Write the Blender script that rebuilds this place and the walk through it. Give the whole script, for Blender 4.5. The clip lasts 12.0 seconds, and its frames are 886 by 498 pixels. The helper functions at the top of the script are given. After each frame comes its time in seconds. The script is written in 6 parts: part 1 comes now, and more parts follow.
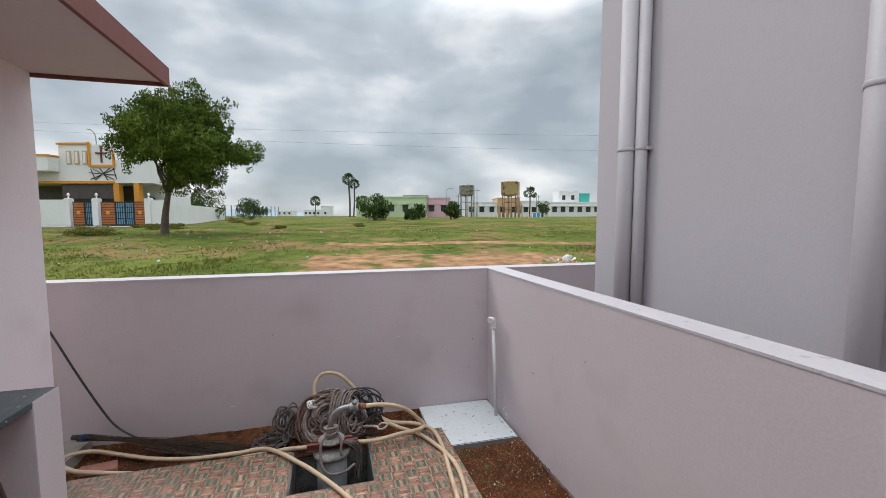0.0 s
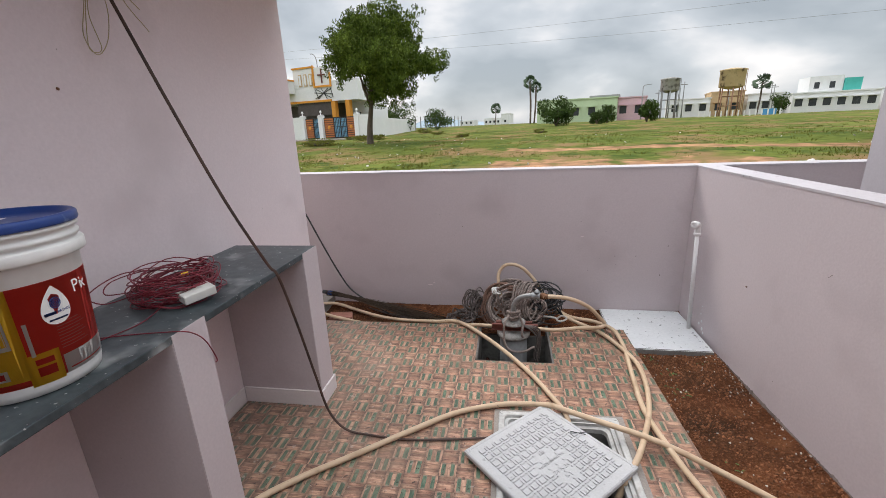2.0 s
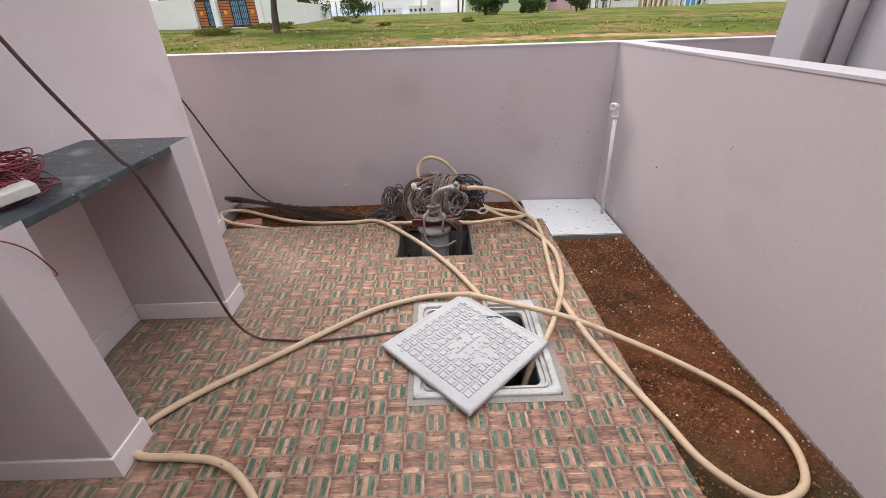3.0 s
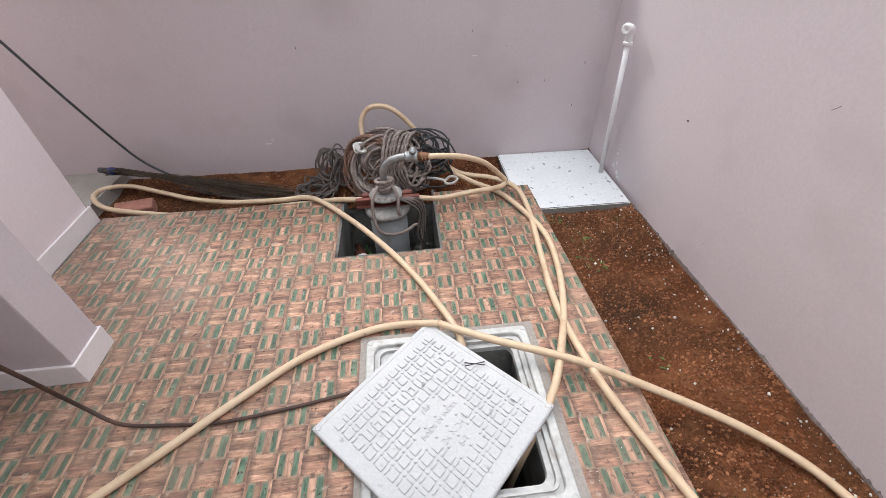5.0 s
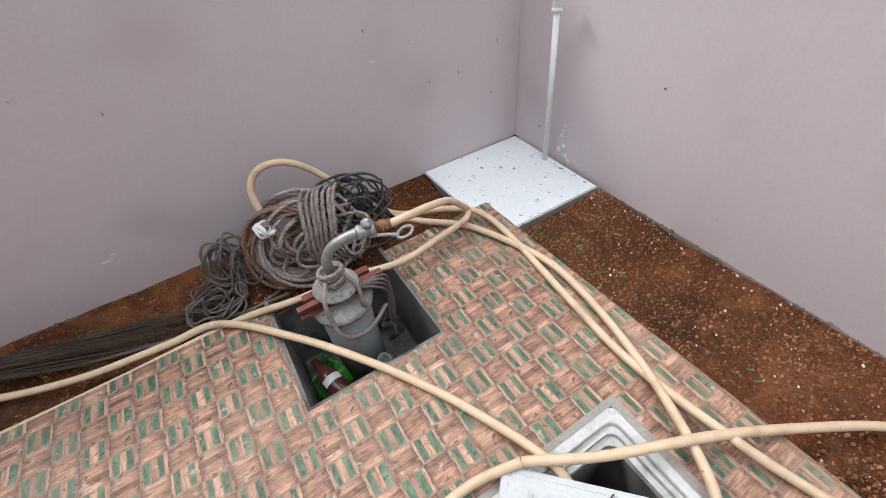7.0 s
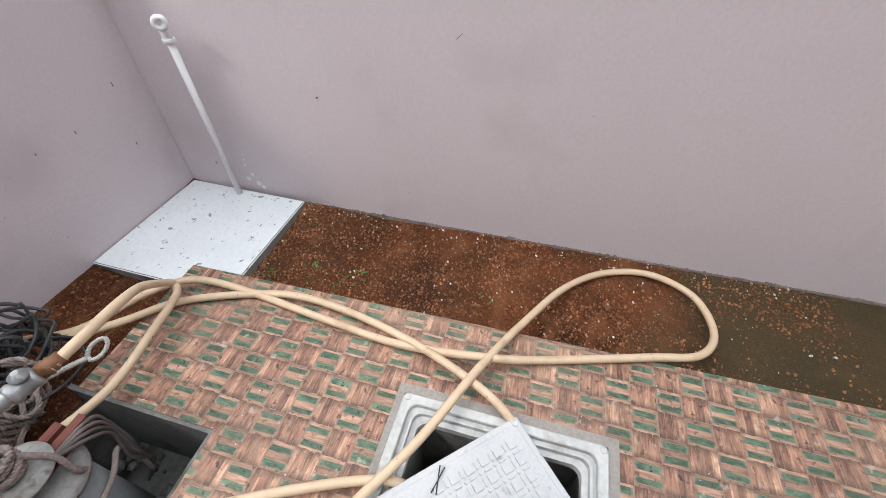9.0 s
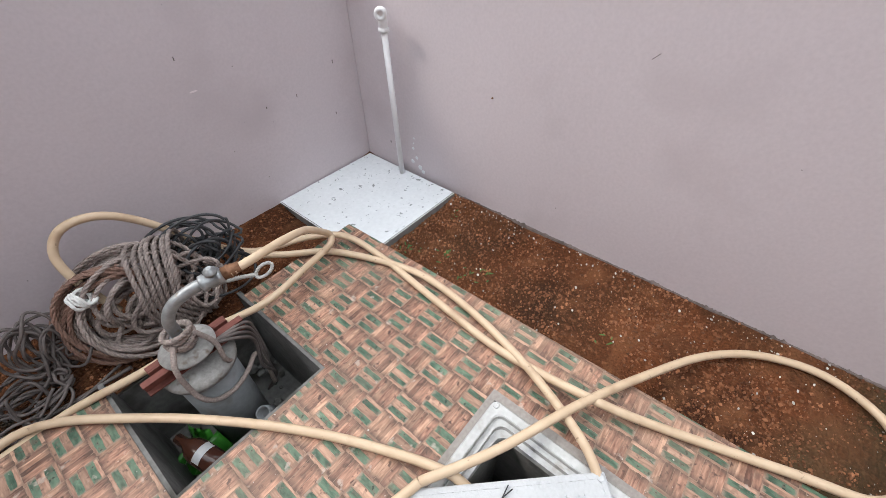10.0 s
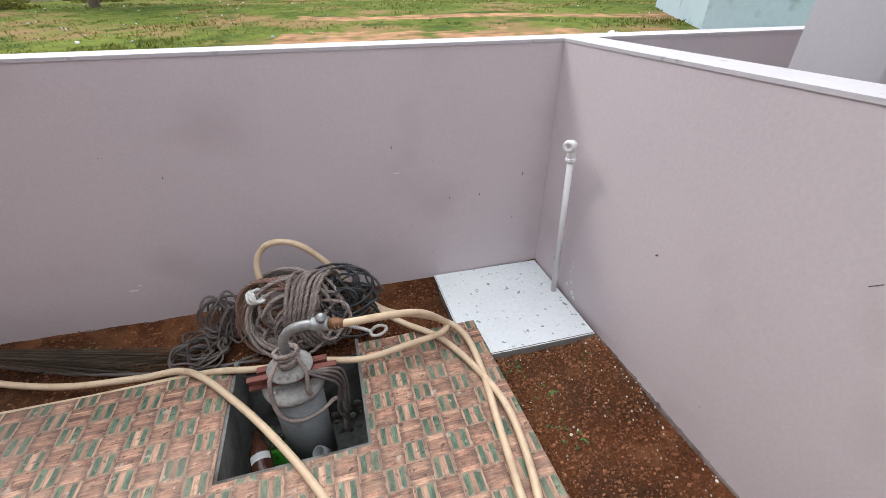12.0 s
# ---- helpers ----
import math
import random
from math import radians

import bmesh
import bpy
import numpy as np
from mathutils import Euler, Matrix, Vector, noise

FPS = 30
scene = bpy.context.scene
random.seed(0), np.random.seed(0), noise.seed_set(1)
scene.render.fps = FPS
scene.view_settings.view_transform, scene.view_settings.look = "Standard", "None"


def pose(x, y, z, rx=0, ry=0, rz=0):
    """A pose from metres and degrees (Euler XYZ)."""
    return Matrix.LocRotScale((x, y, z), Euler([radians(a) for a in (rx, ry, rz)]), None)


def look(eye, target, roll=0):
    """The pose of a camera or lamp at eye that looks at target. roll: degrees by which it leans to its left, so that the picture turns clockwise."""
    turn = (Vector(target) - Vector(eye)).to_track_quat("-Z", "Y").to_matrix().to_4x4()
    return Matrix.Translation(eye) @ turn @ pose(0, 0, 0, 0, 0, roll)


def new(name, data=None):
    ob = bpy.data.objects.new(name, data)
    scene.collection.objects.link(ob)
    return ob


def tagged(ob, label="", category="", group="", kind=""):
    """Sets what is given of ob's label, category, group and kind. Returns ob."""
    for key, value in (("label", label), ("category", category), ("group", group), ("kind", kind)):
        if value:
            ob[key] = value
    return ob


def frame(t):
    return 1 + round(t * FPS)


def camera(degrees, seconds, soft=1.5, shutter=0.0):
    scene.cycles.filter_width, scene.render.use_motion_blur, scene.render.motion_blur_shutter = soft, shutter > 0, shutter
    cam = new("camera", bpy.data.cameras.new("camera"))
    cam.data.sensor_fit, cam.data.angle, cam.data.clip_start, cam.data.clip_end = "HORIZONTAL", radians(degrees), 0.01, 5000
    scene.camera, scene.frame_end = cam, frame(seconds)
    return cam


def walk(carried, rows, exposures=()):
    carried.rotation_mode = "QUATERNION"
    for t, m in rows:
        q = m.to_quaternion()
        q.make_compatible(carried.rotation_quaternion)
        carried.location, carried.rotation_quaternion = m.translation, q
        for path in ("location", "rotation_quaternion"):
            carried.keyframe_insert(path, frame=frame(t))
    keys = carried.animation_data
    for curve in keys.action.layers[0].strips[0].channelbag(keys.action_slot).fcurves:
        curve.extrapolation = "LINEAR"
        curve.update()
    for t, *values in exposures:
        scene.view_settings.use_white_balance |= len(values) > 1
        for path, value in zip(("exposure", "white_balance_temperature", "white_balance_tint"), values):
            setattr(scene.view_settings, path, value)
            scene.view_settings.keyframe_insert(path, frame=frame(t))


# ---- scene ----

import itertools

# ---------------------------------------------------------------- camera
cam = camera(94.1, 12.0, soft=0.65)
PATH = [
    (0, (-0.009, -0.056, 1.552), (0.523, 1.865, 1.392), -0.1),
    (0.5, (-0.016, -0.068, 1.551), (0.064, 1.923, 1.381), -0.6),
    (1, (-0.050, -0.093, 1.551), (-0.306, 1.879, 1.338), -1.1),
    (1.5, (-0.086, -0.091, 1.528), (-0.47, 1.841, 1.181), -1.8),
    (2, (-0.067, -0.066, 1.448), (-0.376, 1.827, 0.881), -2.4),
    (2.5, (-0.022, -0.028, 1.356), (-0.169, 1.799, 0.556), -2.4),
    (3, (0.03, 0.067, 1.312), (0.03, 1.804, 0.32), -1.9),
    (3.2, (0.061, 0.139, 1.308), (0.098, 1.836, 0.257), -1.8),
    (4.8, (0.12, 0.759, 1.239), (0.243, 2.29, -0.041), -1.5),
    (5, (0.101, 0.826, 1.242), (0.232, 2.341, -0.057), -1.9),
    (5.5, (0.005, 1.002, 1.25), (0.189, 2.478, -0.082), -3.3),
    (6, (-0.075, 1.149, 1.235), (0.228, 2.591, -0.115), -4.6),
    (6.5, (-0.11, 1.374, 1.213), (0.358, 2.741, -0.17), -5.5),
    (7, (-0.127, 1.548, 1.201), (0.531, 2.809, -0.206), -6.6),
    (7.5, (-0.104, 1.628, 1.2), (0.924, 2.57, -0.233), -4.3),
    (7.7, (-0.093, 1.645, 1.202), (1.077, 2.393, -0.246), -2.1),
    (9.3, (-0.042, 1.519, 1.220), (1.313, 1.875, -0.207), 0.8),
    (9.5, (-0.042, 1.525, 1.218), (1.257, 2.034, -0.208), 0.2),
    (10, (-0.052, 1.521, 1.208), (1.04, 2.453, -0.185), -1.4),
    (10.5, (-0.083, 1.511, 1.197), (0.795, 2.746, -0.108), -1.2),
    (11, (-0.066, 1.441, 1.232), (0.639, 2.861, 0.013), -0.4),
    (11.5, (0.031, 1.377, 1.286), (0.605, 2.914, 0.143), -0.2),
    (12, (0.246, 1.421, 1.303), (0.692, 3.047, 0.228), -0.5),
]
EXPOSURES = [(0, -0.06, 6500, 10), (1.5, 0.06, 6600, 11), (2.5, 0.20, 6850, 15), (3, 0.28, 6880, 16), (5, 0.50, 6650, 12), (7.5, 0.45, 6500, 10), (9.5, 0.42, 6500, 10), (10.5, 0.46, 6500, 10), (12, 0.38, 6500, 10)]
walk(cam, [(t, look(eye, target, roll)) for t, eye, target, roll in PATH], EXPOSURES)

# ---------------------------------------------------------------- sky and sun
SUN_EL, SUN_AZ = 47, -46          # degrees; azimuth from +y towards +x
world = bpy.data.worlds.new("overcast_sky")
scene.world = world
world.use_nodes = True
wn, wl = world.node_tree.nodes, world.node_tree.links
wn.clear()


def wnode(kind, **given):
    n = wn.new(kind)
    for key, value in given.items():
        n.inputs[key].default_value = value
    return n


w_out = wn.new("ShaderNodeOutputWorld")
w_sky = wn.new("ShaderNodeTexSky")
w_sky.sky_type, w_sky.sun_disc = "NISHITA", False
w_sky.sun_elevation, w_sky.sun_rotation = radians(SUN_EL), radians(SUN_AZ)
w_clear = wnode("ShaderNodeBackground", Strength=0.1)
w_cloud = wnode("ShaderNodeBackground", Strength=1.0)
w_mix = wnode("ShaderNodeMixShader", Fac=0.88)
w_co = wn.new("ShaderNodeTexCoord")
w_map = wn.new("ShaderNodeMapping")
w_map.inputs["Scale"].default_value = (1.0, 1.0, 2.2)
w_big = wnode("ShaderNodeTexNoise", Scale=2.7, Detail=6.0, Roughness=0.48, Distortion=0.15)
w_small = wnode("ShaderNodeTexNoise", Scale=6.0, Detail=3.0, Roughness=0.45)
w_add = wn.new("ShaderNodeMath")
w_add.operation = "MULTIPLY_ADD"
w_add.inputs[1].default_value = 0.3
w_ramp = wn.new("ShaderNodeValToRGB")
w_ramp.color_ramp.elements[0].position, w_ramp.color_ramp.elements[0].color = 0.51, (0.39, 0.45, 0.50, 1)
w_ramp.color_ramp.elements[1].position, w_ramp.color_ramp.elements[1].color = 0.80, (0.98, 0.99, 1.0, 1)
mid = w_ramp.color_ramp.elements.new(0.66)
mid.color = (0.58, 0.64, 0.69, 1)
w_sep = wn.new("ShaderNodeSeparateXYZ")
w_zen = wn.new("ShaderNodeMapRange")      # an overcast sky is brightest overhead
w_zen.inputs["From Min"].default_value, w_zen.inputs["From Max"].default_value = 0.40, 0.74
w_zen.inputs["To Min"].default_value, w_zen.inputs["To Max"].default_value = 1.02, 3.95
w_mul = wn.new("ShaderNodeVectorMath")
w_mul.operation = "SCALE"
wl.new(w_co.outputs["Generated"], w_map.inputs["Vector"])
wl.new(w_map.outputs["Vector"], w_big.inputs["Vector"])
wl.new(w_map.outputs["Vector"], w_small.inputs["Vector"])
wl.new(w_small.outputs["Fac"], w_add.inputs[0])
wl.new(w_big.outputs["Fac"], w_add.inputs[2])
wl.new(w_add.outputs[0], w_ramp.inputs["Fac"])
wl.new(w_co.outputs["Generated"], w_sep.inputs[0])
wl.new(w_sep.outputs["Z"], w_zen.inputs["Value"])
wl.new(w_ramp.outputs["Color"], w_mul.inputs[0])
wl.new(w_zen.outputs["Result"], w_mul.inputs["Scale"])
wl.new(w_mul.outputs["Vector"], w_cloud.inputs["Color"])
wl.new(w_sky.outputs["Color"], w_clear.inputs["Color"])
wl.new(w_clear.outputs[0], w_mix.inputs[1])
wl.new(w_cloud.outputs[0], w_mix.inputs[2])
wl.new(w_mix.outputs[0], w_out.inputs["Surface"])

sun_data = bpy.data.lights.new("sun", "SUN")
sun_data.energy, sun_data.angle, sun_data.color = 1.0, radians(11), (1.0, 0.96, 0.9)
sun = new("sun", sun_data)
sun_from = Vector((math.sin(radians(SUN_AZ)) * math.cos(radians(SUN_EL)), math.cos(radians(SUN_AZ)) * math.cos(radians(SUN_EL)), math.sin(radians(SUN_EL))))
sun.matrix_world = look(sun_from * 30, (0, 0, 0))


# ---------------------------------------------------------------- materials
def material(name, dark, light, grain=40.0, blotch=2.5, rough=0.7, bump=0.15, metal=0.0, spec=0.4, vary=0.0, spots=None, island=0.0, rough_var=0.08, bump_size=0.004, stretch=None, specks=None, span=(0.3, 0.7)):
    """Two scales of noise between two colours, fine relief, and a random shift for each object or island."""
    m = bpy.data.materials.new(name)
    m.use_nodes = True
    n, l = m.node_tree.nodes, m.node_tree.links
    b = n["Principled BSDF"]
    b.inputs["Metallic"].default_value = metal
    b.inputs["Specular IOR Level"].default_value = spec
    co = n.new("ShaderNodeTexCoord")
    big, fine = n.new("ShaderNodeTexNoise"), n.new("ShaderNodeTexNoise")
    big.inputs["Scale"].default_value, big.inputs["Detail"].default_value = blotch, 5
    fine.inputs["Scale"].default_value, fine.inputs["Detail"].default_value = grain, 6
    where = co.outputs["Object"]
    if stretch:
        mp = n.new("ShaderNodeMapping")
        mp.inputs["Scale"].default_value = stretch
        l.new(where, mp.inputs["Vector"])
        where = mp.outputs["Vector"]
    for node in (big, fine):
        l.new(where, node.inputs["Vector"])
    blend = n.new("ShaderNodeMix")
    blend.inputs["Factor"].default_value = 0.45
    l.new(big.outputs["Fac"], blend.inputs["A"])
    l.new(fine.outputs["Fac"], blend.inputs["B"])
    ramp = n.new("ShaderNodeValToRGB")
    ramp.color_ramp.elements[0].position, ramp.color_ramp.elements[0].color = span[0], (*dark, 1)
    ramp.color_ramp.elements[1].position, ramp.color_ramp.elements[1].color = span[1], (*light, 1)
    l.new(blend.outputs["Result"], ramp.inputs["Fac"])
    colour = ramp.outputs["Color"]
    for (tone, size, low, high) in [s for s in (spots, specks) if s]:
        sn, sr, sm = n.new("ShaderNodeTexNoise"), n.new("ShaderNodeMapRange"), n.new("ShaderNodeMix")
        sn.inputs["Scale"].default_value, sn.inputs["Detail"].default_value = size, 3
        l.new(co.outputs["Object"], sn.inputs["Vector"])
        sr.inputs["From Min"].default_value, sr.inputs["From Max"].default_value = low, high
        l.new(sn.outputs["Fac"], sr.inputs["Value"])
        sm.data_type = "RGBA"
        l.new(sr.outputs["Result"], sm.inputs["Factor"])
        l.new(colour, sm.inputs["A"])
        sm.inputs["B"].default_value = (*tone, 1)
        colour = sm.outputs["Result"]
    for amount, node, out in ((vary, "ShaderNodeObjectInfo", "Random"), (island, "ShaderNodeNewGeometry", "Random Per Island")):
        if amount:
            src, mr, hsv = n.new(node), n.new("ShaderNodeMapRange"), n.new("ShaderNodeHueSaturation")
            mr.inputs["To Min"].default_value, mr.inputs["To Max"].default_value = 1 - amount, 1 + amount
            l.new(src.outputs[out], mr.inputs["Value"])
            l.new(mr.outputs["Result"], hsv.inputs["Value"])
            l.new(colour, hsv.inputs["Color"])
            colour = hsv.outputs["Color"]
    l.new(colour, b.inputs["Base Color"])
    rr = n.new("ShaderNodeMapRange")
    rr.inputs["To Min"].default_value, rr.inputs["To Max"].default_value = max(0.03, rough - rough_var), min(1.0, rough + rough_var)
    l.new(big.outputs["Fac"], rr.inputs["Value"])
    l.new(rr.outputs["Result"], b.inputs["Roughness"])
    if bump:
        bp = n.new("ShaderNodeBump")
        bp.inputs["Strength"].default_value, bp.inputs["Distance"].default_value = bump, bump_size
        l.new(fine.outputs["Fac"], bp.inputs["Height"])
        l.new(bp.outputs["Normal"], b.inputs["Normal"])
    return m


LILAC = material("lilac_emulsion_paint", (0.4793, 0.415, 0.4283), (0.5651, 0.495, 0.5071), 90, 1.0, 0.75, 0.12, spots=((0.4339, 0.37, 0.3792), 2.2, 0.55, 0.8), specks=((0.26, 0.23, 0.23), 30, 0.765, 0.785))
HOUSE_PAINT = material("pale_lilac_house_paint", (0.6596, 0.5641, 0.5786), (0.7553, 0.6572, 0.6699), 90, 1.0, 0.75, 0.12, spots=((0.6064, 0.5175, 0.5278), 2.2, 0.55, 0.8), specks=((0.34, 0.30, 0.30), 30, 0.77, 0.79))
LILAC_EDGE = material("pale_wall_coping_paint", (0.4272, 0.3961, 0.4139), (0.5073, 0.4717, 0.4895), 60, 3, 0.75, 0.25, spots=((0.34, 0.31, 0.32), 22, 0.64, 0.72))
WHITE_PLINTH = material("whitish_plinth_paint", (0.6448, 0.585, 0.588), (0.728, 0.665, 0.6664), 70, 3, 0.65, 0.15)
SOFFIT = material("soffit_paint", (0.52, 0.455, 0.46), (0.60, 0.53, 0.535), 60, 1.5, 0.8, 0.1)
FASCIA = material("maroon_fascia_paint", (0.15, 0.045, 0.038), (0.21, 0.065, 0.052), 40, 3, 0.6, 0.15)
CONCRETE = material("grey_cement", (0.15, 0.145, 0.135), (0.26, 0.25, 0.235), 60, 4, 0.9, 0.5, spots=((0.09, 0.085, 0.075), 7, 0.55, 0.75))
# cement darkened: the shade inside pit and chamber is put into its colour
PIT_CEMENT = material("dark_pit_cement", (0.0825, 0.0795, 0.075), (0.195, 0.1875, 0.177), 50, 4, 0.85, 0.6, spots=((0.045, 0.0405, 0.033), 6, 0.5, 0.7))
FOOT_DIRT = material("spilt_mortar_and_dirt", (0.06, 0.045, 0.038), (0.21, 0.165, 0.155), 60, 14, 0.95, 0.7)
GROUT = material("cement_grout", (0.20, 0.175, 0.155), (0.33, 0.30, 0.275), 90, 6, 0.9, 0.4)
TAN_X = material("tan_tile_glaze_across", (0.1935, 0.09457, 0.05984), (0.5092, 0.3026, 0.2024), 26, 7, 0.58, 0.35, vary=0.06, island=0.34, rough_var=0.12, bump_size=0.002, stretch=(0.945, 5.79, 0.88), specks=((0.11, 0.058, 0.04), 45, 0.60, 0.70), span=(0.39, 0.60))
TAN_Y = material("tan_tile_glaze_along", (0.1758, 0.0881, 0.05731), (0.4395, 0.2651, 0.182), 26, 7, 0.58, 0.35, vary=0.06, island=0.34, rough_var=0.12, bump_size=0.002, stretch=(6.3, 0.8685, 0.88), specks=((0.12, 0.065, 0.045), 45, 0.60, 0.70), span=(0.38, 0.62))
BROWN = material("brown_tile_glaze", (0.1222, 0.05201, 0.03344), (0.438, 0.2364, 0.1584), 26, 7, 0.58, 0.35, vary=0.06, island=0.36, rough_var=0.12, bump_size=0.002, stretch=(0.945, 5.79, 0.88), specks=((0.075, 0.038, 0.028), 45, 0.58, 0.68), span=(0.38, 0.62))
GREEN = material("green_tile_glaze", (0.018, 0.050, 0.028), (0.120, 0.180, 0.118), 50, 20, 0.58, 0.4, vary=0.08, island=0.2, rough_var=0.12, spots=((0.31, 0.23, 0.17), 60, 0.60, 0.66), bump_size=0.002, stretch=(2.2, 0.8, 1), specks=((0.010, 0.036, 0.02), 60, 0.58, 0.68), span=(0.36, 0.64))
TILE_BED = material("tile_relief_ground", (0.13, 0.078, 0.054), (0.36, 0.235, 0.165), 60, 9, 0.6, 0.3)
SOIL = material("damp_red_soil", (0.032, 0.011, 0.0048), (0.165, 0.055, 0.021), 110, 3.0, 0.95, 1.0, spec=0.15, spots=((0.224, 0.088, 0.0399), 55, 0.56, 0.66), specks=((0.030, 0.014, 0.008), 4.0, 0.52, 0.72), bump_size=0.02, span=(0.36, 0.64))
PEBBLE = material("mixed_gravel", (0.080, 0.029, 0.013), (0.36, 0.160, 0.080), 60, 9, 0.9, 0.4, spec=0.2, island=0.5)
WHITEWASH = material("white_painted_slab", (0.60, 0.61, 0.615), (0.73, 0.74, 0.745), 45, 3, 0.8, 0.5, spots=((0.25, 0.26, 0.26), 26, 0.66, 0.69), specks=((0.20, 0.21, 0.21), 60, 0.69, 0.72))
STONE = material("dark_slate_slab", (0.026, 0.036, 0.041), (0.075, 0.092, 0.099), 30, 5, 0.38, 0.15, spots=((0.36, 0.37, 0.37), 5.5, 0.58, 0.78), specks=((0.42, 0.42, 0.41), 48, 0.66, 0.72), span=(0.38, 0.64))
PVC = material("white_pvc", (0.66, 0.64, 0.64), (0.74, 0.72, 0.72), 60, 5, 0.45, 0.05)
HOSE = material("cream_pvc_hose", (0.47, 0.335, 0.22), (0.585, 0.44, 0.305), 30, 4, 0.45, 0.08, spots=((0.36, 0.24, 0.15), 9, 0.58, 0.78), specks=((0.25, 0.17, 0.11), 50, 0.68, 0.74))
FRP = material("light_grey_composite", (0.40, 0.40, 0.405), (0.49, 0.49, 0.495), 120, 7, 0.55, 0.3, spots=((0.27, 0.265, 0.26), 26, 0.64, 0.74))
FRAME_GREY = material("dusty_composite_frame", (0.34, 0.335, 0.325), (0.54, 0.535, 0.52), 60, 9, 0.7, 0.4, spots=((0.24, 0.2, 0.16), 14, 0.58, 0.75))
ROPE = material("grey_nylon_rope", (0.13, 0.098, 0.086), (0.37, 0.30, 0.27), 160, 9, 0.85, 0.8, island=0.25)
ROPE_BROWN = material("mud_stained_rope", (0.11, 0.060, 0.045), (0.28, 0.165, 0.125), 160, 9, 0.9, 0.8, island=0.25)
ROPE_PALE = material("pale_dusty_rope", (0.34, 0.31, 0.28), (0.52, 0.49, 0.46), 160, 9, 0.9, 0.8)
ROPE_WHITE = material("white_cotton_rope", (0.55, 0.53, 0.5), (0.7, 0.68, 0.65), 160, 9, 0.9, 0.8)
BLACK = material("black_cable_sheath", (0.018, 0.018, 0.02), (0.05, 0.05, 0.052), 60, 8, 0.55, 0.2)
CABLE_BROWN = material("worn_brown_cable", (0.018, 0.013, 0.012), (0.10, 0.05, 0.035), 20, 6, 0.6, 0.2)
GREY_CABLE = material("dusty_grey_cable", (0.060, 0.047, 0.043), (0.16, 0.130, 0.120), 60, 8, 0.7, 0.2, island=0.3)
CASING = material("grey_pvc_casing", (0.15, 0.155, 0.16), (0.22, 0.225, 0.23), 50, 6, 0.6, 0.15, spots=((0.12, 0.1, 0.08), 9, 0.6, 0.8))
CEMENTY = material("cement_crusted_iron", (0.14, 0.13, 0.122), (0.33, 0.315, 0.30), 70, 12, 0.8, 0.7, spots=((0.12, 0.09, 0.07), 22, 0.6, 0.72))
ZINC = material("galvanised_iron", (0.20, 0.205, 0.205), (0.38, 0.385, 0.385), 60, 14, 0.45, 0.25, metal=0.6, spots=((0.22, 0.15, 0.1), 26, 0.62, 0.75))
OXIDE = material("red_oxide_steel", (0.10, 0.03, 0.022), (0.19, 0.06, 0.045), 50, 9, 0.7, 0.3)
RUST = material("rusty_brass", (0.12, 0.055, 0.03), (0.26, 0.13, 0.07), 80, 20, 0.6, 0.4, metal=0.5)
BRICK = material("dusty_red_brick", (0.22, 0.085, 0.06), (0.36, 0.17, 0.13), 50, 9, 0.9, 0.6)
STRAW = material("broom_straw", (0.035, 0.024, 0.017), (0.10, 0.068, 0.045), 60, 9, 0.9, 0.3, island=0.4)
BLUE = material("blue_plastic", (0.010, 0.035, 0.16), (0.018, 0.055, 0.23), 30, 5, 0.38, 0.06, spots=((0.22, 0.28, 0.38), 18, 0.68, 0.8))
BUCKET = material("white_pail_plastic", (0.60, 0.59, 0.57), (0.72, 0.71, 0.69), 40, 6, 0.45, 0.05)
RED_LABEL = material("red_printed_label", (0.68, 0.045, 0.030), (0.76, 0.06, 0.040), 40, 6, 0.4, 0.0, specks=((0.80, 0.72, 0.70), 26, 0.74, 0.76))
YELLOW_LABEL = material("yellow_printed_label", (0.8772, 0.5406, 0.03), (0.9384, 0.6055, 0.045), 40, 6, 0.4, 0.0)
PINK_PRINT = material("pale_red_print", (0.66, 0.22, 0.19), (0.72, 0.28, 0.25), 40, 6, 0.4, 0.0)
WHITE_LABEL = material("white_printed_label", (0.74, 0.73, 0.71), (0.8, 0.79, 0.77), 40, 6, 0.4, 0.0)
RED_WIRE = material("dark_red_wire", (0.13, 0.012, 0.022), (0.25, 0.03, 0.045), 40, 8, 0.45, 0.05, island=0.35)
BOX_WHITE = material("ivory_box_plastic", (0.62, 0.61, 0.57), (0.72, 0.71, 0.67), 40, 5, 0.45, 0.05)
RED_KNOB = material("red_knob_plastic", (0.45, 0.02, 0.02), (0.5, 0.03, 0.025), 40, 5, 0.35, 0.0)
YELLOW_WIRE = material("yellowish_wire", (0.30, 0.24, 0.12), (0.42, 0.35, 0.2), 40, 5, 0.5, 0.0)
NEIGHBOUR = material("grey_lilac_paint", (0.43, 0.395, 0.42), (0.48, 0.445, 0.47), 70, 0.9, 0.75, 0.15)
NPIPE = material("painted_drain_pipe", (0.414, 0.378, 0.396), (0.468, 0.432, 0.45), 60, 2, 0.5, 0.06)
GLASS_BROWN = material("brown_bottle_glass", (0.04, 0.015, 0.010), (0.08, 0.030, 0.018), 20, 6, 0.12, 0.0)
GREEN_BAG = material("green_plastic_film", (0.012, 0.085, 0.010), (0.06, 0.30, 0.03), 20, 14, 0.3, 0.2)
WEED = material("weed_leaf", (0.035, 0.09, 0.018), (0.08, 0.17, 0.035), 40, 9, 0.6, 0.1, island=0.3)
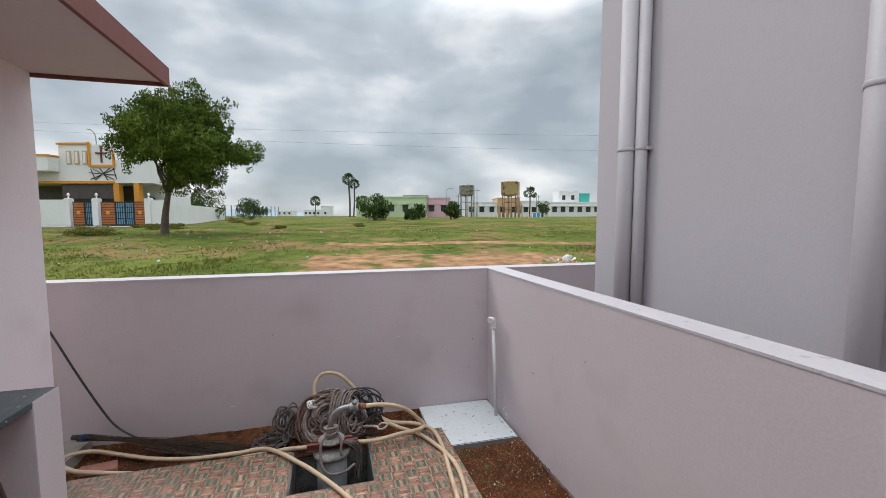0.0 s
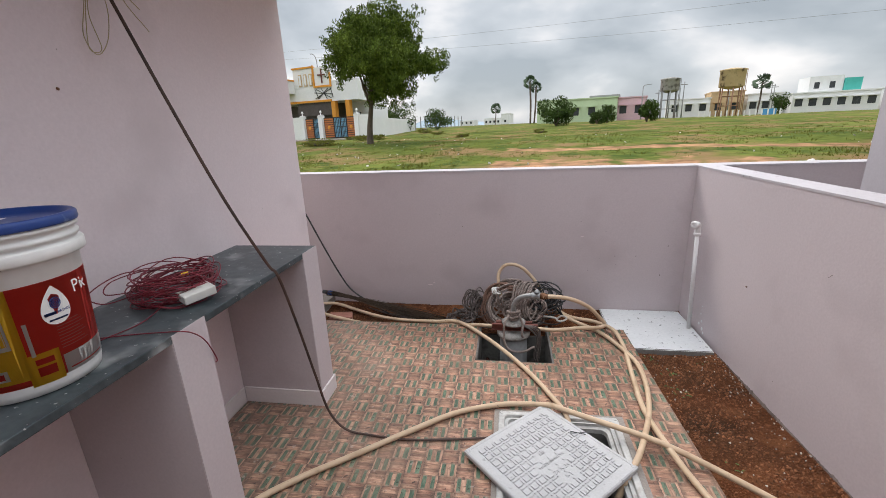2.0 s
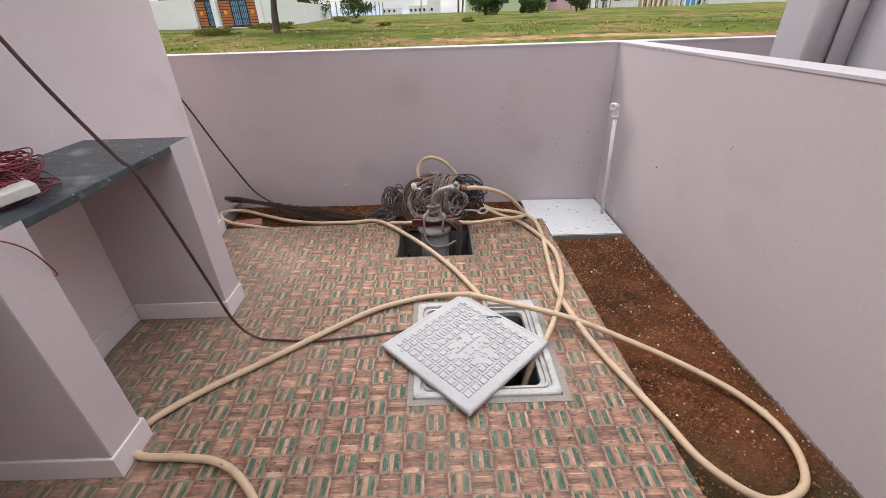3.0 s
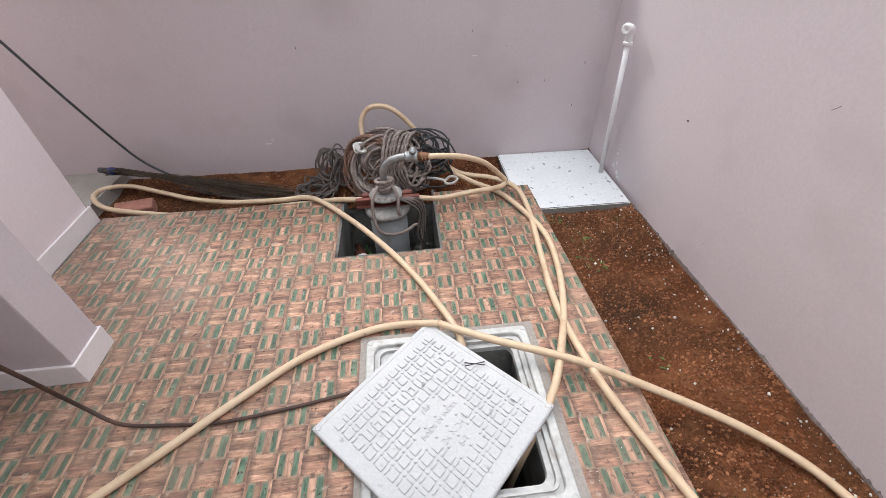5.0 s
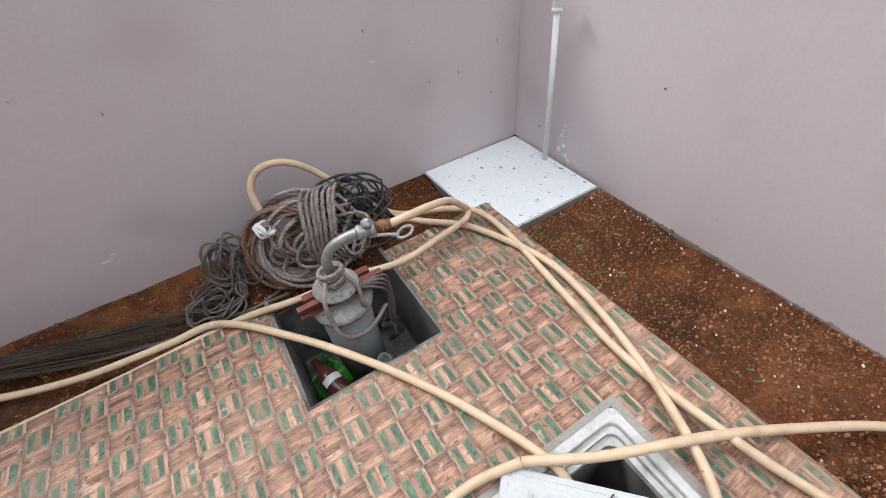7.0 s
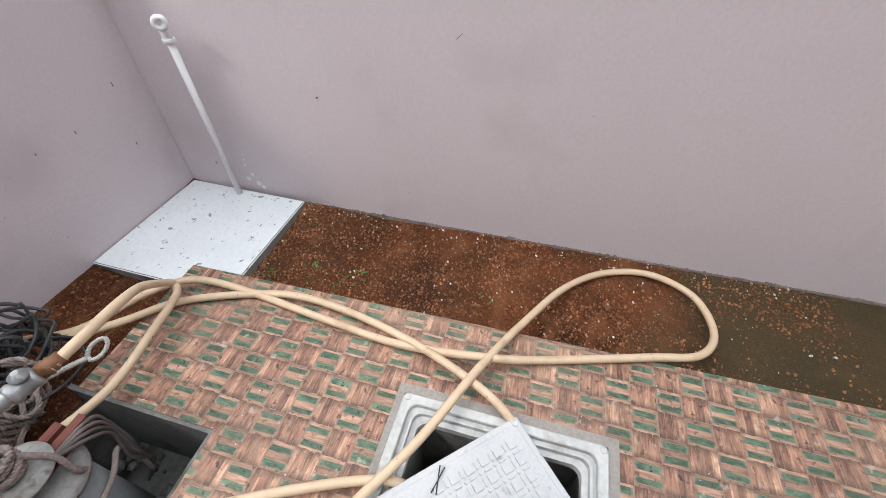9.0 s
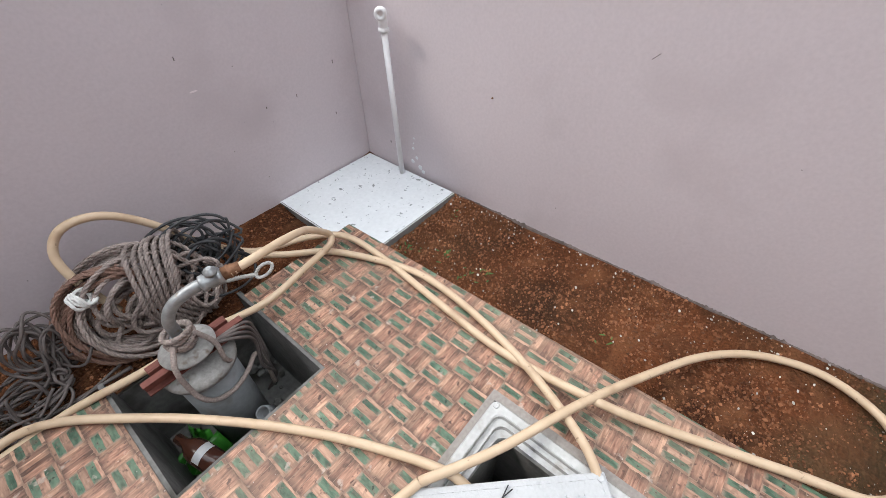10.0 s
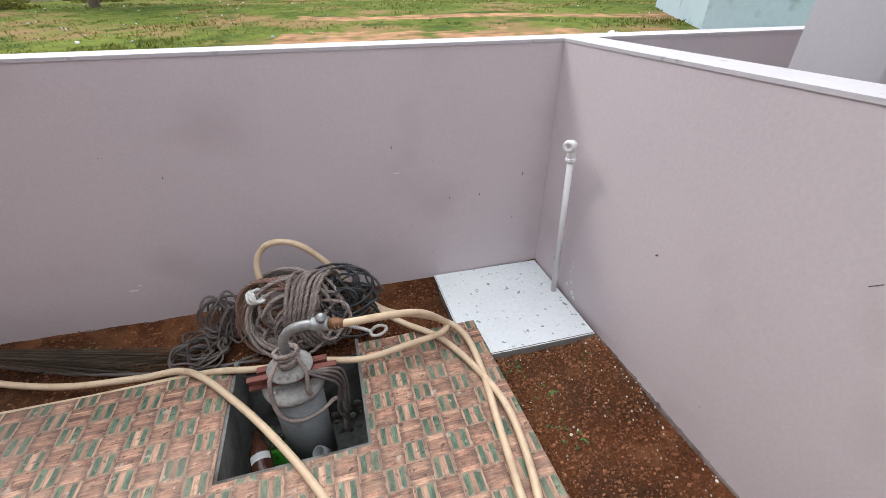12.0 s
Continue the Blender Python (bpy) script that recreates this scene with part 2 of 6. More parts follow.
LEAF = material("neem_leaf", (0.036, 0.070, 0.009), (0.135, 0.180, 0.024), 6, 0.9, 0.7, 0.0, spec=0.15, island=0.45)
BUSH = material("bush_leaf", (0.024, 0.052, 0.011), (0.075, 0.115, 0.024), 6, 0.6, 0.7, 0.0, spec=0.15, island=0.4)
PALM = material("palm_leaf", (0.030, 0.060, 0.026), (0.065, 0.105, 0.05), 6, 0.6, 0.6, 0.0, island=0.3)
BARK = material("tree_bark", (0.075, 0.055, 0.042), (0.15, 0.115, 0.09), 14, 3, 0.9, 0.8, bump_size=0.03)
WHITE_WALL = material("white_house_paint", (0.66, 0.66, 0.65), (0.76, 0.76, 0.75), 8, 0.6, 0.8, 0.1)
ORANGE_TRIM = material("orange_house_trim", (0.58, 0.24, 0.03), (0.68, 0.30, 0.045), 8, 0.8, 0.7, 0.1)
PORCH_DARK = material("dark_porch_shade", (0.05, 0.04, 0.035), (0.1, 0.08, 0.07), 9, 2, 0.5, 0.1)
GATE_BLUE = material("blue_gate_sheet", (0.07, 0.20, 0.30), (0.16, 0.34, 0.46), 9, 4, 0.5, 0.1)
GATE_WOOD = material("orange_brown_gate_slat", (0.32, 0.10, 0.03), (0.44, 0.16, 0.055), 9, 2, 0.6, 0.1)
IRON = material("black_gate_iron", (0.015, 0.015, 0.016), (0.035, 0.035, 0.036), 9, 2, 0.5, 0.1)
PALE_GREEN = material("pale_green_house_paint", (0.42, 0.52, 0.33), (0.5, 0.6, 0.4), 3, 0.5, 0.8, 0.1)
PINK = material("pink_house_paint", (0.55, 0.36, 0.4), (0.63, 0.43, 0.47), 3, 0.5, 0.8, 0.1)
OCHRE = material("ochre_house_paint", (0.48, 0.33, 0.18), (0.58, 0.42, 0.25), 3, 0.5, 0.8, 0.1)
TEAL = material("teal_house_paint", (0.05, 0.38, 0.33), (0.08, 0.46, 0.4), 3, 0.5, 0.8, 0.1)
WINDOW_DARK = material("dark_window_pane", (0.03, 0.034, 0.04), (0.06, 0.065, 0.07), 3, 0.5, 0.25, 0.0)
TANK_GREY = material("stained_tank_concrete", (0.26, 0.25, 0.235), (0.42, 0.41, 0.39), 3, 0.7, 0.9, 0.2, spots=((0.09, 0.08, 0.07), 1.6, 0.52, 0.7))
TANK_OCHRE = material("stained_ochre_tank", (0.52, 0.38, 0.21), (0.66, 0.50, 0.30), 3, 0.7, 0.9, 0.2, spots=((0.13, 0.08, 0.05), 1.4, 0.55, 0.72))
TANK_LEG = material("rusty_tank_frame", (0.26, 0.14, 0.08), (0.36, 0.21, 0.13), 3, 0.7, 0.8, 0.1)
POLE_GREY = material("grey_pole", (0.2, 0.2, 0.2), (0.3, 0.3, 0.3), 6, 1, 0.7, 0.1)
BLUE_SHED = material("blue_shed_paint", (0.04, 0.2, 0.42), (0.07, 0.28, 0.52), 3, 0.5, 0.7, 0.1)
BLUEWASH = material("pale_blue_limewash", (0.40, 0.50, 0.55), (0.50, 0.60, 0.65), 12, 0.8, 0.9, 0.2, spots=((0.24, 0.29, 0.29), 2.2, 0.6, 0.8))
HILL = material("hazy_blue_hill", (0.30, 0.37, 0.43), (0.35, 0.42, 0.48), 0.02, 0.01, 1.0, 0.0, spec=0.0)
LITTER = material("white_litter", (0.34, 0.32, 0.29), (0.66, 0.64, 0.60), 20, 3, 0.85, 0.3, island=0.45)
GRASS_BLADE = material("grass_blade", (0.0731, 0.0897, 0.0144), (0.2064, 0.195, 0.044), 8, 0.3, 0.8, 0.0, spec=0.08, island=0.3)


def film(m, tone, size, low, high, amount):
    """Dust or cement film in large patches that run on from tile to tile."""
    n, l = m.node_tree.nodes, m.node_tree.links
    b = n["Principled BSDF"]
    under = b.inputs["Base Color"].links[0].from_socket
    geo, nz, mr, mx = n.new("ShaderNodeNewGeometry"), n.new("ShaderNodeTexNoise"), n.new("ShaderNodeMapRange"), n.new("ShaderNodeMix")
    nz.inputs["Scale"].default_value, nz.inputs["Detail"].default_value = size, 7
    l.new(geo.outputs["Position"], nz.inputs["Vector"])
    mr.inputs["From Min"].default_value, mr.inputs["From Max"].default_value, mr.inputs["To Max"].default_value = low, high, amount
    l.new(nz.outputs["Fac"], mr.inputs["Value"])
    mx.data_type = "RGBA"
    l.new(mr.outputs["Result"], mx.inputs["Factor"])
    l.new(under, mx.inputs["A"])
    mx.inputs["B"].default_value = (*tone, 1)
    l.new(mx.outputs["Result"], b.inputs["Base Color"])


def worn_ends(m, tone, axis, reach, amount, ragged):
    """The printed weave: every stick fades to another tone at the two ends of its cell, raggedly."""
    n, l = m.node_tree.nodes, m.node_tree.links
    b = n["Principled BSDF"]
    under = b.inputs["Base Color"].links[0].from_socket
    co, sep, pp, geo, nz, ad, mr, mx = (n.new("ShaderNode" + k) for k in ("TexCoord", "SeparateXYZ", "Math", "NewGeometry", "TexNoise", "Math", "MapRange", "Mix"))
    l.new(co.outputs["Object"], sep.inputs["Vector"])
    pp.operation = "PINGPONG"
    pp.inputs[1].default_value = 0.3045 / 8
    l.new(sep.outputs[axis], pp.inputs[0])
    nz.inputs["Scale"].default_value, nz.inputs["Detail"].default_value = 60, 4
    l.new(geo.outputs["Position"], nz.inputs["Vector"])
    ad.operation = "MULTIPLY_ADD"
    ad.inputs[1].default_value = -ragged
    l.new(nz.outputs["Fac"], ad.inputs[0])
    l.new(pp.outputs[0], ad.inputs[2])
    mr.inputs["From Min"].default_value, mr.inputs["From Max"].default_value = -ragged * 0.5, reach - ragged * 0.5
    mr.inputs["To Min"].default_value, mr.inputs["To Max"].default_value = amount, 0.0
    l.new(ad.outputs[0], mr.inputs["Value"])
    mx.data_type = "RGBA"
    l.new(mr.outputs["Result"], mx.inputs["Factor"])
    l.new(under, mx.inputs["A"])
    mx.inputs["B"].default_value = (*tone, 1)
    l.new(mx.outputs["Result"], b.inputs["Base Color"])


for m in (TAN_X, BROWN):
    worn_ends(m, (0.085, 0.05, 0.036), "X", 0.020, 0.85, 0.022)
worn_ends(TAN_Y, (0.14, 0.085, 0.06), "Y", 0.012, 0.6, 0.016)
worn_ends(GREEN, (0.30, 0.21, 0.16), "Y", 0.010, 0.9, 0.026)
for m in (TAN_X, TAN_Y, BROWN, GREEN):
    film(m, (0.33, 0.235, 0.175), 1.7, 0.48, 0.75, 0.4)
    film(m, (0.46, 0.39, 0.33), 22.0, 0.64, 0.70, 0.55)
    film(m, (0.17, 0.12, 0.09), 2.6, 0.58, 0.75, 0.35)
    film(m, (0.11, 0.07, 0.05), 34.0, 0.58, 0.68, 0.5)
    film(m, (0.62, 0.57, 0.50), 75.0, 0.70, 0.735, 0.7)


film(SOIL, (0.070, 0.036, 0.018), 1.3, 0.48, 0.66, 0.5)
film(SOIL, (0.20, 0.080, 0.034), 8.0, 0.52, 0.66, 0.65)


def creep(m, tone, axis, y0, y1, amount):
    """Growth or dust that takes over a surface past a ragged line."""
    n, l = m.node_tree.nodes, m.node_tree.links
    b = n["Principled BSDF"]
    under = b.inputs["Base Color"].links[0].from_socket
    geo, sep, nz, ad, mr, mx = (n.new("ShaderNode" + k) for k in ("NewGeometry", "SeparateXYZ", "TexNoise", "Math", "MapRange", "Mix"))
    l.new(geo.outputs["Position"], sep.inputs["Vector"])
    nz.inputs["Scale"].default_value, nz.inputs["Detail"].default_value = 5.0, 6
    l.new(geo.outputs["Position"], nz.inputs["Vector"])
    ad.operation = "MULTIPLY_ADD"
    ad.inputs[1].default_value = 0.9
    l.new(nz.outputs["Fac"], ad.inputs[0])
    l.new(sep.outputs[axis], ad.inputs[2])
    mr.inputs["From Min"].default_value, mr.inputs["From Max"].default_value = y0 + 0.45, y1 + 0.45
    mr.inputs["To Min"].default_value, mr.inputs["To Max"].default_value = amount, 0.0
    l.new(ad.outputs[0], mr.inputs["Value"])
    mx.data_type = "RGBA"
    l.new(mr.outputs["Result"], mx.inputs["Factor"])
    l.new(under, mx.inputs["A"])
    mx.inputs["B"].default_value = (*tone, 1)
    l.new(mx.outputs["Result"], b.inputs["Base Color"])


creep(SOIL, (0.060, 0.050, 0.026), "Y", 0.78, 1.12, 0.8)
for m in (TAN_X, TAN_Y, BROWN, GREEN):
    creep(m, (0.46, 0.395, 0.345), "X", -1.45, -0.75, 0.18)


def dark_water():
    m = material("dark_standing_water", (0.006, 0.006, 0.006), (0.012, 0.012, 0.012), 5, 2, 0.12, 0.0)
    return m


WATER = dark_water()


def field_material():
    """Grass and red earth, told apart by the mask that the ground carries and broken up by noise."""
    m = material("field_grass", (0.045, 0.070, 0.012), (0.150, 0.168, 0.036), 3.2, 0.22, 0.95, 0.6, spec=0.04, spots=((0.21, 0.135, 0.065), 0.45, 0.50, 0.64), specks=((0.05, 0.075, 0.016), 1.1, 0.56, 0.68), bump_size=0.05, span=(0.36, 0.64))
    n, l = m.node_tree.nodes, m.node_tree.links
    b = n["Principled BSDF"]
    grass = b.inputs["Base Color"].links[0].from_socket
    at = n.new("ShaderNodeAttribute")
    at.attribute_name = "earth"
    co, nz, sub = n.new("ShaderNodeTexCoord"), n.new("ShaderNodeTexNoise"), n.new("ShaderNodeMath")
    nz.inputs["Scale"].default_value, nz.inputs["Detail"].default_value = 1.7, 10
    l.new(co.outputs["Object"], nz.inputs["Vector"])
    sub.operation = "ADD"
    l.new(at.outputs["Fac"], sub.inputs[0])
    l.new(nz.outputs["Fac"], sub.inputs[1])
    mr = n.new("ShaderNodeMapRange")
    mr.inputs["From Min"].default_value, mr.inputs["From Max"].default_value = 0.90, 1.03
    l.new(sub.outputs[0], mr.inputs["Value"])
    ez = n.new("ShaderNodeTexNoise")
    ez.inputs["Scale"].default_value, ez.inputs["Detail"].default_value = 2.3, 8
    l.new(co.outputs["Object"], ez.inputs["Vector"])
    er = n.new("ShaderNodeValToRGB")
    er.color_ramp.elements[0].position, er.color_ramp.elements[0].color = 0.3, (0.17, 0.095, 0.052, 1)
    er.color_ramp.elements[1].position, er.color_ramp.elements[1].color = 0.72, (0.44, 0.245, 0.135, 1)
    l.new(ez.outputs["Fac"], er.inputs["Fac"])
    mx = n.new("ShaderNodeMix")
    mx.data_type = "RGBA"
    l.new(mr.outputs["Result"], mx.inputs["Factor"])
    l.new(grass, mx.inputs["A"])
    l.new(er.outputs["Color"], mx.inputs["B"])
    l.new(mx.outputs["Result"], b.inputs["Base Color"])
    return m


FIELD = field_material()


# ---------------------------------------------------------------- builders
def mesh_of(name, bm, mats, smooth=False):
    me = bpy.data.meshes.new(name)
    if smooth:
        for f in bm.faces:
            f.smooth = True
    bm.to_mesh(me)
    bm.free()
    for m in mats if isinstance(mats, (list, tuple)) else [mats]:
        me.materials.append(m)
    return me


def thing(name, at, label, category, group="", kind=""):
    """An Empty at a thing's base."""
    ob = new(name)
    ob.location = at
    ob.empty_display_size = 0.1
    return tagged(ob, label, category, group, kind)


def part(name, bm, mats, parent, label="", smooth=False):
    """One mesh, given in world coordinates, under a thing or a part."""
    ob = new(name, mesh_of(name, bm, mats, smooth))
    ob.parent = parent
    ob.matrix_parent_inverse = Matrix.Translation(-Vector(parent.location))
    return tagged(ob, label)


def single(name, bm, mats, label, category, group="", kind="", smooth=False):
    return tagged(new(name, mesh_of(name, bm, mats, smooth)), label, category, group, kind)


def box(bm, x0, x1, y0, y1, z0, z1, bevel=0.0, slot=0):
    r = bmesh.ops.create_cube(bm, size=1.0)
    vs = r["verts"]
    for v in vs:
        v.co = Vector(((x0 + x1) / 2 + v.co.x * (x1 - x0), (y0 + y1) / 2 + v.co.y * (y1 - y0), (z0 + z1) / 2 + v.co.z * (z1 - z0)))
    faces = {f for v in vs for f in v.link_faces}
    for f in faces:
        f.material_index = slot
    if bevel:
        es = list({e for v in vs for e in v.link_edges})
        bmesh.ops.bevel(bm, geom=es, offset=bevel, segments=2, affect="EDGES", profile=0.5)
    return bm


def prism(bm, plan, z0, z1, slot=0):
    """An upright prism on a plan of (x, y) corners."""
    lo, hi = [bm.verts.new((x, y, z0)) for x, y in plan], [bm.verts.new((x, y, z1)) for x, y in plan]
    fs = [bm.faces.new(hi), bm.faces.new(lo[::-1])]
    for i in range(len(plan)):
        j = (i + 1) % len(plan)
        fs.append(bm.faces.new((lo[i], lo[j], hi[j], hi[i])))
    for f in fs:
        f.material_index = slot
    bmesh.ops.recalc_face_normals(bm, faces=fs)
    return bm


def smooth_path(pts, steps=6):
    """A Catmull-Rom curve through the points."""
    p = [Vector(q) for q in pts]
    p = [p[0] * 2 - p[1]] + p + [p[-1] * 2 - p[-2]]
    out = []
    for i in range(1, len(p) - 2):
        for k in range(steps):
            t = k / steps
            out.append(0.5 * (2 * p[i] + (p[i + 1] - p[i - 1]) * t + (2 * p[i - 1] - 5 * p[i] + 4 * p[i + 1] - p[i + 2]) * t * t + (3 * p[i] - p[i - 1] - 3 * p[i + 1] + p[i + 2]) * t ** 3))
    return out + [p[-2]]


def sweep(bm, path, r, sides=8, slot=0, ring=False, caps=True, flat=1.0):
    """A tube along the path; r is a number or one for each point."""
    n = len(path)
    prev, rings = None, []
    for i, c in enumerate(path):
        a, b = (path[(i - 1) % n], path[(i + 1) % n]) if ring else (path[max(i - 1, 0)], path[min(i + 1, n - 1)])
        d = (b - a).normalized() if (b - a).length > 1e-9 else Vector((0, 0, 1))
        if prev is None:
            u = d.orthogonal().normalized()
        else:
            u = prev - d * prev.dot(d)
            u = u.normalized() if u.length > 1e-6 else d.orthogonal().normalized()
        prev = u
        w = d.cross(u)
        rad = r[i] if isinstance(r, (list, tuple)) else r
        rings.append([bm.verts.new(c + (u * math.cos(t) + w * math.sin(t) * flat) * rad) for t in (2 * math.pi * k / sides for k in range(sides))])
    for i in range(n if ring else n - 1):
        p, q = rings[i], rings[(i + 1) % n]
        for k in range(sides):
            f = bm.faces.new((p[k], p[(k + 1) % sides], q[(k + 1) % sides], q[k]))
            f.material_index, f.smooth = slot, True
    if caps and not ring:
        for f in (bm.faces.new(rings[0][::-1]), bm.faces.new(rings[-1])):
            f.material_index = slot
    return bm


def twisted(bm, path, r, slot=0, ring=True):
    """A laid rope: three strands wound round the path."""
    n = len(path)
    for s in range(3):
        pts, prev = [], None
        for i in range(n * 2 if ring else n * 2 - 1):
            f = i / 2
            a, b = path[int(f) % n], path[(int(f) + 1) % n] if ring else path[min(int(f) + 1, n - 1)]
            c = a.lerp(b, f - int(f))
            d = (b - a).normalized() if (b - a).length > 1e-9 else Vector((1, 0, 0))
            u = d.orthogonal().normalized() if prev is None else (prev - d * prev.dot(d)).normalized()
            prev = u
            w = d.cross(u)
            t = i * 1.25 + s * 2.094
            pts.append(c + (u * math.cos(t) + w * math.sin(t)) * r * 0.5)
        sweep(bm, pts, r * 0.56, 5, slot, ring=ring)


def wound(rings):
    """One continuous strand that runs through the loops one after the other."""
    return [p for ring in rings for p in ring]


def rod(bm, a, b, r0, r1=None, sides=12, slot=0):
    return sweep(bm, [Vector(a), Vector(b)], [r0, r0 if r1 is None else r1], sides, slot)


def lathe(bm, centre, profile, sides=32, slot=0, axis=None):
    """A body of revolution: profile of (radius, height) from bottom to top."""
    rows = []
    turn = Vector((0, 0, 1)).rotation_difference(Vector(axis)).to_matrix() if axis else Matrix.Identity(3)
    for r, z in profile:
        rows.append([bm.verts.new(Vector(centre) + turn @ Vector((r * math.cos(2 * math.pi * k / sides), r * math.sin(2 * math.pi * k / sides), z))) for k in range(sides)])
    for p, q in zip(rows, rows[1:]):
        for k in range(sides):
            f = bm.faces.new((p[k], p[(k + 1) % sides], q[(k + 1) % sides], q[k]))
            f.material_index, f.smooth = slot, True
    for f in (bm.faces.new(rows[0][::-1]), bm.faces.new(rows[-1])):
        f.material_index = slot
    return bm


def minus(rects, hole):
    """Rectangles (x0, x1, y0, y1) with a rectangular hole taken out."""
    out = []
    hx0, hx1, hy0, hy1 = hole
    for x0, x1, y0, y1 in rects:
        if hx0 >= x1 or hx1 <= x0 or hy0 >= y1 or hy1 <= y0:
            out.append((x0, x1, y0, y1))
            continue
        if x0 < hx0:
            out.append((x0, hx0, y0, y1))
        if hx1 < x1:
            out.append((hx1, x1, y0, y1))
        a, b = max(x0, hx0), min(x1, hx1)
        if y0 < hy0:
            out.append((a, b, y0, hy0))
        if hy1 < y1:
            out.append((a, b, hy1, y1))
    return out


def lettering(text, size, depth, m):
    """Raised text as a mesh, centred, lying in the plane of m."""
    cu = bpy.data.curves.new("letters", "FONT")
    cu.body, cu.size, cu.extrude, cu.align_x, cu.align_y = text, size, depth, "CENTER", "CENTER"
    ob = bpy.data.objects.new("letters", cu)
    scene.collection.objects.link(ob)
    me = bpy.data.meshes.new_from_object(ob.evaluated_get(bpy.context.evaluated_depsgraph_get()))
    bpy.data.objects.remove(ob)
    bm = bmesh.new()
    bm.from_mesh(me)
    bpy.data.meshes.remove(me)
    bm.transform(m)
    return bm


rnd = random.Random(7)

# ---------------------------------------------------------------- the yard: plan
SOIL_Z = -0.088
WALL_TOP = 1.109
PIT = (-0.272, 0.228, 2.278, 2.80)          # borewell pit in the paving
HATCH = (-0.108, 0.482, 1.180, 1.785)       # manhole frame, outer
TILE = 0.3045


def east_face(y):
    return 1.290 + (3.2 - y) * 0.022


def north_face(x):
    return 3.205 + (1.29 - x) * 0.024


def paving_edge(y):
    return 0.757 + (2.76 - y) * 0.026


bm = prism(bmesh.new(), [(-2.6, north_face(-2.6)), (4.2, north_face(4.2)), (4.2, north_face(4.2) + 0.15), (-2.6, north_face(-2.6) + 0.15)], -0.4, WALL_TOP - 0.012)
wall_north = single("wall_north", bm, LILAC, "lilac painted plastered boundary wall behind the borewell", "wall", kind="structure")
bm = prism(bmesh.new(), [(-2.6, north_face(-2.6) - 0.003), (4.2, north_face(4.2) - 0.003), (4.2, north_face(4.2) + 0.153), (-2.6, north_face(-2.6) + 0.153)], WALL_TOP - 0.012, WALL_TOP)
part("coping", bm, LILAC_EDGE, wall_north, "pale paint-splashed wall top")
bm = prism(bmesh.new(), [(east_face(-1.0), -1.0), (east_face(-1.0) + 0.15, -1.0), (east_face(3.2) + 0.15, 3.203), (east_face(3.2), 3.203)], -0.4, WALL_TOP - 0.012)
wall_east = single("wall_east", bm, LILAC, "lilac painted plastered dividing wall along the soil strip", "wall", kind="structure")
bm = prism(bmesh.new(), [(east_face(-1.0) - 0.003, -1.0), (east_face(-1.0) + 0.153, -1.0), (east_face(3.2) + 0.153, 3.2), (east_face(3.2) - 0.003, 3.2)], WALL_TOP - 0.012, WALL_TOP)
part("coping", bm, LILAC_EDGE, wall_east, "pale paint-splashed wall top")

HOUSE_X, HOUSE_Y = -1.538, 2.735
bm = bmesh.new()
box(bm, HOUSE_X - 0.23, HOUSE_X, -1.0, HOUSE_Y, -0.4, 3.3)
box(bm, HOUSE_X - 3.0, HOUSE_X - 0.23, HOUSE_Y - 0.23, HOUSE_Y - 0.001, -0.4, 3.3)
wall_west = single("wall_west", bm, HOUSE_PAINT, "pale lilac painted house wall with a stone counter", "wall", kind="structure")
# added wall, never in view; kept to 2.1 m so light comes over it
bm = box(bmesh.new(), HOUSE_X - 0.23, east_face(-1.0) + 0.15, -1.23, -1.0, -0.4, 2.1)
wall_south = single("wall_south", bm, LILAC, "plain lilac wall added to close the unseen end of the yard", "wall", kind="structure")
# skirting of the house wall, between the counter's legs and beyond it
for y0, y1 in ((-0.9, 0.90), (1.066, 1.739), (1.915, HOUSE_Y)):
    bm = box(bmesh.new(), HOUSE_X + 0.001, HOUSE_X + 0.014, y0, y1, 0.0, 0.092, 0.002)
    single("baseboard", bm, WHITE_PLINTH, "whitish painted skirting at the house wall", "skirting", kind="structure")
bm = box(bmesh.new(), HOUSE_X, HOUSE_X + 0.014, HOUSE_Y + 0.002, HOUSE_Y + 0.014, -0.08, 0.092, 0.002)
part("corner_strip", bm, WHITE_PLINTH, wall_west)

# sunshade over the house wall
bm = box(bmesh.new(), HOUSE_X + 0.001, -0.905, -0.99, 2.742, 2.325, 2.40)
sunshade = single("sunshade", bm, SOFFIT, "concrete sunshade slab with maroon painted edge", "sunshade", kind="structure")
bm = bmesh.new()
box(bm, -0.905, -0.885, -0.99, 2.764, 2.305, 2.415, 0.003)
part("fascia", bm, FASCIA, sunshade, "maroon painted edge band")
bm = box(bmesh.new(), HOUSE_X - 0.02, -0.906, 2.743, 2.764, 2.305, 2.415, 0.003)
part("fascia", bm, FASCIA, sunshade, "maroon painted edge band")

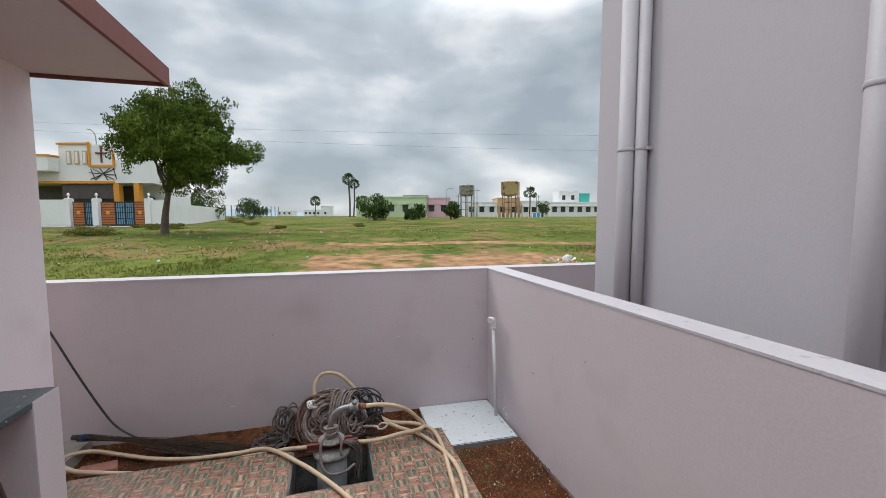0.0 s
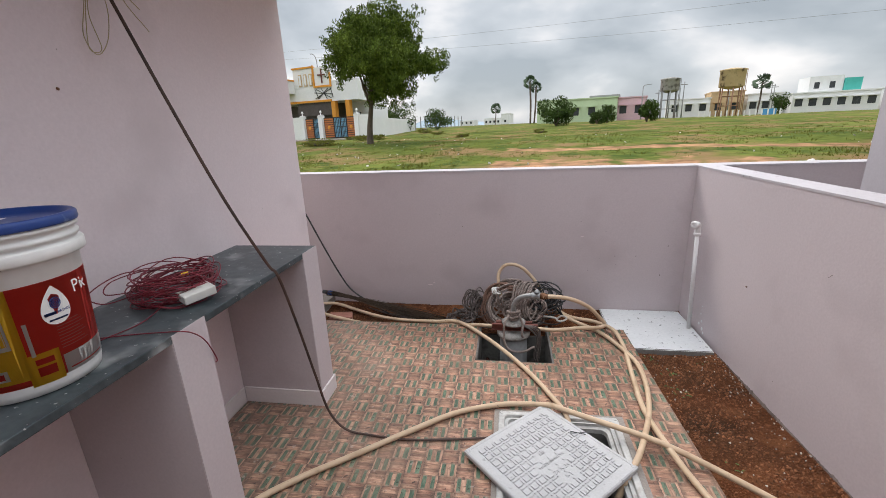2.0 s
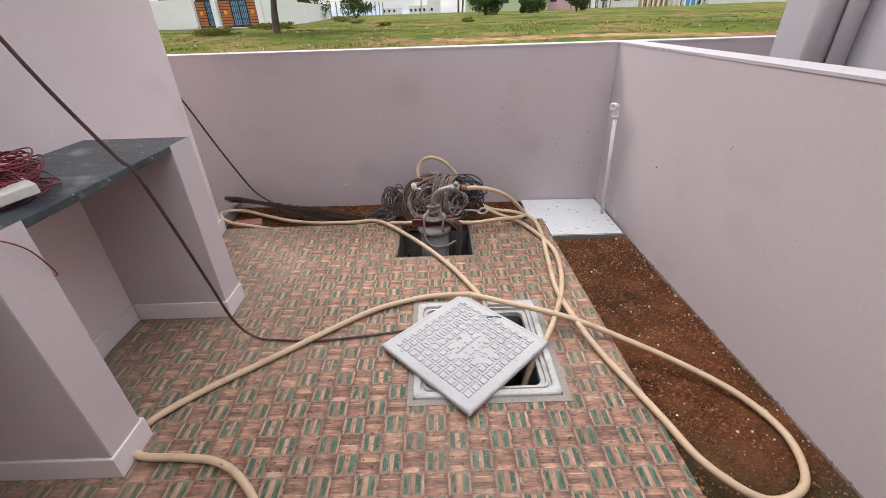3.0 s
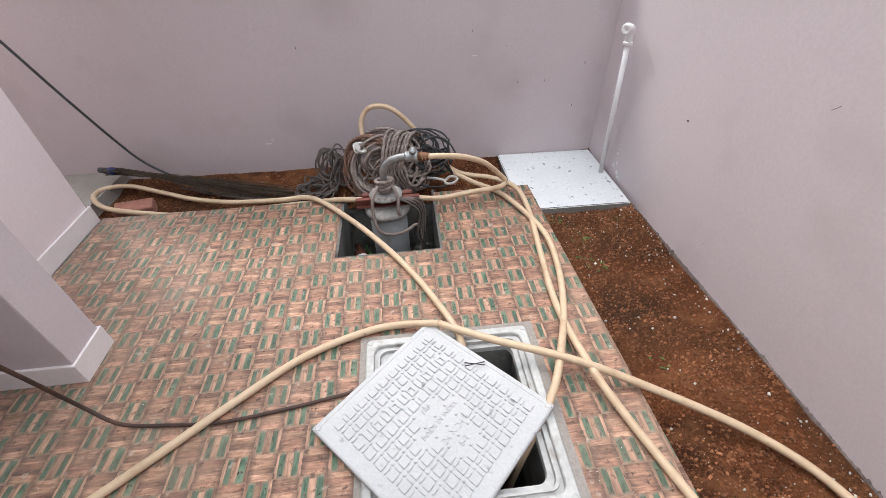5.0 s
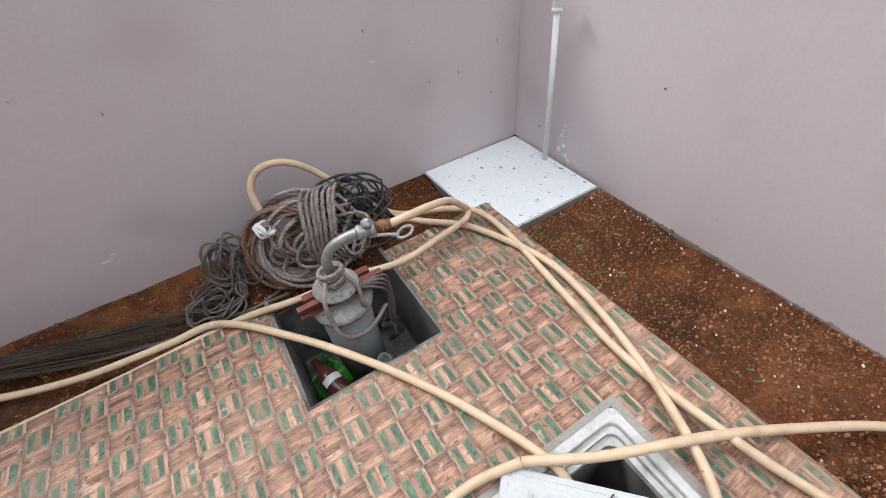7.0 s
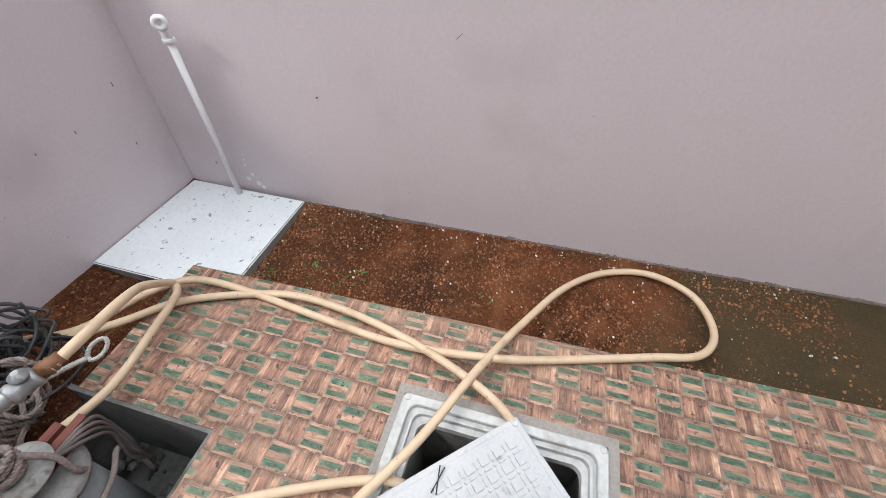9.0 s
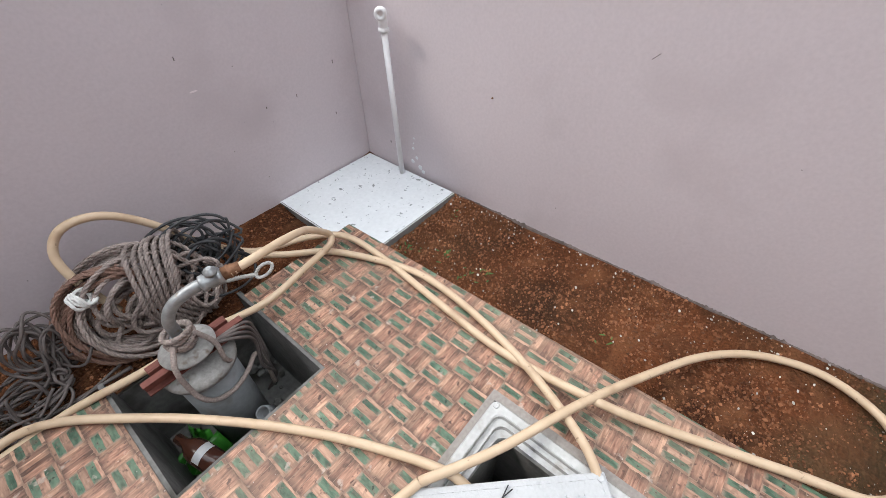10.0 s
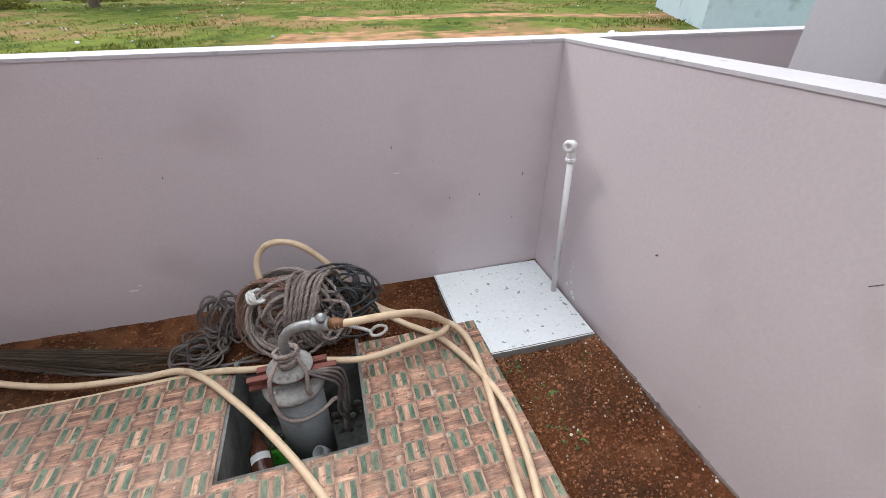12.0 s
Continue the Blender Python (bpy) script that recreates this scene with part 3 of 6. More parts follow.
# neighbour's house beyond the dividing wall
bm = box(bmesh.new(), 2.005, 4.4, -3.0, 2.73, -0.4, 3.25)
neighbour = single("neighbour_house", bm, NEIGHBOUR, "grey-lilac plastered neighbouring house with drain pipes", "house")
part("roof", box(bmesh.new(), 1.985, 4.4, -3.0, 2.75, 3.25, 3.36), FASCIA, neighbour, "maroon roof edge")
for y, r, gap in ((2.308, 0.054, 0.035), (2.225, 0.038, 0.005), (1.0, 0.05, 0.012)):
    x = 2.005 - r - gap
    bm = rod(bmesh.new(), (x, y, -0.1), (x, y, 3.25), r, sides=24)
    pipe = part("drain_pipe", bm, NPIPE, neighbour, "painted drain pipe")
    for z in (2.03 if y < 2 else 1.985, 0.4):
        bm = lathe(bmesh.new(), (x, y, z - 0.012), [(r + 0.001, 0), (r + 0.0035, 0.002), (r + 0.0035, 0.022), (r + 0.001, 0.024)], 24)
        box(bm, x, 2.005, y - r - 0.018, y - r + 0.012, z - 0.012, z + 0.012, 0.003)
        box(bm, x, 2.005, y + r - 0.012, y + r + 0.018, z - 0.012, z + 0.012, 0.003)
        part("pipe_clamp", bm, NPIPE, pipe)

# soil bed under and round the paving
def soil_height(x, y):
    h = SOIL_Z + 0.010 * noise.noise(Vector((x * 2.2, y * 2.2, 0))) + 0.006 * noise.noise(Vector((x * 9, y * 9, 3))) + 0.003 * noise.noise(Vector((x * 30, y * 30, 5)))
    h += 0.02 * max(0.0, 1 - abs(east_face(y) - x) / 0.12) + 0.03 * max(0.0, 1 - abs(north_face(x) - y) / 0.15)
    return h


def soil_patch(bm, x0, x1, y0, y1, step):
    nx, ny = max(2, round((x1 - x0) / step)), max(2, round((y1 - y0) / step))
    rows = []
    for j in range(ny + 1):
        y = y0 + (y1 - y0) * j / ny
        rows.append([bm.verts.new((x, y, soil_height(x, y))) for x in (x0 + (x1 - x0) * i / nx for i in range(nx + 1))])
    for j in range(ny):
        for i in range(nx):
            f = bm.faces.new((rows[j][i], rows[j][i + 1], rows[j + 1][i + 1], rows[j + 1][i]))
            f.smooth = True


bm = bmesh.new()
soil_patch(bm, 0.70, 1.42, -1.0, 2.80, 0.025)
soil_patch(bm, -2.5, 1.42, 2.80, 3.33, 0.025)
soil_bed = single("soil_bed", bm, SOIL, "damp red-brown soil along the boundary walls", "soil", kind="structure")

# concrete bed of the paving, with the pit and the manhole cut through
bm = bmesh.new()
for x0, x1, y0, y1 in minus(minus([(HOUSE_X, 0.745, -1.0, 2.755)], (PIT[0], PIT[1], PIT[2], 2.9)), (-0.05, 0.43, 1.235, 1.72)):
    box(bm, x0, x1, y0, y1, -0.40, -0.021)
floor = single("floor", bm, CONCRETE, "yard paving of basket-weave patterned tiles on cement", "floor", kind="structure")

def wall_foot(name, at, n, low, high, seed, label):
    """A ragged line of spilt mortar and dirt along a wall's foot."""
    g = random.Random(seed)
    bm = bmesh.new()
    bot, top, out = [], [], []
    for k in range(n + 1):
        p, q = at(k / n)
        v = noise.noise(Vector((k * 0.05, seed, 0))) + 0.8 * noise.noise(Vector((k * 0.31, seed, 2))) + 0.6 * noise.noise(Vector((k * 0.83, seed, 5)))
        h = low + (high - low) * max(0.0, v) ** 1.3 + (g.random() ** 6) * 0.003
        top.append(bm.verts.new((p[0], p[1], SOIL_Z + 0.02 + h)))
        bot.append(bm.verts.new((p[0] + q[0] * (0.004 + 0.25 * h), p[1] + q[1] * (0.004 + 0.25 * h), SOIL_Z + 0.02 + h * 0.5)))
        out.append(bm.verts.new((p[0] + q[0] * (0.012 + h * 0.5), p[1] + q[1] * (0.012 + h * 0.5), SOIL_Z - 0.02)))
    for k in range(n):
        bm.faces.new((top[k], top[k + 1], bot[k + 1], bot[k]))
        bm.faces.new((bot[k], bot[k + 1], out[k + 1], out[k]))
    bmesh.ops.recalc_face_normals(bm, faces=bm.faces[:])
    return single(name, bm, FOOT_DIRT, label, "mortar", kind="structure")


wall_foot("wall_foot_east", lambda f: ((east_face(-0.8 + 3.37 * f) - 0.0015, -0.8 + 3.37 * f), (-1, 0)), 640, 0.004, 0.020, 3, "ragged dark mortar stain along the dividing wall's foot")
wall_foot("wall_foot_north", lambda f: ((-1.6 + 2.28 * f, north_face(-1.6 + 2.28 * f) - 0.0015), (0, -1)), 420, 0.0, 0.022, 4, "ragged dark mortar stain along the boundary wall's foot")

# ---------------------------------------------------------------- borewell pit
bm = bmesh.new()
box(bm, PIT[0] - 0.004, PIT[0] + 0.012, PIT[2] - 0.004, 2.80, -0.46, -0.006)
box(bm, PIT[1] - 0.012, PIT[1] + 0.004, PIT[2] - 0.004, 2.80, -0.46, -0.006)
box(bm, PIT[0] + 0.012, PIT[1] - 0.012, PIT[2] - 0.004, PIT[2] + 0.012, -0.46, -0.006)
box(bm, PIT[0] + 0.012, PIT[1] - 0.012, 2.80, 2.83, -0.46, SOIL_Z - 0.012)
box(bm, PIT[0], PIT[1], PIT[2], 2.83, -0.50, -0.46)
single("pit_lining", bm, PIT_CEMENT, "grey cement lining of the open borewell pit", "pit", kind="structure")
bm = bmesh.new()
for k in range(90):
    x, y, r = rnd.uniform(PIT[0] + 0.03, PIT[1] - 0.03), rnd.uniform(PIT[2] + 0.03, 2.77), rnd.uniform(0.008, 0.032)
    bmesh.ops.create_icosphere(bm, subdivisions=1, radius=r, matrix=pose(x, y, -0.455 + r * 0.5 + (0.10 * max(0, (x - 0.02)) / 0.2), rnd.uniform(0, 180), rnd.uniform(0, 180), 0) @ Matrix.Diagonal((1, 0.8, 0.6, 1)))
single("pit_rubble", bm, PIT_CEMENT, "grey rubble at the bottom of the pit", "rubble", kind="stuff")

CX, CY = -0.023, 2.585
pump = thing("borewell_head", (CX, CY, -0.46), "borewell casing with clamp bars, bent pipe and valve", "borewell")
bm = lathe(bmesh.new(), (CX, CY, -0.46), [(0.094, 0), (0.094, 0.5), (0.09, 0.5)], 40)
part("casing", bm, CASING, pump, "grey plastic casing pipe")
bm = lathe(bmesh.new(), (CX, CY, 0.03), [(0.094, 0), (0.112, 0.005), (0.115, 0.020), (0.104, 0.034), (0.06, 0.042)], 40)
cap = part("casing_cap", bm, CEMENTY, pump, "cement-crusted casing cap")
for k in range(4):
    a = math.pi / 4 + k * math.pi / 2
    part("bolt", lathe(bmesh.new(), (CX + 0.085 * math.cos(a), CY + 0.085 * math.sin(a), 0.062), [(0.009, 0), (0.009, 0.008), (0.005, 0.009), (0.005, 0.016)], 6), ZINC, cap)
for dy, la, lb in ((-0.009, 0.150, 0.165), (0.012, 0.120, 0.130)):
    bm = bmesh.new()
    y = CY + dy
    box(bm, CX - la, CX + lb, y - 0.003, y + 0.003, 0.073, 0.118, 0.001)
    box(bm, CX - la, CX + lb, y - 0.022 if dy < 0 else y + 0.003, y - 0.003 if dy < 0 else y + 0.022, 0.113, 0.119)
    box(bm, CX - la, CX + lb, y - 0.022 if dy < 0 else y + 0.003, y - 0.003 if dy < 0 else y + 0.022, 0.072, 0.078)
    part("clamp_bar", bm, OXIDE, pump, "red-oxide steel channel")
bm = lathe(bmesh.new(), (CX, CY, 0.12), [(0.070, 0), (0.081, 0.003), (0.082, 0.010), (0.066, 0.018), (0.034, 0.022)], 36)
part("top_plate", bm, CEMENTY, pump, "cement-crusted round plate")
riser = smooth_path([(CX, CY, 0.15), (CX, CY, 0.215), (CX + 0.004, CY - 0.004, 0.262), (CX + 0.035, CY - 0.016, 0.310), (CX + 0.085, CY - 0.034, 0.337), (CX + 0.125, CY - 0.05, 0.347)], 5)
bm = sweep(bmesh.new(), riser, 0.0172, 18)
lathe(bm, (CX, CY, 0.142), [(0.026, 0), (0.028, 0.004), (0.028, 0.04), (0.022, 0.046)], 18)
bend = part("bend_pipe", bm, ZINC, pump, "galvanised bent pipe")
d = Vector((0.93, -0.3, 0.1)).normalized()
v0 = Vector((CX + 0.115, CY - 0.047, 0.345))
bm = bmesh.new()
lathe(bm, v0, [(0.021, 0), (0.026, 0.003), (0.026, 0.013), (0.022, 0.017), (0.025, 0.03), (0.022, 0.043), (0.026, 0.047), (0.026, 0.058), (0.019, 0.062)], 10, axis=d)
lathe(bm, v0 + d * 0.035, [(0.014, 0.0), (0.014, 0.024), (0.019, 0.026), (0.019, 0.034), (0.010, 0.038), (0.007, 0.046)], 12, axis=(0.05, -0.1, 1))
part("valve", bm, ZINC, pump, "galvanised valve body")
v1 = v0 + d * 0.062
bm = lathe(bmesh.new(), v1, [(0.019, 0), (0.019, 0.012), (0.022, 0.014), (0.022, 0.02), (0.018, 0.022), (0.021, 0.028), (0.017, 0.034), (0.017, 0.05)], 14, axis=d)
part("nipple", bm, RUST, pump, "rusty threaded nipple")
# rope and wire lashed round the pipe
bm = bmesh.new()
for k in range(4):
    loop = [Vector((CX + (0.036 + 0.004 * (k % 2)) * math.cos(a), CY + (0.036 + 0.004 * (k % 2)) * math.sin(a), 0.168 + 0.012 * k + 0.010 * math.sin(a + k))) for a in (2 * math.pi * i / 20 for i in range(20))]
    twisted(bm, loop, 0.0092)
sweep(bm, smooth_path([(CX - 0.03, CY - 0.03, 0.19), (CX - 0.06, CY - 0.07, 0.15), (CX - 0.066, CY - 0.09, 0.09), (CX - 0.06, CY - 0.105, 0.02), (CX - 0.03, CY - 0.112, -0.03), (CX + 0.03, CY - 0.11, -0.045), (CX + 0.09, CY - 0.08, -0.05), (CX + 0.14, CY - 0.05, -0.04), (CX + 0.16, CY - 0.03, -0.12), (CX + 0.15, CY - 0.04, -0.26)], 6), 0.0082, 7)
sweep(bm, smooth_path([(CX + 0.035, CY - 0.02, 0.185), (CX + 0.06, CY - 0.06, 0.14), (CX + 0.055, CY - 0.09, 0.08), (CX + 0.07, CY - 0.08, 0.04)], 6), 0.0082, 7)
part("lashing_rope", bm, ROPE, pump, "grey rope tied round the pipe")
bm = bmesh.new()
for s in range(4):
    o = 0.014 * s
    sweep(bm, smooth_path([(CX + 0.05, CY - 0.05, 0.13), (CX + 0.12 + o, CY - 0.07 + o, 0.10), (CX + 0.16 + o * 0.6, CY - 0.05 + o, 0.02), (CX + 0.14 + o, CY - 0.06 + o, -0.10), (CX + 0.17, CY - 0.04 + o, -0.22), (CX + 0.12 + o, CY - 0.02, -0.30)], 6), 0.0055, 6)
part("pump_cable", bm, GREY_CABLE, pump, "black pump cables hanging into the pit")
bm = bmesh.new()
lathe(bm, (0.045, 2.455, -0.27), [(0.027, 0), (0.027, 0.075), (0.02, 0.075), (0.018, 0.03)], 18, axis=(-0.3, -0.3, 0.9))
rod(bm, (0.07, 2.47, -0.45), (0.048, 2.456, -0.262), 0.012)
single("drain_stub", bm, CASING, "short grey plastic pipe stub in the pit", "pipe")

bm = lathe(bmesh.new(), (-0.152, 2.332, -0.175), [(0.036, 0), (0.039, 0.006), (0.039, 0.13), (0.034, 0.155), (0.017, 0.185), (0.015, 0.225)], 22, axis=(-0.055, 0.225, 0.02))
bottle = single("bottle", bm, GLASS_BROWN, "brown glass bottle with a pale label in the pit", "bottle")
bm = lathe(bmesh.new(), (-0.152, 2.332, -0.175), [(0.0395, 0.088), (0.0400, 0.089), (0.0400, 0.116), (0.0395, 0.117)], 22, axis=(-0.055, 0.225, 0.02))
bmesh.ops.delete(bm, geom=[f for f in bm.faces if f.calc_center_median().z < -0.148], context="FACES")
part("bottle_label", bm, FRP, bottle, "pale paper label")
bag = thing("plastic_bag", (-0.17, 2.48, -0.44), "crumpled green plastic bag in the pit", "bag")
for k in range(26):
    bm = bmesh.new()
    c = Vector((-0.17 + rnd.uniform(-0.06, 0.035), 2.48 + rnd.uniform(-0.15, 0.14), -0.32 + rnd.uniform(-0.11, 0.085)))
    g = bmesh.ops.create_grid(bm, x_segments=4, y_segments=4, size=rnd.uniform(0.018, 0.04))
    t = pose(*c, rnd.uniform(0, 360), rnd.uniform(0, 360), rnd.uniform(0, 360))
    for v in g["verts"]:
        v.co = t @ (v.co + Vector((0, 0, 0.02 * noise.noise(v.co * 40 + c * 9))))
    bmesh.ops.solidify(bm, geom=bm.faces[:], thickness=0.001)
    part("fold", bm, GREEN_BAG, bag, smooth=True)

# ---------------------------------------------------------------- manhole
def rounded(x0, x1, y0, y1, r, z, n=6):
    out = []
    for cx, cy, a0 in ((x1 - r, y1 - r, 0), (x0 + r, y1 - r, 90), (x0 + r, y0 + r, 180), (x1 - r, y0 + r, 270)):
        out += [(cx + r * math.cos(radians(a0 + 90 * k / n)), cy + r * math.sin(radians(a0 + 90 * k / n)), z) for k in range(n + 1)]
    return out


bm = bmesh.new()
x0, x1, y0, y1 = HATCH
rows = []
for inset, z, rad in ((0.0, -0.02, 0.020), (0.0, 0.008, 0.020), (0.004, 0.012, 0.018), (0.026, 0.012, 0.030), (0.029, 0.009, 0.030), (0.030, -0.006, 0.030), (0.040, -0.006, 0.030), (0.041, 0.003, 0.030), (0.048, 0.003, 0.030), (0.050, -0.012, 0.030), (0.066, -0.014, 0.032), (0.068, -0.035, 0.032), (0.056, -0.05, 0.03)):
    rows.append([bm.verts.new(p) for p in rounded(x0 + inset, x1 - inset, y0 + inset, y1 - inset, rad, z)])
for p, q in zip(rows, rows[1:]):
    for k in range(len(p)):
        bm.faces.new((p[k], p[(k + 1) % len(p)], q[(k + 1) % len(p)], q[k]))
for sx, sy in itertools.product((x0 + 0.015, x1 - 0.015), (y0 + 0.015, y1 - 0.015)):
    lathe(bm, (sx, sy, 0.012), [(0.010, 0), (0.010, 0.002), (0.006, 0.0025), (0.006, 0.001)], 14)
single("manhole_frame", bm, FRAME_GREY, "dusty grey composite manhole frame set in the paving", "manhole frame", kind="structure")
bm = bmesh.new()
for r in minus([(x0 - 0.022, x1 + 0.03, y0 - 0.03, y1 + 0.022)], (x0, x1, y0, y1)):
    box(bm, *r, -0.021, 0.0015)
single("cement_surround", bm, GROUT, "cement mortar round the manhole frame", "mortar", kind="structure")
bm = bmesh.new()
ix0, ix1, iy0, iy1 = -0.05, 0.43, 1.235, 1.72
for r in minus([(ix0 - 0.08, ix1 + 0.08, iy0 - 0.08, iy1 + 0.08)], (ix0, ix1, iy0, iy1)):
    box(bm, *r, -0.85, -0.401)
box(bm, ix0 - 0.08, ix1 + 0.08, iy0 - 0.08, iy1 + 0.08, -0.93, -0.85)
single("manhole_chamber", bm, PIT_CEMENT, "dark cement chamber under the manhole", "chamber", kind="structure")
single("chamber_water", box(bmesh.new(), ix0, ix1, iy0, iy1, -0.85, -0.70), WATER, "dark standing water in the manhole chamber", "water", kind="structure")

# loose cover, turned on the frame
COVER = pose(0.114, 1.453, 0.0125, 0, 0, 44.0)
S = 0.2645
bm = box(bmesh.new(), -S, S, -S, S, 0.0, 0.024, 0.006)
bm.transform(COVER)
cover = single("manhole_cover", bm, FRP, "light grey composite manhole cover lying askew on its frame", "manhole cover")
bm = bmesh.new()
for r in minus([(-S + 0.006, S - 0.006, -S + 0.006, S - 0.006)], (-S + 0.018, S - 0.018, -S + 0.018, S - 0.018)):
    box(bm, *r, 0.0241, 0.0256)
N, P = 10, 0.0455
blank = {(i, 7) for i in range(1, 9)} | {(i, 4) for i in range(3, 7)} | {(4, 3), (5, 3), (4, 2), (5, 2), (4, 5), (5, 5)}
for i, j in itertools.product(range(N), range(N)):
    cx, cy = (i - (N - 1) / 2) * P, (j - (N - 1) / 2) * P
    if (i, j) not in blank:
        box(bm, cx - 0.0115, cx + 0.0115, cy - 0.0115, cy + 0.0115, 0.024, 0.0295)
    if i < N - 1 and (i, j) not in blank and (i + 1, j) not in blank:
        box(bm, cx + P / 2 - 0.0028, cx + P / 2 + 0.0028, cy - 0.010, cy + 0.010, 0.024, 0.0288)
    if j < N - 1 and (i, j) not in blank and (i, j + 1) not in blank:
        box(bm, cx - 0.010, cx + 0.010, cy + P / 2 - 0.0028, cy + P / 2 + 0.0028, 0.024, 0.0288)
    if i < N - 1 and j < N - 1:
        box(bm, cx + P / 2 - 0.0032, cx + P / 2 + 0.0032, cy + P / 2 - 0.0032, cy + P / 2 + 0.0032, 0.024, 0.0288)
bm.transform(COVER)
part("tread_pattern", bm, FRP, cover, "raised square tread pattern")
for k in range(10):
    w = 0.030
    bm = bmesh.new()
    for r in minus([(-w / 2, w / 2 - 0.005, -0.017, 0.017)], (-w / 2 + 0.006, w / 2 - 0.011, -0.010, 0.010 if k % 2 else 0.017)):
        box(bm, *r, 0.024, 0.0295)
    bm.transform(COVER @ pose((k - 4.5) * 0.0365, 2.5 * P, 0, 0, 0, 0))
    part("raised_mark", bm, FRP, cover)
for text, size, yy in (("FRP", 0.022, 0.5 * P + 0.012), ("MADE IN INDIA", 0.022, -0.5 * P + 0.004), ("24 X 24", 0.028, -1.6 * P), ("5-T", 0.026, -2.5 * P)):
    part("raised_letters", lettering(text, size, 0.0015, COVER @ pose(0, yy, 0.0255)), FRP, cover)
for sx, sy in itertools.product((-1, 1), (-1, 1)):
    bm = lathe(bmesh.new(), (sx * (S - 0.016), sy * (S - 0.016), 0.0241), [(0.011, 0), (0.011, 0.002), (0.006, 0.0022), (0.005, 0.0008)], 14)
    bm.transform(COVER)
    part("corner_boss", bm, FRP, cover)
bm = bmesh.new()
for a in (8, -14):
    t = COVER @ pose(0.222, 0.014, 0.031, 0, 0, -45 + a)
    sweep(bm, [t @ Vector((-0.035, 0, 0)), t @ Vector((0.035, 0, 0.001))], 0.0018, 5)
single("wire_offcut", bm, BLACK, "short black wire offcut lying on the manhole cover", "wire")

# ---------------------------------------------------------------- white slab and stand pipe in the corner
bm = prism(bmesh.new(), [(0.683, 2.585), (1.283, 2.575), (1.286, 3.199), (0.683, north_face(0.683) - 0.004)], -0.14, -0.043)
bmesh.ops.bevel(bm, geom=[e for e in bm.edges if all(v.co.z > -0.05 for v in e.verts)], offset=0.005, segments=2, affect="EDGES")
for f in bm.faces:
    f.material_index = 0 if f.normal.z > 0.5 else 1
bm.normal_update()
for f in bm.faces:
    f.material_index = 0 if f.normal.z > 0.4 else 1
single("corner_slab", bm, [WHITEWASH, CONCRETE], "white painted concrete slab in the wall corner, speckled with drips", "slab", kind="structure")
PX, PY = 1.250, 2.908
stand = thing("stand_pipe", (PX, PY, -0.043), "white plastic water pipe with open elbow at the dividing wall", "water pipe")
bm = rod(bmesh.new(), (PX, PY, -0.043), (PX - 0.034, PY - 0.012, 0.70), 0.0135, sides=18)
part("upright_pipe", bm, PVC, stand)
bm = bmesh.new()
sweep(bm, smooth_path([(PX - 0.034, PY - 0.012, 0.675), (PX - 0.034, PY - 0.012, 0.725), (PX - 0.039, PY - 0.017, 0.742), (PX - 0.055, PY - 0.029, 0.748), (PX - 0.072, PY - 0.043, 0.746)], 5), 0.0195, 18)
lathe(bm, (PX - 0.0333, PY - 0.012, 0.668), [(0.0205, 0), (0.023, 0.003), (0.023, 0.014), (0.0205, 0.017)], 18)
elbow = part("elbow", bm, PVC, stand, "white plastic elbow fitting")
bm = lathe(bmesh.new(), (PX - 0.062, PY - 0.035, 0.747), [(0.024, 0), (0.026, 0.003), (0.026, 0.015), (0.020, 0.019), (0.012, 0.019), (0.009, 0.012)], 18, axis=(-0.8, -0.6, -0.05))
part("collar", bm, PVC, elbow)

bm = bmesh.new()
for dy, z, rr in ((-0.05, 0.10, 0.008), (-0.055, 0.13, 0.005), (-0.07, 0.05, 0.010), (-0.04, 0.02, 0.012), (-0.09, 0.0, 0.014), (-0.06, 0.16, 0.006), (-0.11, -0.02, 0.012)):
    y = PY + dy
    lathe(bm, (east_face(y) + 0.0005, y, z), [(rr, 0), (rr * 0.9, 0.0012), (rr * 0.4, 0.0015)], 9, axis=(-1, 0, 0))
tagged(part("paint_fleck", bm, WHITEWASH, wall_east, "white paint flecks by the pipe"), kind="stuff")

for x, z, h in ((-0.437, 0.652, 0.010), (0.503, 0.693, 0.014), (1.156, 0.50, 0.016), (0.931, 0.413, 0.012), (0.775, 0.412, 0.008), (1.12, 0.259, 0.012)):
    y = north_face(x)
    part("scuff", box(bmesh.new(), x - 0.0018, x + 0.0018, y - 0.0012, y + 0.001, z - h / 2, z + h / 2), GREY_CABLE, wall_north, "dark nick in the paint")
for x, z, w, h in ((-0.731, 0.126, 0.05, 0.012), (0.521, 0.569, 0.035, 0.008), (-0.70, 0.15, 0.02, 0.008)):
    y = north_face(x)
    bm = lathe(bmesh.new(), (0, 0, 0), [(1, 0), (0.8, 0.0008), (0.3, 0.001)], 9, axis=(0, -1, 0))
    bm.transform(Matrix.Translation((x, y + 0.0004, z)) @ Matrix.Diagonal((w / 2, 1, h / 2, 1)))
    part("scuff", bm, HOUSE_PAINT, wall_north, "pale rub mark in the paint")
for y, z in ((1.847, 0.758),):
    bm = rod(bmesh.new(), (east_face(y), y - 0.010, z + 0.010), (east_face(y), y + 0.010, z - 0.010), 0.0010, sides=6)
    part("scuff", bm, GREY_CABLE, wall_east, "dark scratch in the paint")

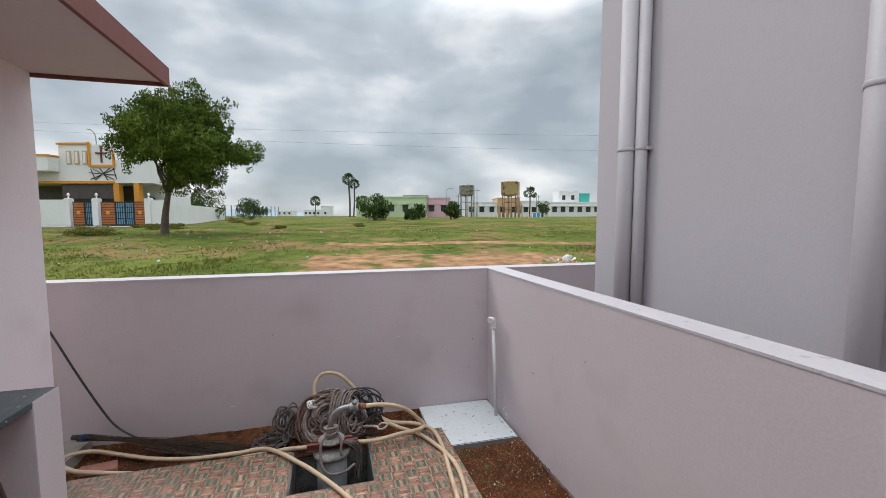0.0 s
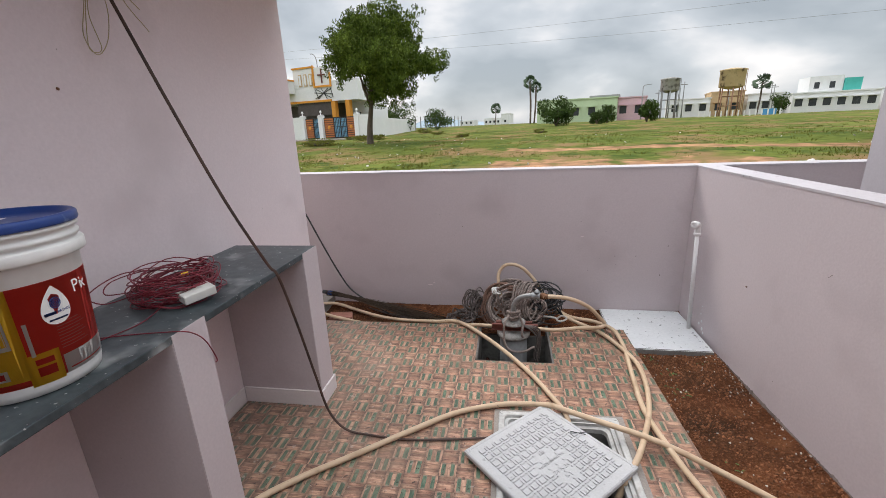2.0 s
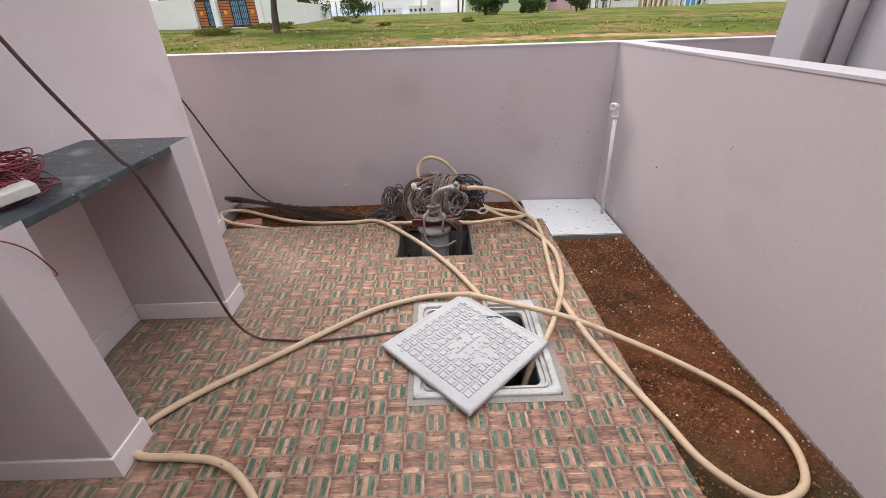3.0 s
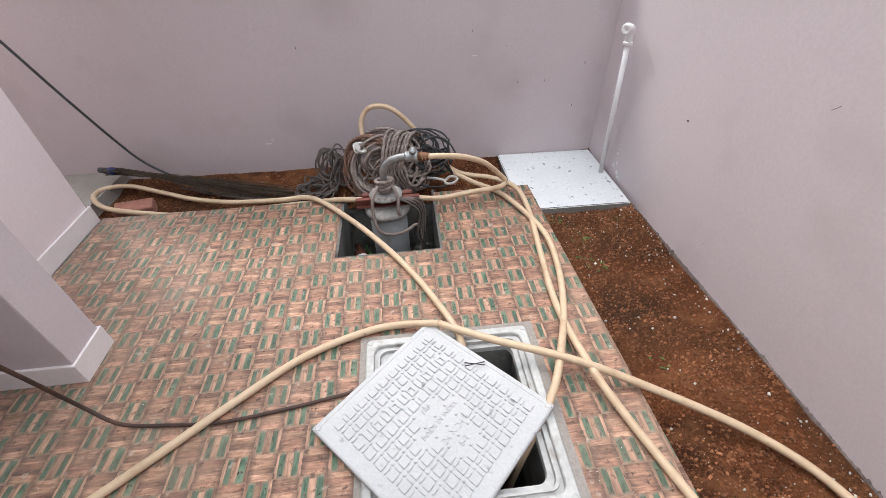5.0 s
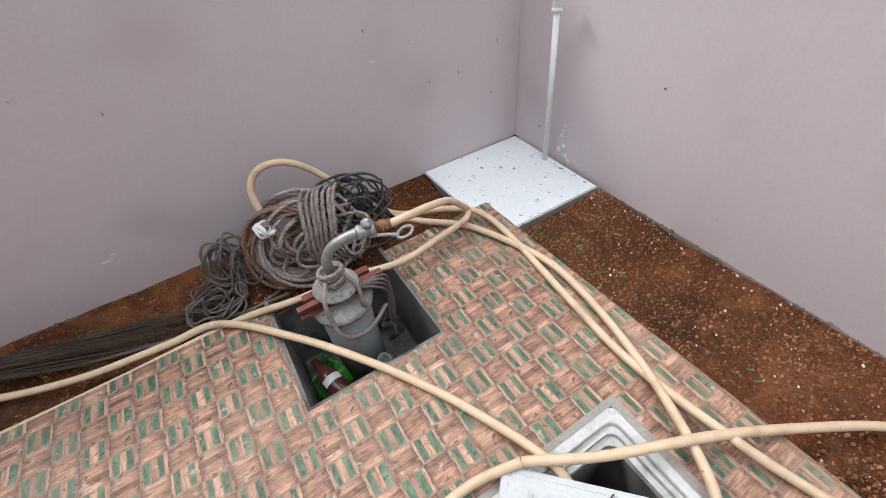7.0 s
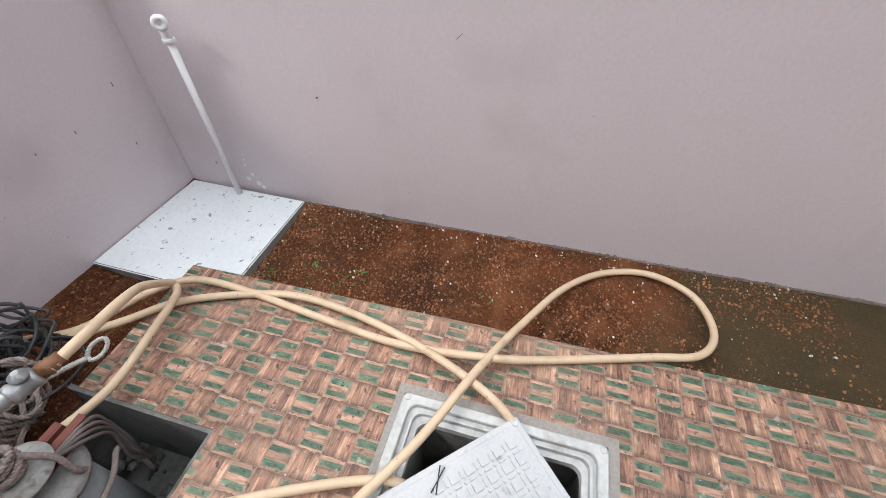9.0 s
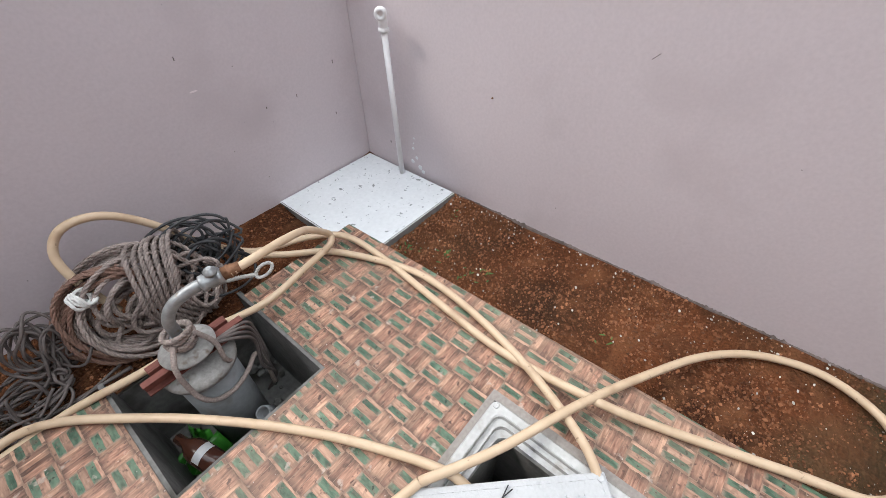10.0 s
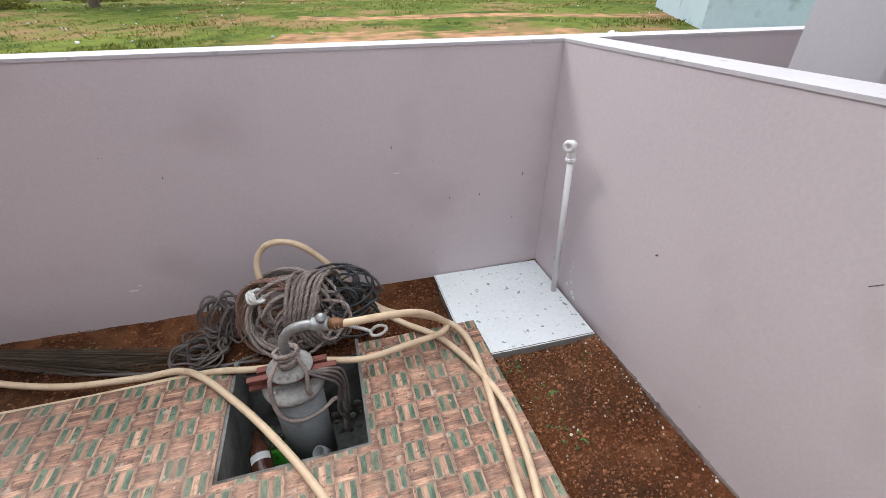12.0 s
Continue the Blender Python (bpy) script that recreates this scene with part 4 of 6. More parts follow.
# ---------------------------------------------------------------- stone counter on plastered legs
CZ = 0.874
bm = box(bmesh.new(), HOUSE_X + 0.001, -1.071, -0.95, 1.905, CZ - 0.026, CZ, 0.003)
single("stone_counter", bm, STONE, "dark grey slate counter slab, dusty with cement", "counter")
# unseen leg at y 0.045 is added to darken the bay under the slab
for y0, y1 in ((0.912, 1.055), (1.750, 1.903), (0.045, 0.195), (-0.9, -0.75)):
    leg = thing("counter_leg", (-1.3, (y0 + y1) / 2, 0), "lilac plastered masonry leg carrying the stone counter", "counter leg", "legs of the counter")
    bm = bmesh.new()
    box(bm, HOUSE_X + 0.001, -1.0705, y0, y1, 0.0, CZ - 0.026)
    box(bm, -1.0705, -1.0675, y0 + 0.002, y1 + 0.001, 0.0, CZ + 0.001)
    part("leg_body", bm, LILAC, leg)
    bm = bmesh.new()
    for r in minus([(HOUSE_X + 0.015, -1.0575, y0 - 0.011, y1 + 0.011)], (HOUSE_X, -1.067, y0, y1)):
        box(bm, *r, 0.0, 0.092, 0.002)
    part("plinth", bm, WHITE_PLINTH, leg, "whitish painted plinth")

# ---------------------------------------------------------------- hoses
HOSE_R = 0.0136


def hose(name, pts, label, r=HOSE_R):
    return single(name, sweep(bmesh.new(), smooth_path(pts, 7), r, 12), HOSE, label, "hose", "hoses in the yard")


# long hose: arches behind the rope, runs down the paving, loops on the soil and crosses back to the counter
hose("garden_hose", [
    (-0.10, 2.93, 0.10), (-0.135, 3.00, 0.24), (-0.13, 3.04, 0.33), (-0.07, 3.05, 0.388), (0.03, 3.045, 0.375), (0.13, 3.03, 0.285), (0.25, 2.99, 0.12), (0.38, 2.90, 0.035),
    (0.56, 2.79, 0.045), (0.665, 2.68, 0.04), (0.690, 2.50, 0.018), (0.655, 2.16, 0.016), (0.628, 1.86, 0.018), (0.640, 1.56, 0.05), (0.70, 1.38, 0.018), (0.80, 1.06, 0.018),
    (0.87, 0.88, 0.0), (1.03, 0.79, -0.055), (1.19, 0.84, -0.06), (1.255, 1.0, -0.055), (1.21, 1.18, -0.055), (1.075, 1.33, -0.04), (0.84, 1.46, 0.015), (0.60, 1.575, 0.062), (0.34, 1.69, 0.068), (0.16, 1.80, 0.05)],
    "cream plastic hose looping over soil and paving")
hose("garden_hose", [(0.16, 1.80, 0.05), (0.02, 1.835, 0.022), (-0.12, 1.82, 0.016), (-0.33, 1.735, 0.016), (-0.55, 1.57, 0.016), (-0.76, 1.40, 0.016), (-0.95, 1.25, 0.016), (-1.085, 1.11, 0.016), (-1.095, 1.015, 0.016), (-1.03, 0.965, 0.016), (-0.89, 0.955, 0.016), (-0.76, 0.935, 0.016), (-0.65, 0.87, 0.016), (-0.55, 0.75, 0.016), (-0.45, 0.5, 0.016), (-0.42, 0.1, 0.016), (-0.5, -0.5, 0.016)],
     "cream plastic hose curling past the counter leg")
# from the valve out to the right, sharply back under the clamp bars and round to the far left, then over the paving
HB = [(0.162, 2.508, 0.352), (0.25, 2.50, 0.357), (0.365, 2.54, 0.32), (0.48, 2.62, 0.235), (0.57, 2.68, 0.13), (0.605, 2.685, 0.085), (0.57, 2.655, 0.07), (0.42, 2.62, 0.075), (0.24, 2.61, 0.06), (0.05, 2.67, 0.045), (-0.16, 2.70, 0.03), (-0.30, 2.745, 0.012), (-0.42, 2.775, -0.01), (-0.8, 2.79, -0.035), (-1.2, 2.79, -0.03)]
hose("garden_hose", HB, "cream plastic hose bent back from the valve")
hose("garden_hose", [(-1.2, 2.79, -0.03), (-1.38, 2.80, 0.0), (-1.54, 2.845, 0.012), (-1.66, 2.96, 0.012), (-1.67, 3.07, 0.0), (-1.56, 3.125, -0.02), (-1.35, 3.06, -0.045), (-1.14, 2.96, -0.045), (-0.89, 2.87, -0.03), (-0.62, 2.815, -0.005), (-0.43, 2.77, 0.018), (-0.22, 2.55, 0.02), (-0.045, 2.315, 0.018), (0.085, 2.10, 0.018), (0.17, 1.92, 0.022), (0.215, 1.80, 0.03), (0.235, 1.72, 0.02), (0.24, 1.65, -0.08), (0.235, 1.62, -0.35)],
     "cream plastic hose looped at the wall, ending in the manhole")
hose("garden_hose", [(0.30, 2.94, 0.05), (0.44, 2.80, 0.03), (0.57, 2.68, 0.022), (0.66, 2.50, 0.018), (0.715, 2.30, 0.018), (0.705, 2.08, 0.018), (0.645, 1.83, 0.03), (0.56, 1.62, 0.05), (0.495, 1.49, 0.04), (0.42, 1.40, -0.02), (0.37, 1.36, -0.15), (0.34, 1.36, -0.45)],
     "cream plastic hose running into the open manhole")

# ---------------------------------------------------------------- rope coil and cables at the borewell
def ring_loop(centre, normal, rx, ry, wobble, seed, n=30):
    g = random.Random(seed)
    q = Vector((0, 0, 1)).rotation_difference(Vector(normal).normalized())
    ph, amp = g.uniform(0, 6.28), [g.uniform(-wobble, wobble) for _ in range(4)]
    out = []
    for k in range(n):
        a = 2 * math.pi * k / n
        rr = 1 + amp[0] * math.sin(a + ph) + amp[1] * math.sin(2 * a + ph * 2)
        out.append(Vector(centre) + q @ Vector((rx * rr * math.cos(a), ry * rr * math.sin(a), 0.12 * amp[2] * math.sin(2 * a + ph) + 0.10 * amp[3] * math.sin(3 * a))))
    for p in out:
        p.z = max(p.z, SOIL_Z + 0.02)
    return out


coil = thing("rope_coil", (-0.02, 2.93, SOIL_Z), "bundle of grey and muddy rope leaning at the boundary wall", "rope")
bm = bmesh.new()
rings = []
for k in range(15):                 # the tidy outer turns
    g = random.Random(100 + k)
    size = 0.155 + 0.04 * g.random()
    rings.append(ring_loop((-0.045 + g.uniform(-0.018, 0.018), 2.905 + g.uniform(-0.05, 0.05), 0.110 + g.uniform(-0.015, 0.02)), (-0.25 + g.uniform(-0.12, 0.12), -0.80, 0.55 + g.uniform(-0.15, 0.15)), size, size * g.uniform(0.84, 0.94), 0.05, 200 + k, 36))
for k in range(17):                 # slack turns across the middle, each tipped its own way
    g = random.Random(140 + k)
    rings.append(ring_loop((-0.03 + g.uniform(-0.05, 0.06), 2.875 + g.uniform(-0.04, 0.05), 0.105 + g.uniform(-0.05, 0.05)), (g.uniform(-0.7, 0.5), -0.75, 0.55 + g.uniform(-0.5, 0.45)), g.uniform(0.07, 0.15), g.uniform(0.035, 0.09), 0.22, 240 + k, 30))
twisted(bm, wound(rings), 0.0085, ring=False)
part("coiled_rope", bm, ROPE, coil, "grey laid rope")
bm = bmesh.new()
rings = []
for k in range(9):
    g = random.Random(340 + k)
    rings.append(ring_loop((0.125 + g.uniform(-0.035, 0.045), 2.865 + g.uniform(-0.04, 0.04), 0.085 + g.uniform(-0.05, 0.06)), (g.uniform(-0.3, 0.6), -0.8, g.uniform(0.0, 0.6)), g.uniform(0.045, 0.075), g.uniform(0.06, 0.11), 0.2, 360 + k, 28))
twisted(bm, wound(rings), 0.0080, ring=False)
part("slack_rope", bm, ROPE, coil, "slack loops of grey rope")
bm = bmesh.new()
rings = []
for k in range(8):
    g = random.Random(300 + k)
    rings.append(ring_loop((-0.09 + g.uniform(-0.02, 0.02), 2.90 + g.uniform(-0.03, 0.04), 0.085 + g.uniform(-0.02, 0.02)), (-0.35, -0.85 + g.uniform(-0.1, 0.1), 0.3), g.uniform(0.15, 0.20), g.uniform(0.145, 0.185), 0.06, 400 + k, 34))
twisted(bm, wound(rings), 0.0085, ring=False)
part("muddy_rope", bm, ROPE_BROWN, coil, "mud-stained brown rope")
bm = bmesh.new()
for k in range(7):
    g = random.Random(450 + k)
    o = 0.025 + 0.018 * k + g.uniform(-0.006, 0.006)
    arc = smooth_path([(-0.02 + o + g.uniform(-0.02, 0.02), 2.79, 0.0), (-0.06 + o * 0.9, 2.775 + g.uniform(-0.01, 0.01), 0.12), (-0.05 + o, 2.80, 0.225 + g.uniform(-0.012, 0.012)), (-0.02 + o * 1.1, 2.88, 0.300 - 0.002 * k + g.uniform(-0.01, 0.01)), (0.03 + o * 1.1, 2.98, 0.24 + g.uniform(-0.02, 0.02)), (0.06 + o, 3.03, 0.08)], 6)
    turn = bmesh.new()
    twisted(turn, arc, 0.0086, ring=False)
    part("wrapping_turn", turn, ROPE, coil, "grey rope turn over the bundle")
bm.free()
bm = bmesh.new()
for k in range(4):
    sweep(bm, ring_loop((-0.165 + 0.008 * k, 2.93, 0.215), (0.7, -0.2, 0.7), 0.028, 0.032, 0.08, 520 + k, 16), 0.0055, 6, ring=True)
part("tie", bm, ROPE_WHITE, coil, "white cotton tie")
bm = bmesh.new()
rings = []
for k in range(20):
    g = random.Random(600 + k)
    rings.append(ring_loop((0.20 + g.uniform(-0.06, 0.06), 2.93 + g.uniform(-0.07, 0.07), 0.11 + g.uniform(-0.07, 0.10)), (g.uniform(-0.4, 0.5), -0.7, g.uniform(0.2, 0.9)), g.uniform(0.06, 0.15), g.uniform(0.05, 0.10), 0.22, 700 + k, 22))
sweep(bm, smooth_path(wound(rings), 2), 0.0052, 6)
single("cable_tangle", bm, BLACK, "tangle of black pump cable beside the rope", "cable")
bm = bmesh.new()
rings = []
for k in range(13):
    g = random.Random(800 + k)
    rings.append(ring_loop((-0.31 + g.uniform(-0.05, 0.05), 3.0 + g.uniform(-0.05, 0.05), 0.06 + g.uniform(-0.04, 0.06)), (g.uniform(-0.3, 0.5), -0.8, g.uniform(-0.1, 0.5)), g.uniform(0.03, 0.06), g.uniform(0.06, 0.10), 0.2, 900 + k, 20))
for k in range(11):
    g = random.Random(950 + k)
    rings.append(ring_loop((-0.42 + g.uniform(-0.06, 0.05), 2.94 + g.uniform(-0.05, 0.05), -0.03 + g.uniform(-0.02, 0.03)), (g.uniform(-0.3, 0.3), -0.3, 1.0), g.uniform(0.05, 0.10), g.uniform(0.03, 0.075), 0.25, 990 + k, 20))
sweep(bm, smooth_path(wound(rings), 2), 0.005, 6)
single("grey_cable_tangle", bm, GREY_CABLE, "loose loops of dusty grey cable on the soil", "cable")
bm = bmesh.new()
twisted(bm, ring_loop((0.318, 2.712, 0.098), (-0.25, -0.6, 0.75), 0.034, 0.019, 0.05, 77, 16), 0.0072)
twisted(bm, smooth_path([(0.288, 2.722, 0.092), (0.25, 2.76, 0.085), (0.20, 2.82, 0.06)], 6), 0.0085, ring=False)
single("rope_eye", bm, ROPE_PALE, "pale rope end tied into a loop", "rope")
bm = bmesh.new()
sweep(bm, smooth_path([(-0.18, 2.83, -0.05), (-0.4, 2.86, -0.06), (-0.7, 2.90, -0.055), (-1.0, 2.99, -0.05), (-1.25, 3.08, -0.03)], 6), 0.007, 6)
sweep(bm, smooth_path([(-0.20, 2.87, -0.05), (-0.45, 2.83, -0.06), (-0.75, 2.93, -0.058), (-1.05, 3.03, -0.05)], 6), 0.005, 6)
single("ground_cable", bm, GREY_CABLE, "grey cable lying along the soil strip", "cable")

# ---------------------------------------------------------------- far left corner: ledge, brick, broom, cable
bm = prism(bmesh.new(), [(-2.45, 2.72), (-1.665, 2.72), (-1.64, north_face(-1.64) - 0.003), (-2.45, north_face(-2.45) - 0.003)], -0.2, 0.0)
single("cement_ledge", bm, GROUT, "pale cement ledge between house and boundary wall", "ledge", kind="structure")
bm = box(bmesh.new(), -0.095, 0.095, -0.05, 0.05, -0.035, 0.035, 0.008)
for v in bm.verts:
    v.co += Vector((noise.noise(v.co * 30), noise.noise(v.co * 33 + Vector((5, 0, 0))), noise.noise(v.co * 31 + Vector((0, 7, 0))))) * 0.006
bm.transform(pose(-1.44, 2.905, -0.05, 4, 3, 18))
single("brick", bm, BRICK, "broken dusty red brick lying on the soil", "brick")
broom = thing("broom", (-1.2, 3.05, SOIL_Z), "stick broom with a blue-bound handle lying at the wall", "broom")
b0, b1 = Vector((-1.70, 3.17, 0.075)), Vector((-1.60, 3.155, 0.065))
part("binding", sweep(bmesh.new(), [b0, b0.lerp(b1, 0.5), b1], [0.016, 0.019, 0.019], 12), BLACK, broom, "black and blue binding")
part("blue_band", sweep(bmesh.new(), [b0.lerp(b1, 0.55), b0.lerp(b1, 0.95)], 0.0215, 12), BLUE, broom, "blue tape band")
bm = bmesh.new()
for k in range(150):
    g = random.Random(1500 + k)
    s = Vector((g.uniform(-0.02, 0.02), g.gauss(0, 0.010), g.gauss(0, 0.010)))
    ln, sp = g.uniform(0.7, 1.12), g.gauss(0, 1)
    e = b1 + Vector((ln, -0.21 * ln + 0.034 * sp, 0))
    e.z = SOIL_Z + 0.022 + g.uniform(0, 0.035)
    m1 = b1.lerp(e, 0.4) + Vector((0, 0, 0.005 + g.uniform(0, 0.012)))
    sweep(bm, smooth_path([b1 + s - Vector((0.05, 0, 0)), b1 + s, m1, e], 3), 0.0016, 3, caps=False)
tagged(part("bristles", bm, STRAW, broom, "dark coconut-leaf sticks"), kind="stuff")
bm = sweep(bmesh.new(), smooth_path([(-1.84, 3.12, 0.98), (-1.75, 3.13, 0.80), (-1.64, 3.15, 0.52), (-1.53, 3.17, 0.26), (-1.44, 3.17, 0.11), (-1.28, 3.12, 0.02), (-1.05, 3.0, -0.04)], 7), 0.0068, 8, flat=0.55)
single("wall_cable", bm, BLACK, "black flat cable hanging down beside the boundary wall", "cable")

# ---------------------------------------------------------------- pump control box and its cable
BX, BY0, BY1, BZ0, BZ1 = HOUSE_X, 1.345, 1.495, 2.01, 2.195
ctl = thing("control_box", (BX, (BY0 + BY1) / 2, BZ0), "ivory pump control box with red knob on the house wall", "control box")
part("box_base", box(bmesh.new(), BX + 0.001, BX + 0.062, BY0 - 0.004, BY1 + 0.002, BZ0, BZ1, 0.004), BLACK, ctl, "black box base")
lid = part("box_lid", box(bmesh.new(), BX + 0.0625, BX + 0.088, BY0 - 0.002, BY1 + 0.004, BZ0 - 0.003, BZ1 + 0.003, 0.007), BOX_WHITE, ctl, "ivory plastic lid")
for z in (BZ0 + 0.02, BZ0 + 0.055, BZ1 - 0.075, BZ1 - 0.035):
    part("clip", box(bmesh.new(), BX + 0.035, BX + 0.078, BY0 - 0.009, BY0 - 0.002, z, z + 0.016, 0.003), BOX_WHITE, lid)
fx = BX + 0.088
part("red_button", lathe(bmesh.new(), (fx, 1.462, 2.055), [(0.017, 0), (0.017, 0.008), (0.014, 0.015), (0.008, 0.017)], 20, axis=(1, 0, 0)), RED_KNOB, lid, "red push button")
part("black_button", lathe(bmesh.new(), (fx, 1.472, 2.105), [(0.011, 0), (0.011, 0.012), (0.008, 0.015)], 18, axis=(1, 0, 0)), BLACK, lid, "black push button")
part("switch", box(bmesh.new(), fx - 0.001, fx + 0.018, 1.435, 1.475, 2.115, 2.165, 0.004), WINDOW_DARK, lid, "dark rocker switch")
part("switch_cover", box(bmesh.new(), fx - 0.001, fx + 0.006, 1.425, 1.485, 2.105, 2.200, 0.003), PVC, lid)
for y, z in ((1.34, 2.09), (1.40, 2.03), (1.425, 2.02), (1.36, 2.03)):
    part("screw", lathe(bmesh.new(), (fx, y, z), [(0.0055, 0), (0.005, 0.002), (0.003, 0.0025)], 10, axis=(1, 0, 0)), CEMENTY, lid)
for k, pts in enumerate(([(BX + 0.03, 1.36, 1.998), (BX + 0.025, 1.335, 1.90), (BX + 0.02, 1.31, 1.80), (BX + 0.02, 1.345, 1.745), (BX + 0.02, 1.40, 1.80), (BX + 0.03, 1.42, 1.90), (BX + 0.035, 1.405, 1.998)],
                         [(BX + 0.03, 1.375, 1.998), (BX + 0.02, 1.35, 1.88), (BX + 0.018, 1.37, 1.77), (BX + 0.02, 1.32, 1.76), (BX + 0.02, 1.335, 1.86), (BX + 0.03, 1.365, 1.998)],
                         [(BX + 0.05, 1.45, 1.998), (BX + 0.06, 1.48, 1.93), (BX + 0.06, 1.54, 1.875), (BX + 0.05, 1.57, 1.86)],
                         [(BX + 0.05, 1.46, 1.998), (BX + 0.06, 1.49, 1.96), (BX + 0.06, 1.535, 1.93)])):
    part("lead_wire", sweep(bmesh.new(), smooth_path(pts, 7), 0.0016, 5), YELLOW_WIRE, ctl)
# the supply cable drops to the counter's edge, hangs to the paving and runs to the manhole
bm = sweep(bmesh.new(), smooth_path([(BX + 0.05, 1.395, 2.0), (BX + 0.105, 1.395, 1.86), (-1.31, 1.392, 1.555), (-1.18, 1.415, 1.20), (-1.075, 1.46, 0.925), (-1.040, 1.472, 0.86), (-1.01, 1.51, 0.62), (-0.985, 1.56, 0.32), (-0.955, 1.585, 0.10), (-0.86, 1.555, 0.02), (-0.72, 1.54, 0.008), (-0.55, 1.53, 0.008), (-0.36, 1.55, 0.008), (-0.20, 1.575, 0.008), (-0.10, 1.59, 0.012), (0.02, 1.60, 0.006), (0.1, 1.6, -0.1), (0.1, 1.6, -0.5)], 8), 0.0060, 8, flat=0.5)
single("supply_cable", bm, CABLE_BROWN, "dark flat supply cable hanging over the counter edge", "cable")
# wires bunched out of a wall hole
bunch = thing("wire_bunch", (HOUSE_X, 0.80, 1.6), "bunched red and brown wires hanging from a wall conduit", "wires")
bm = bmesh.new()
rings = []
for k in range(7):
    g = random.Random(40 + k)
    rings.append(ring_loop((HOUSE_X + 0.035 + g.uniform(-0.01, 0.01), 0.86 + g.uniform(-0.02, 0.02), 1.56 + g.uniform(-0.015, 0.015)), (0.9, g.uniform(-0.2, 0.2), g.uniform(-0.2, 0.3)), g.uniform(0.035, 0.05), g.uniform(0.04, 0.065), 0.12, 60 + k, 22))
sweep(bm, wound(rings), 0.003, 6)
part("lower_loops", bm, RED_WIRE, bunch, "dark red wire loops")
bm = bmesh.new()
rings = []
for k in range(6):
    g = random.Random(70 + k)
    rings.append(ring_loop((HOUSE_X + 0.045 + g.uniform(-0.012, 0.012), 0.89 + g.uniform(-0.015, 0.02), 1.672 + g.uniform(-0.01, 0.01)), (0.5, g.uniform(-0.5, 0.2), 0.8), g.uniform(0.03, 0.055), g.uniform(0.02, 0.03), 0.12, 80 + k, 20))
sweep(bm, wound(rings), 0.0035, 6)
part("upper_loops", bm, OXIDE, bunch, "brown wire loops")
bm = bmesh.new()
sweep(bm, smooth_path([(HOUSE_X + 0.04, 0.95, 1.665), (HOUSE_X + 0.04, 0.965, 1.61), (HOUSE_X + 0.03, 0.935, 1.555), (HOUSE_X + 0.03, 0.89, 1.545)], 6), 0.003, 6)
sweep(bm, smooth_path([(HOUSE_X + 0.04, 0.93, 1.66), (HOUSE_X + 0.035, 0.94, 1.60), (HOUSE_X + 0.03, 0.90, 1.575), (HOUSE_X + 0.03, 0.85, 1.575)], 6), 0.003, 6)
part("hanging_ends", bm, GREY_CABLE, bunch)
part("conduit", rod(bmesh.new(), (HOUSE_X + 0.001, 0.855, 1.675), (HOUSE_X + 0.03, 0.855, 1.675), 0.0125), BLACK, bunch)

bunch.location.y -= 0.045
bunch.location.z -= 0.055

# ---------------------------------------------------------------- paint pail on the counter
QX, QY, QZ, QH = -1.255, 0.69, CZ, 0.395


def pail_r(z):
    return 0.124 + (0.147 - 0.124) * z / QH


def patch(a0, a1, z0, z1, lift, n=10):
    """A curved label piece on the pail; angles in degrees."""
    bm = bmesh.new()
    lo, hi = [], []
    for i in range(n + 1):
        a = radians(a0 + (a1 - a0) * i / n)
        for z, row in ((z0, lo), (z1, hi)):
            r = pail_r(z) + lift
            row.append(bm.verts.new((QX + r * math.cos(a), QY + r * math.sin(a), QZ + z)))
    for i in range(n):
        bm.faces.new((lo[i], lo[i + 1], hi[i + 1], hi[i])).smooth = True
    bmesh.ops.solidify(bm, geom=bm.faces[:], thickness=0.0004)
    return bm


pail = thing("paint_pail", (QX, QY, QZ), "white paint pail with red and yellow label and blue lid", "paint pail")
bm = lathe(bmesh.new(), (QX, QY, QZ), [(0.112, 0), (0.122, 0.004), (pail_r(0.02), 0.02), (pail_r(0.30), 0.30), (0.147, 0.305), (0.155, 0.307), (0.157, 0.311), (0.157, 0.331), (0.154, 0.334), (0.146, 0.335), (0.146, 0.342), (0.151, 0.343), (0.152, 0.352), (0.147, 0.354), (0.147, 0.364), (0.153, 0.365), (0.154, 0.372), (0.148, 0.38)], 64)
part("pail_body", bm, BUCKET, pail, "white plastic pail with ribbed rim")
bm = lathe(bmesh.new(), (QX, QY, QZ), [(0.150, 0.376), (0.1565, 0.377), (0.1580, 0.381), (0.1570, 0.395), (0.152, 0.399), (0.142, 0.398), (0.138, 0.386), (0.06, 0.385)], 64)
lid = part("pail_lid", bm, BLUE, pail, "blue plastic lid")
bm = box(bmesh.new(), -0.04, 0.03, -0.018, 0.018, 0, 0.0006)
bm.transform(pose(QX - 0.04, QY + 0.03, QZ + 0.3862, 0, 0, 25))
part("sticker", bm, WHITE_LABEL, lid, "small pale sticker")
F = -27.0                     # the label's front, in degrees
part("red_label", patch(F - 55, F + 75, 0.035, 0.262, 0.0006, 26), RED_LABEL, pail, "red printed label")
part("yellow_panel", patch(F - 62, F - 9, 0.05, 0.262, 0.0012, 14), YELLOW_LABEL, pail, "yellow printed picture")
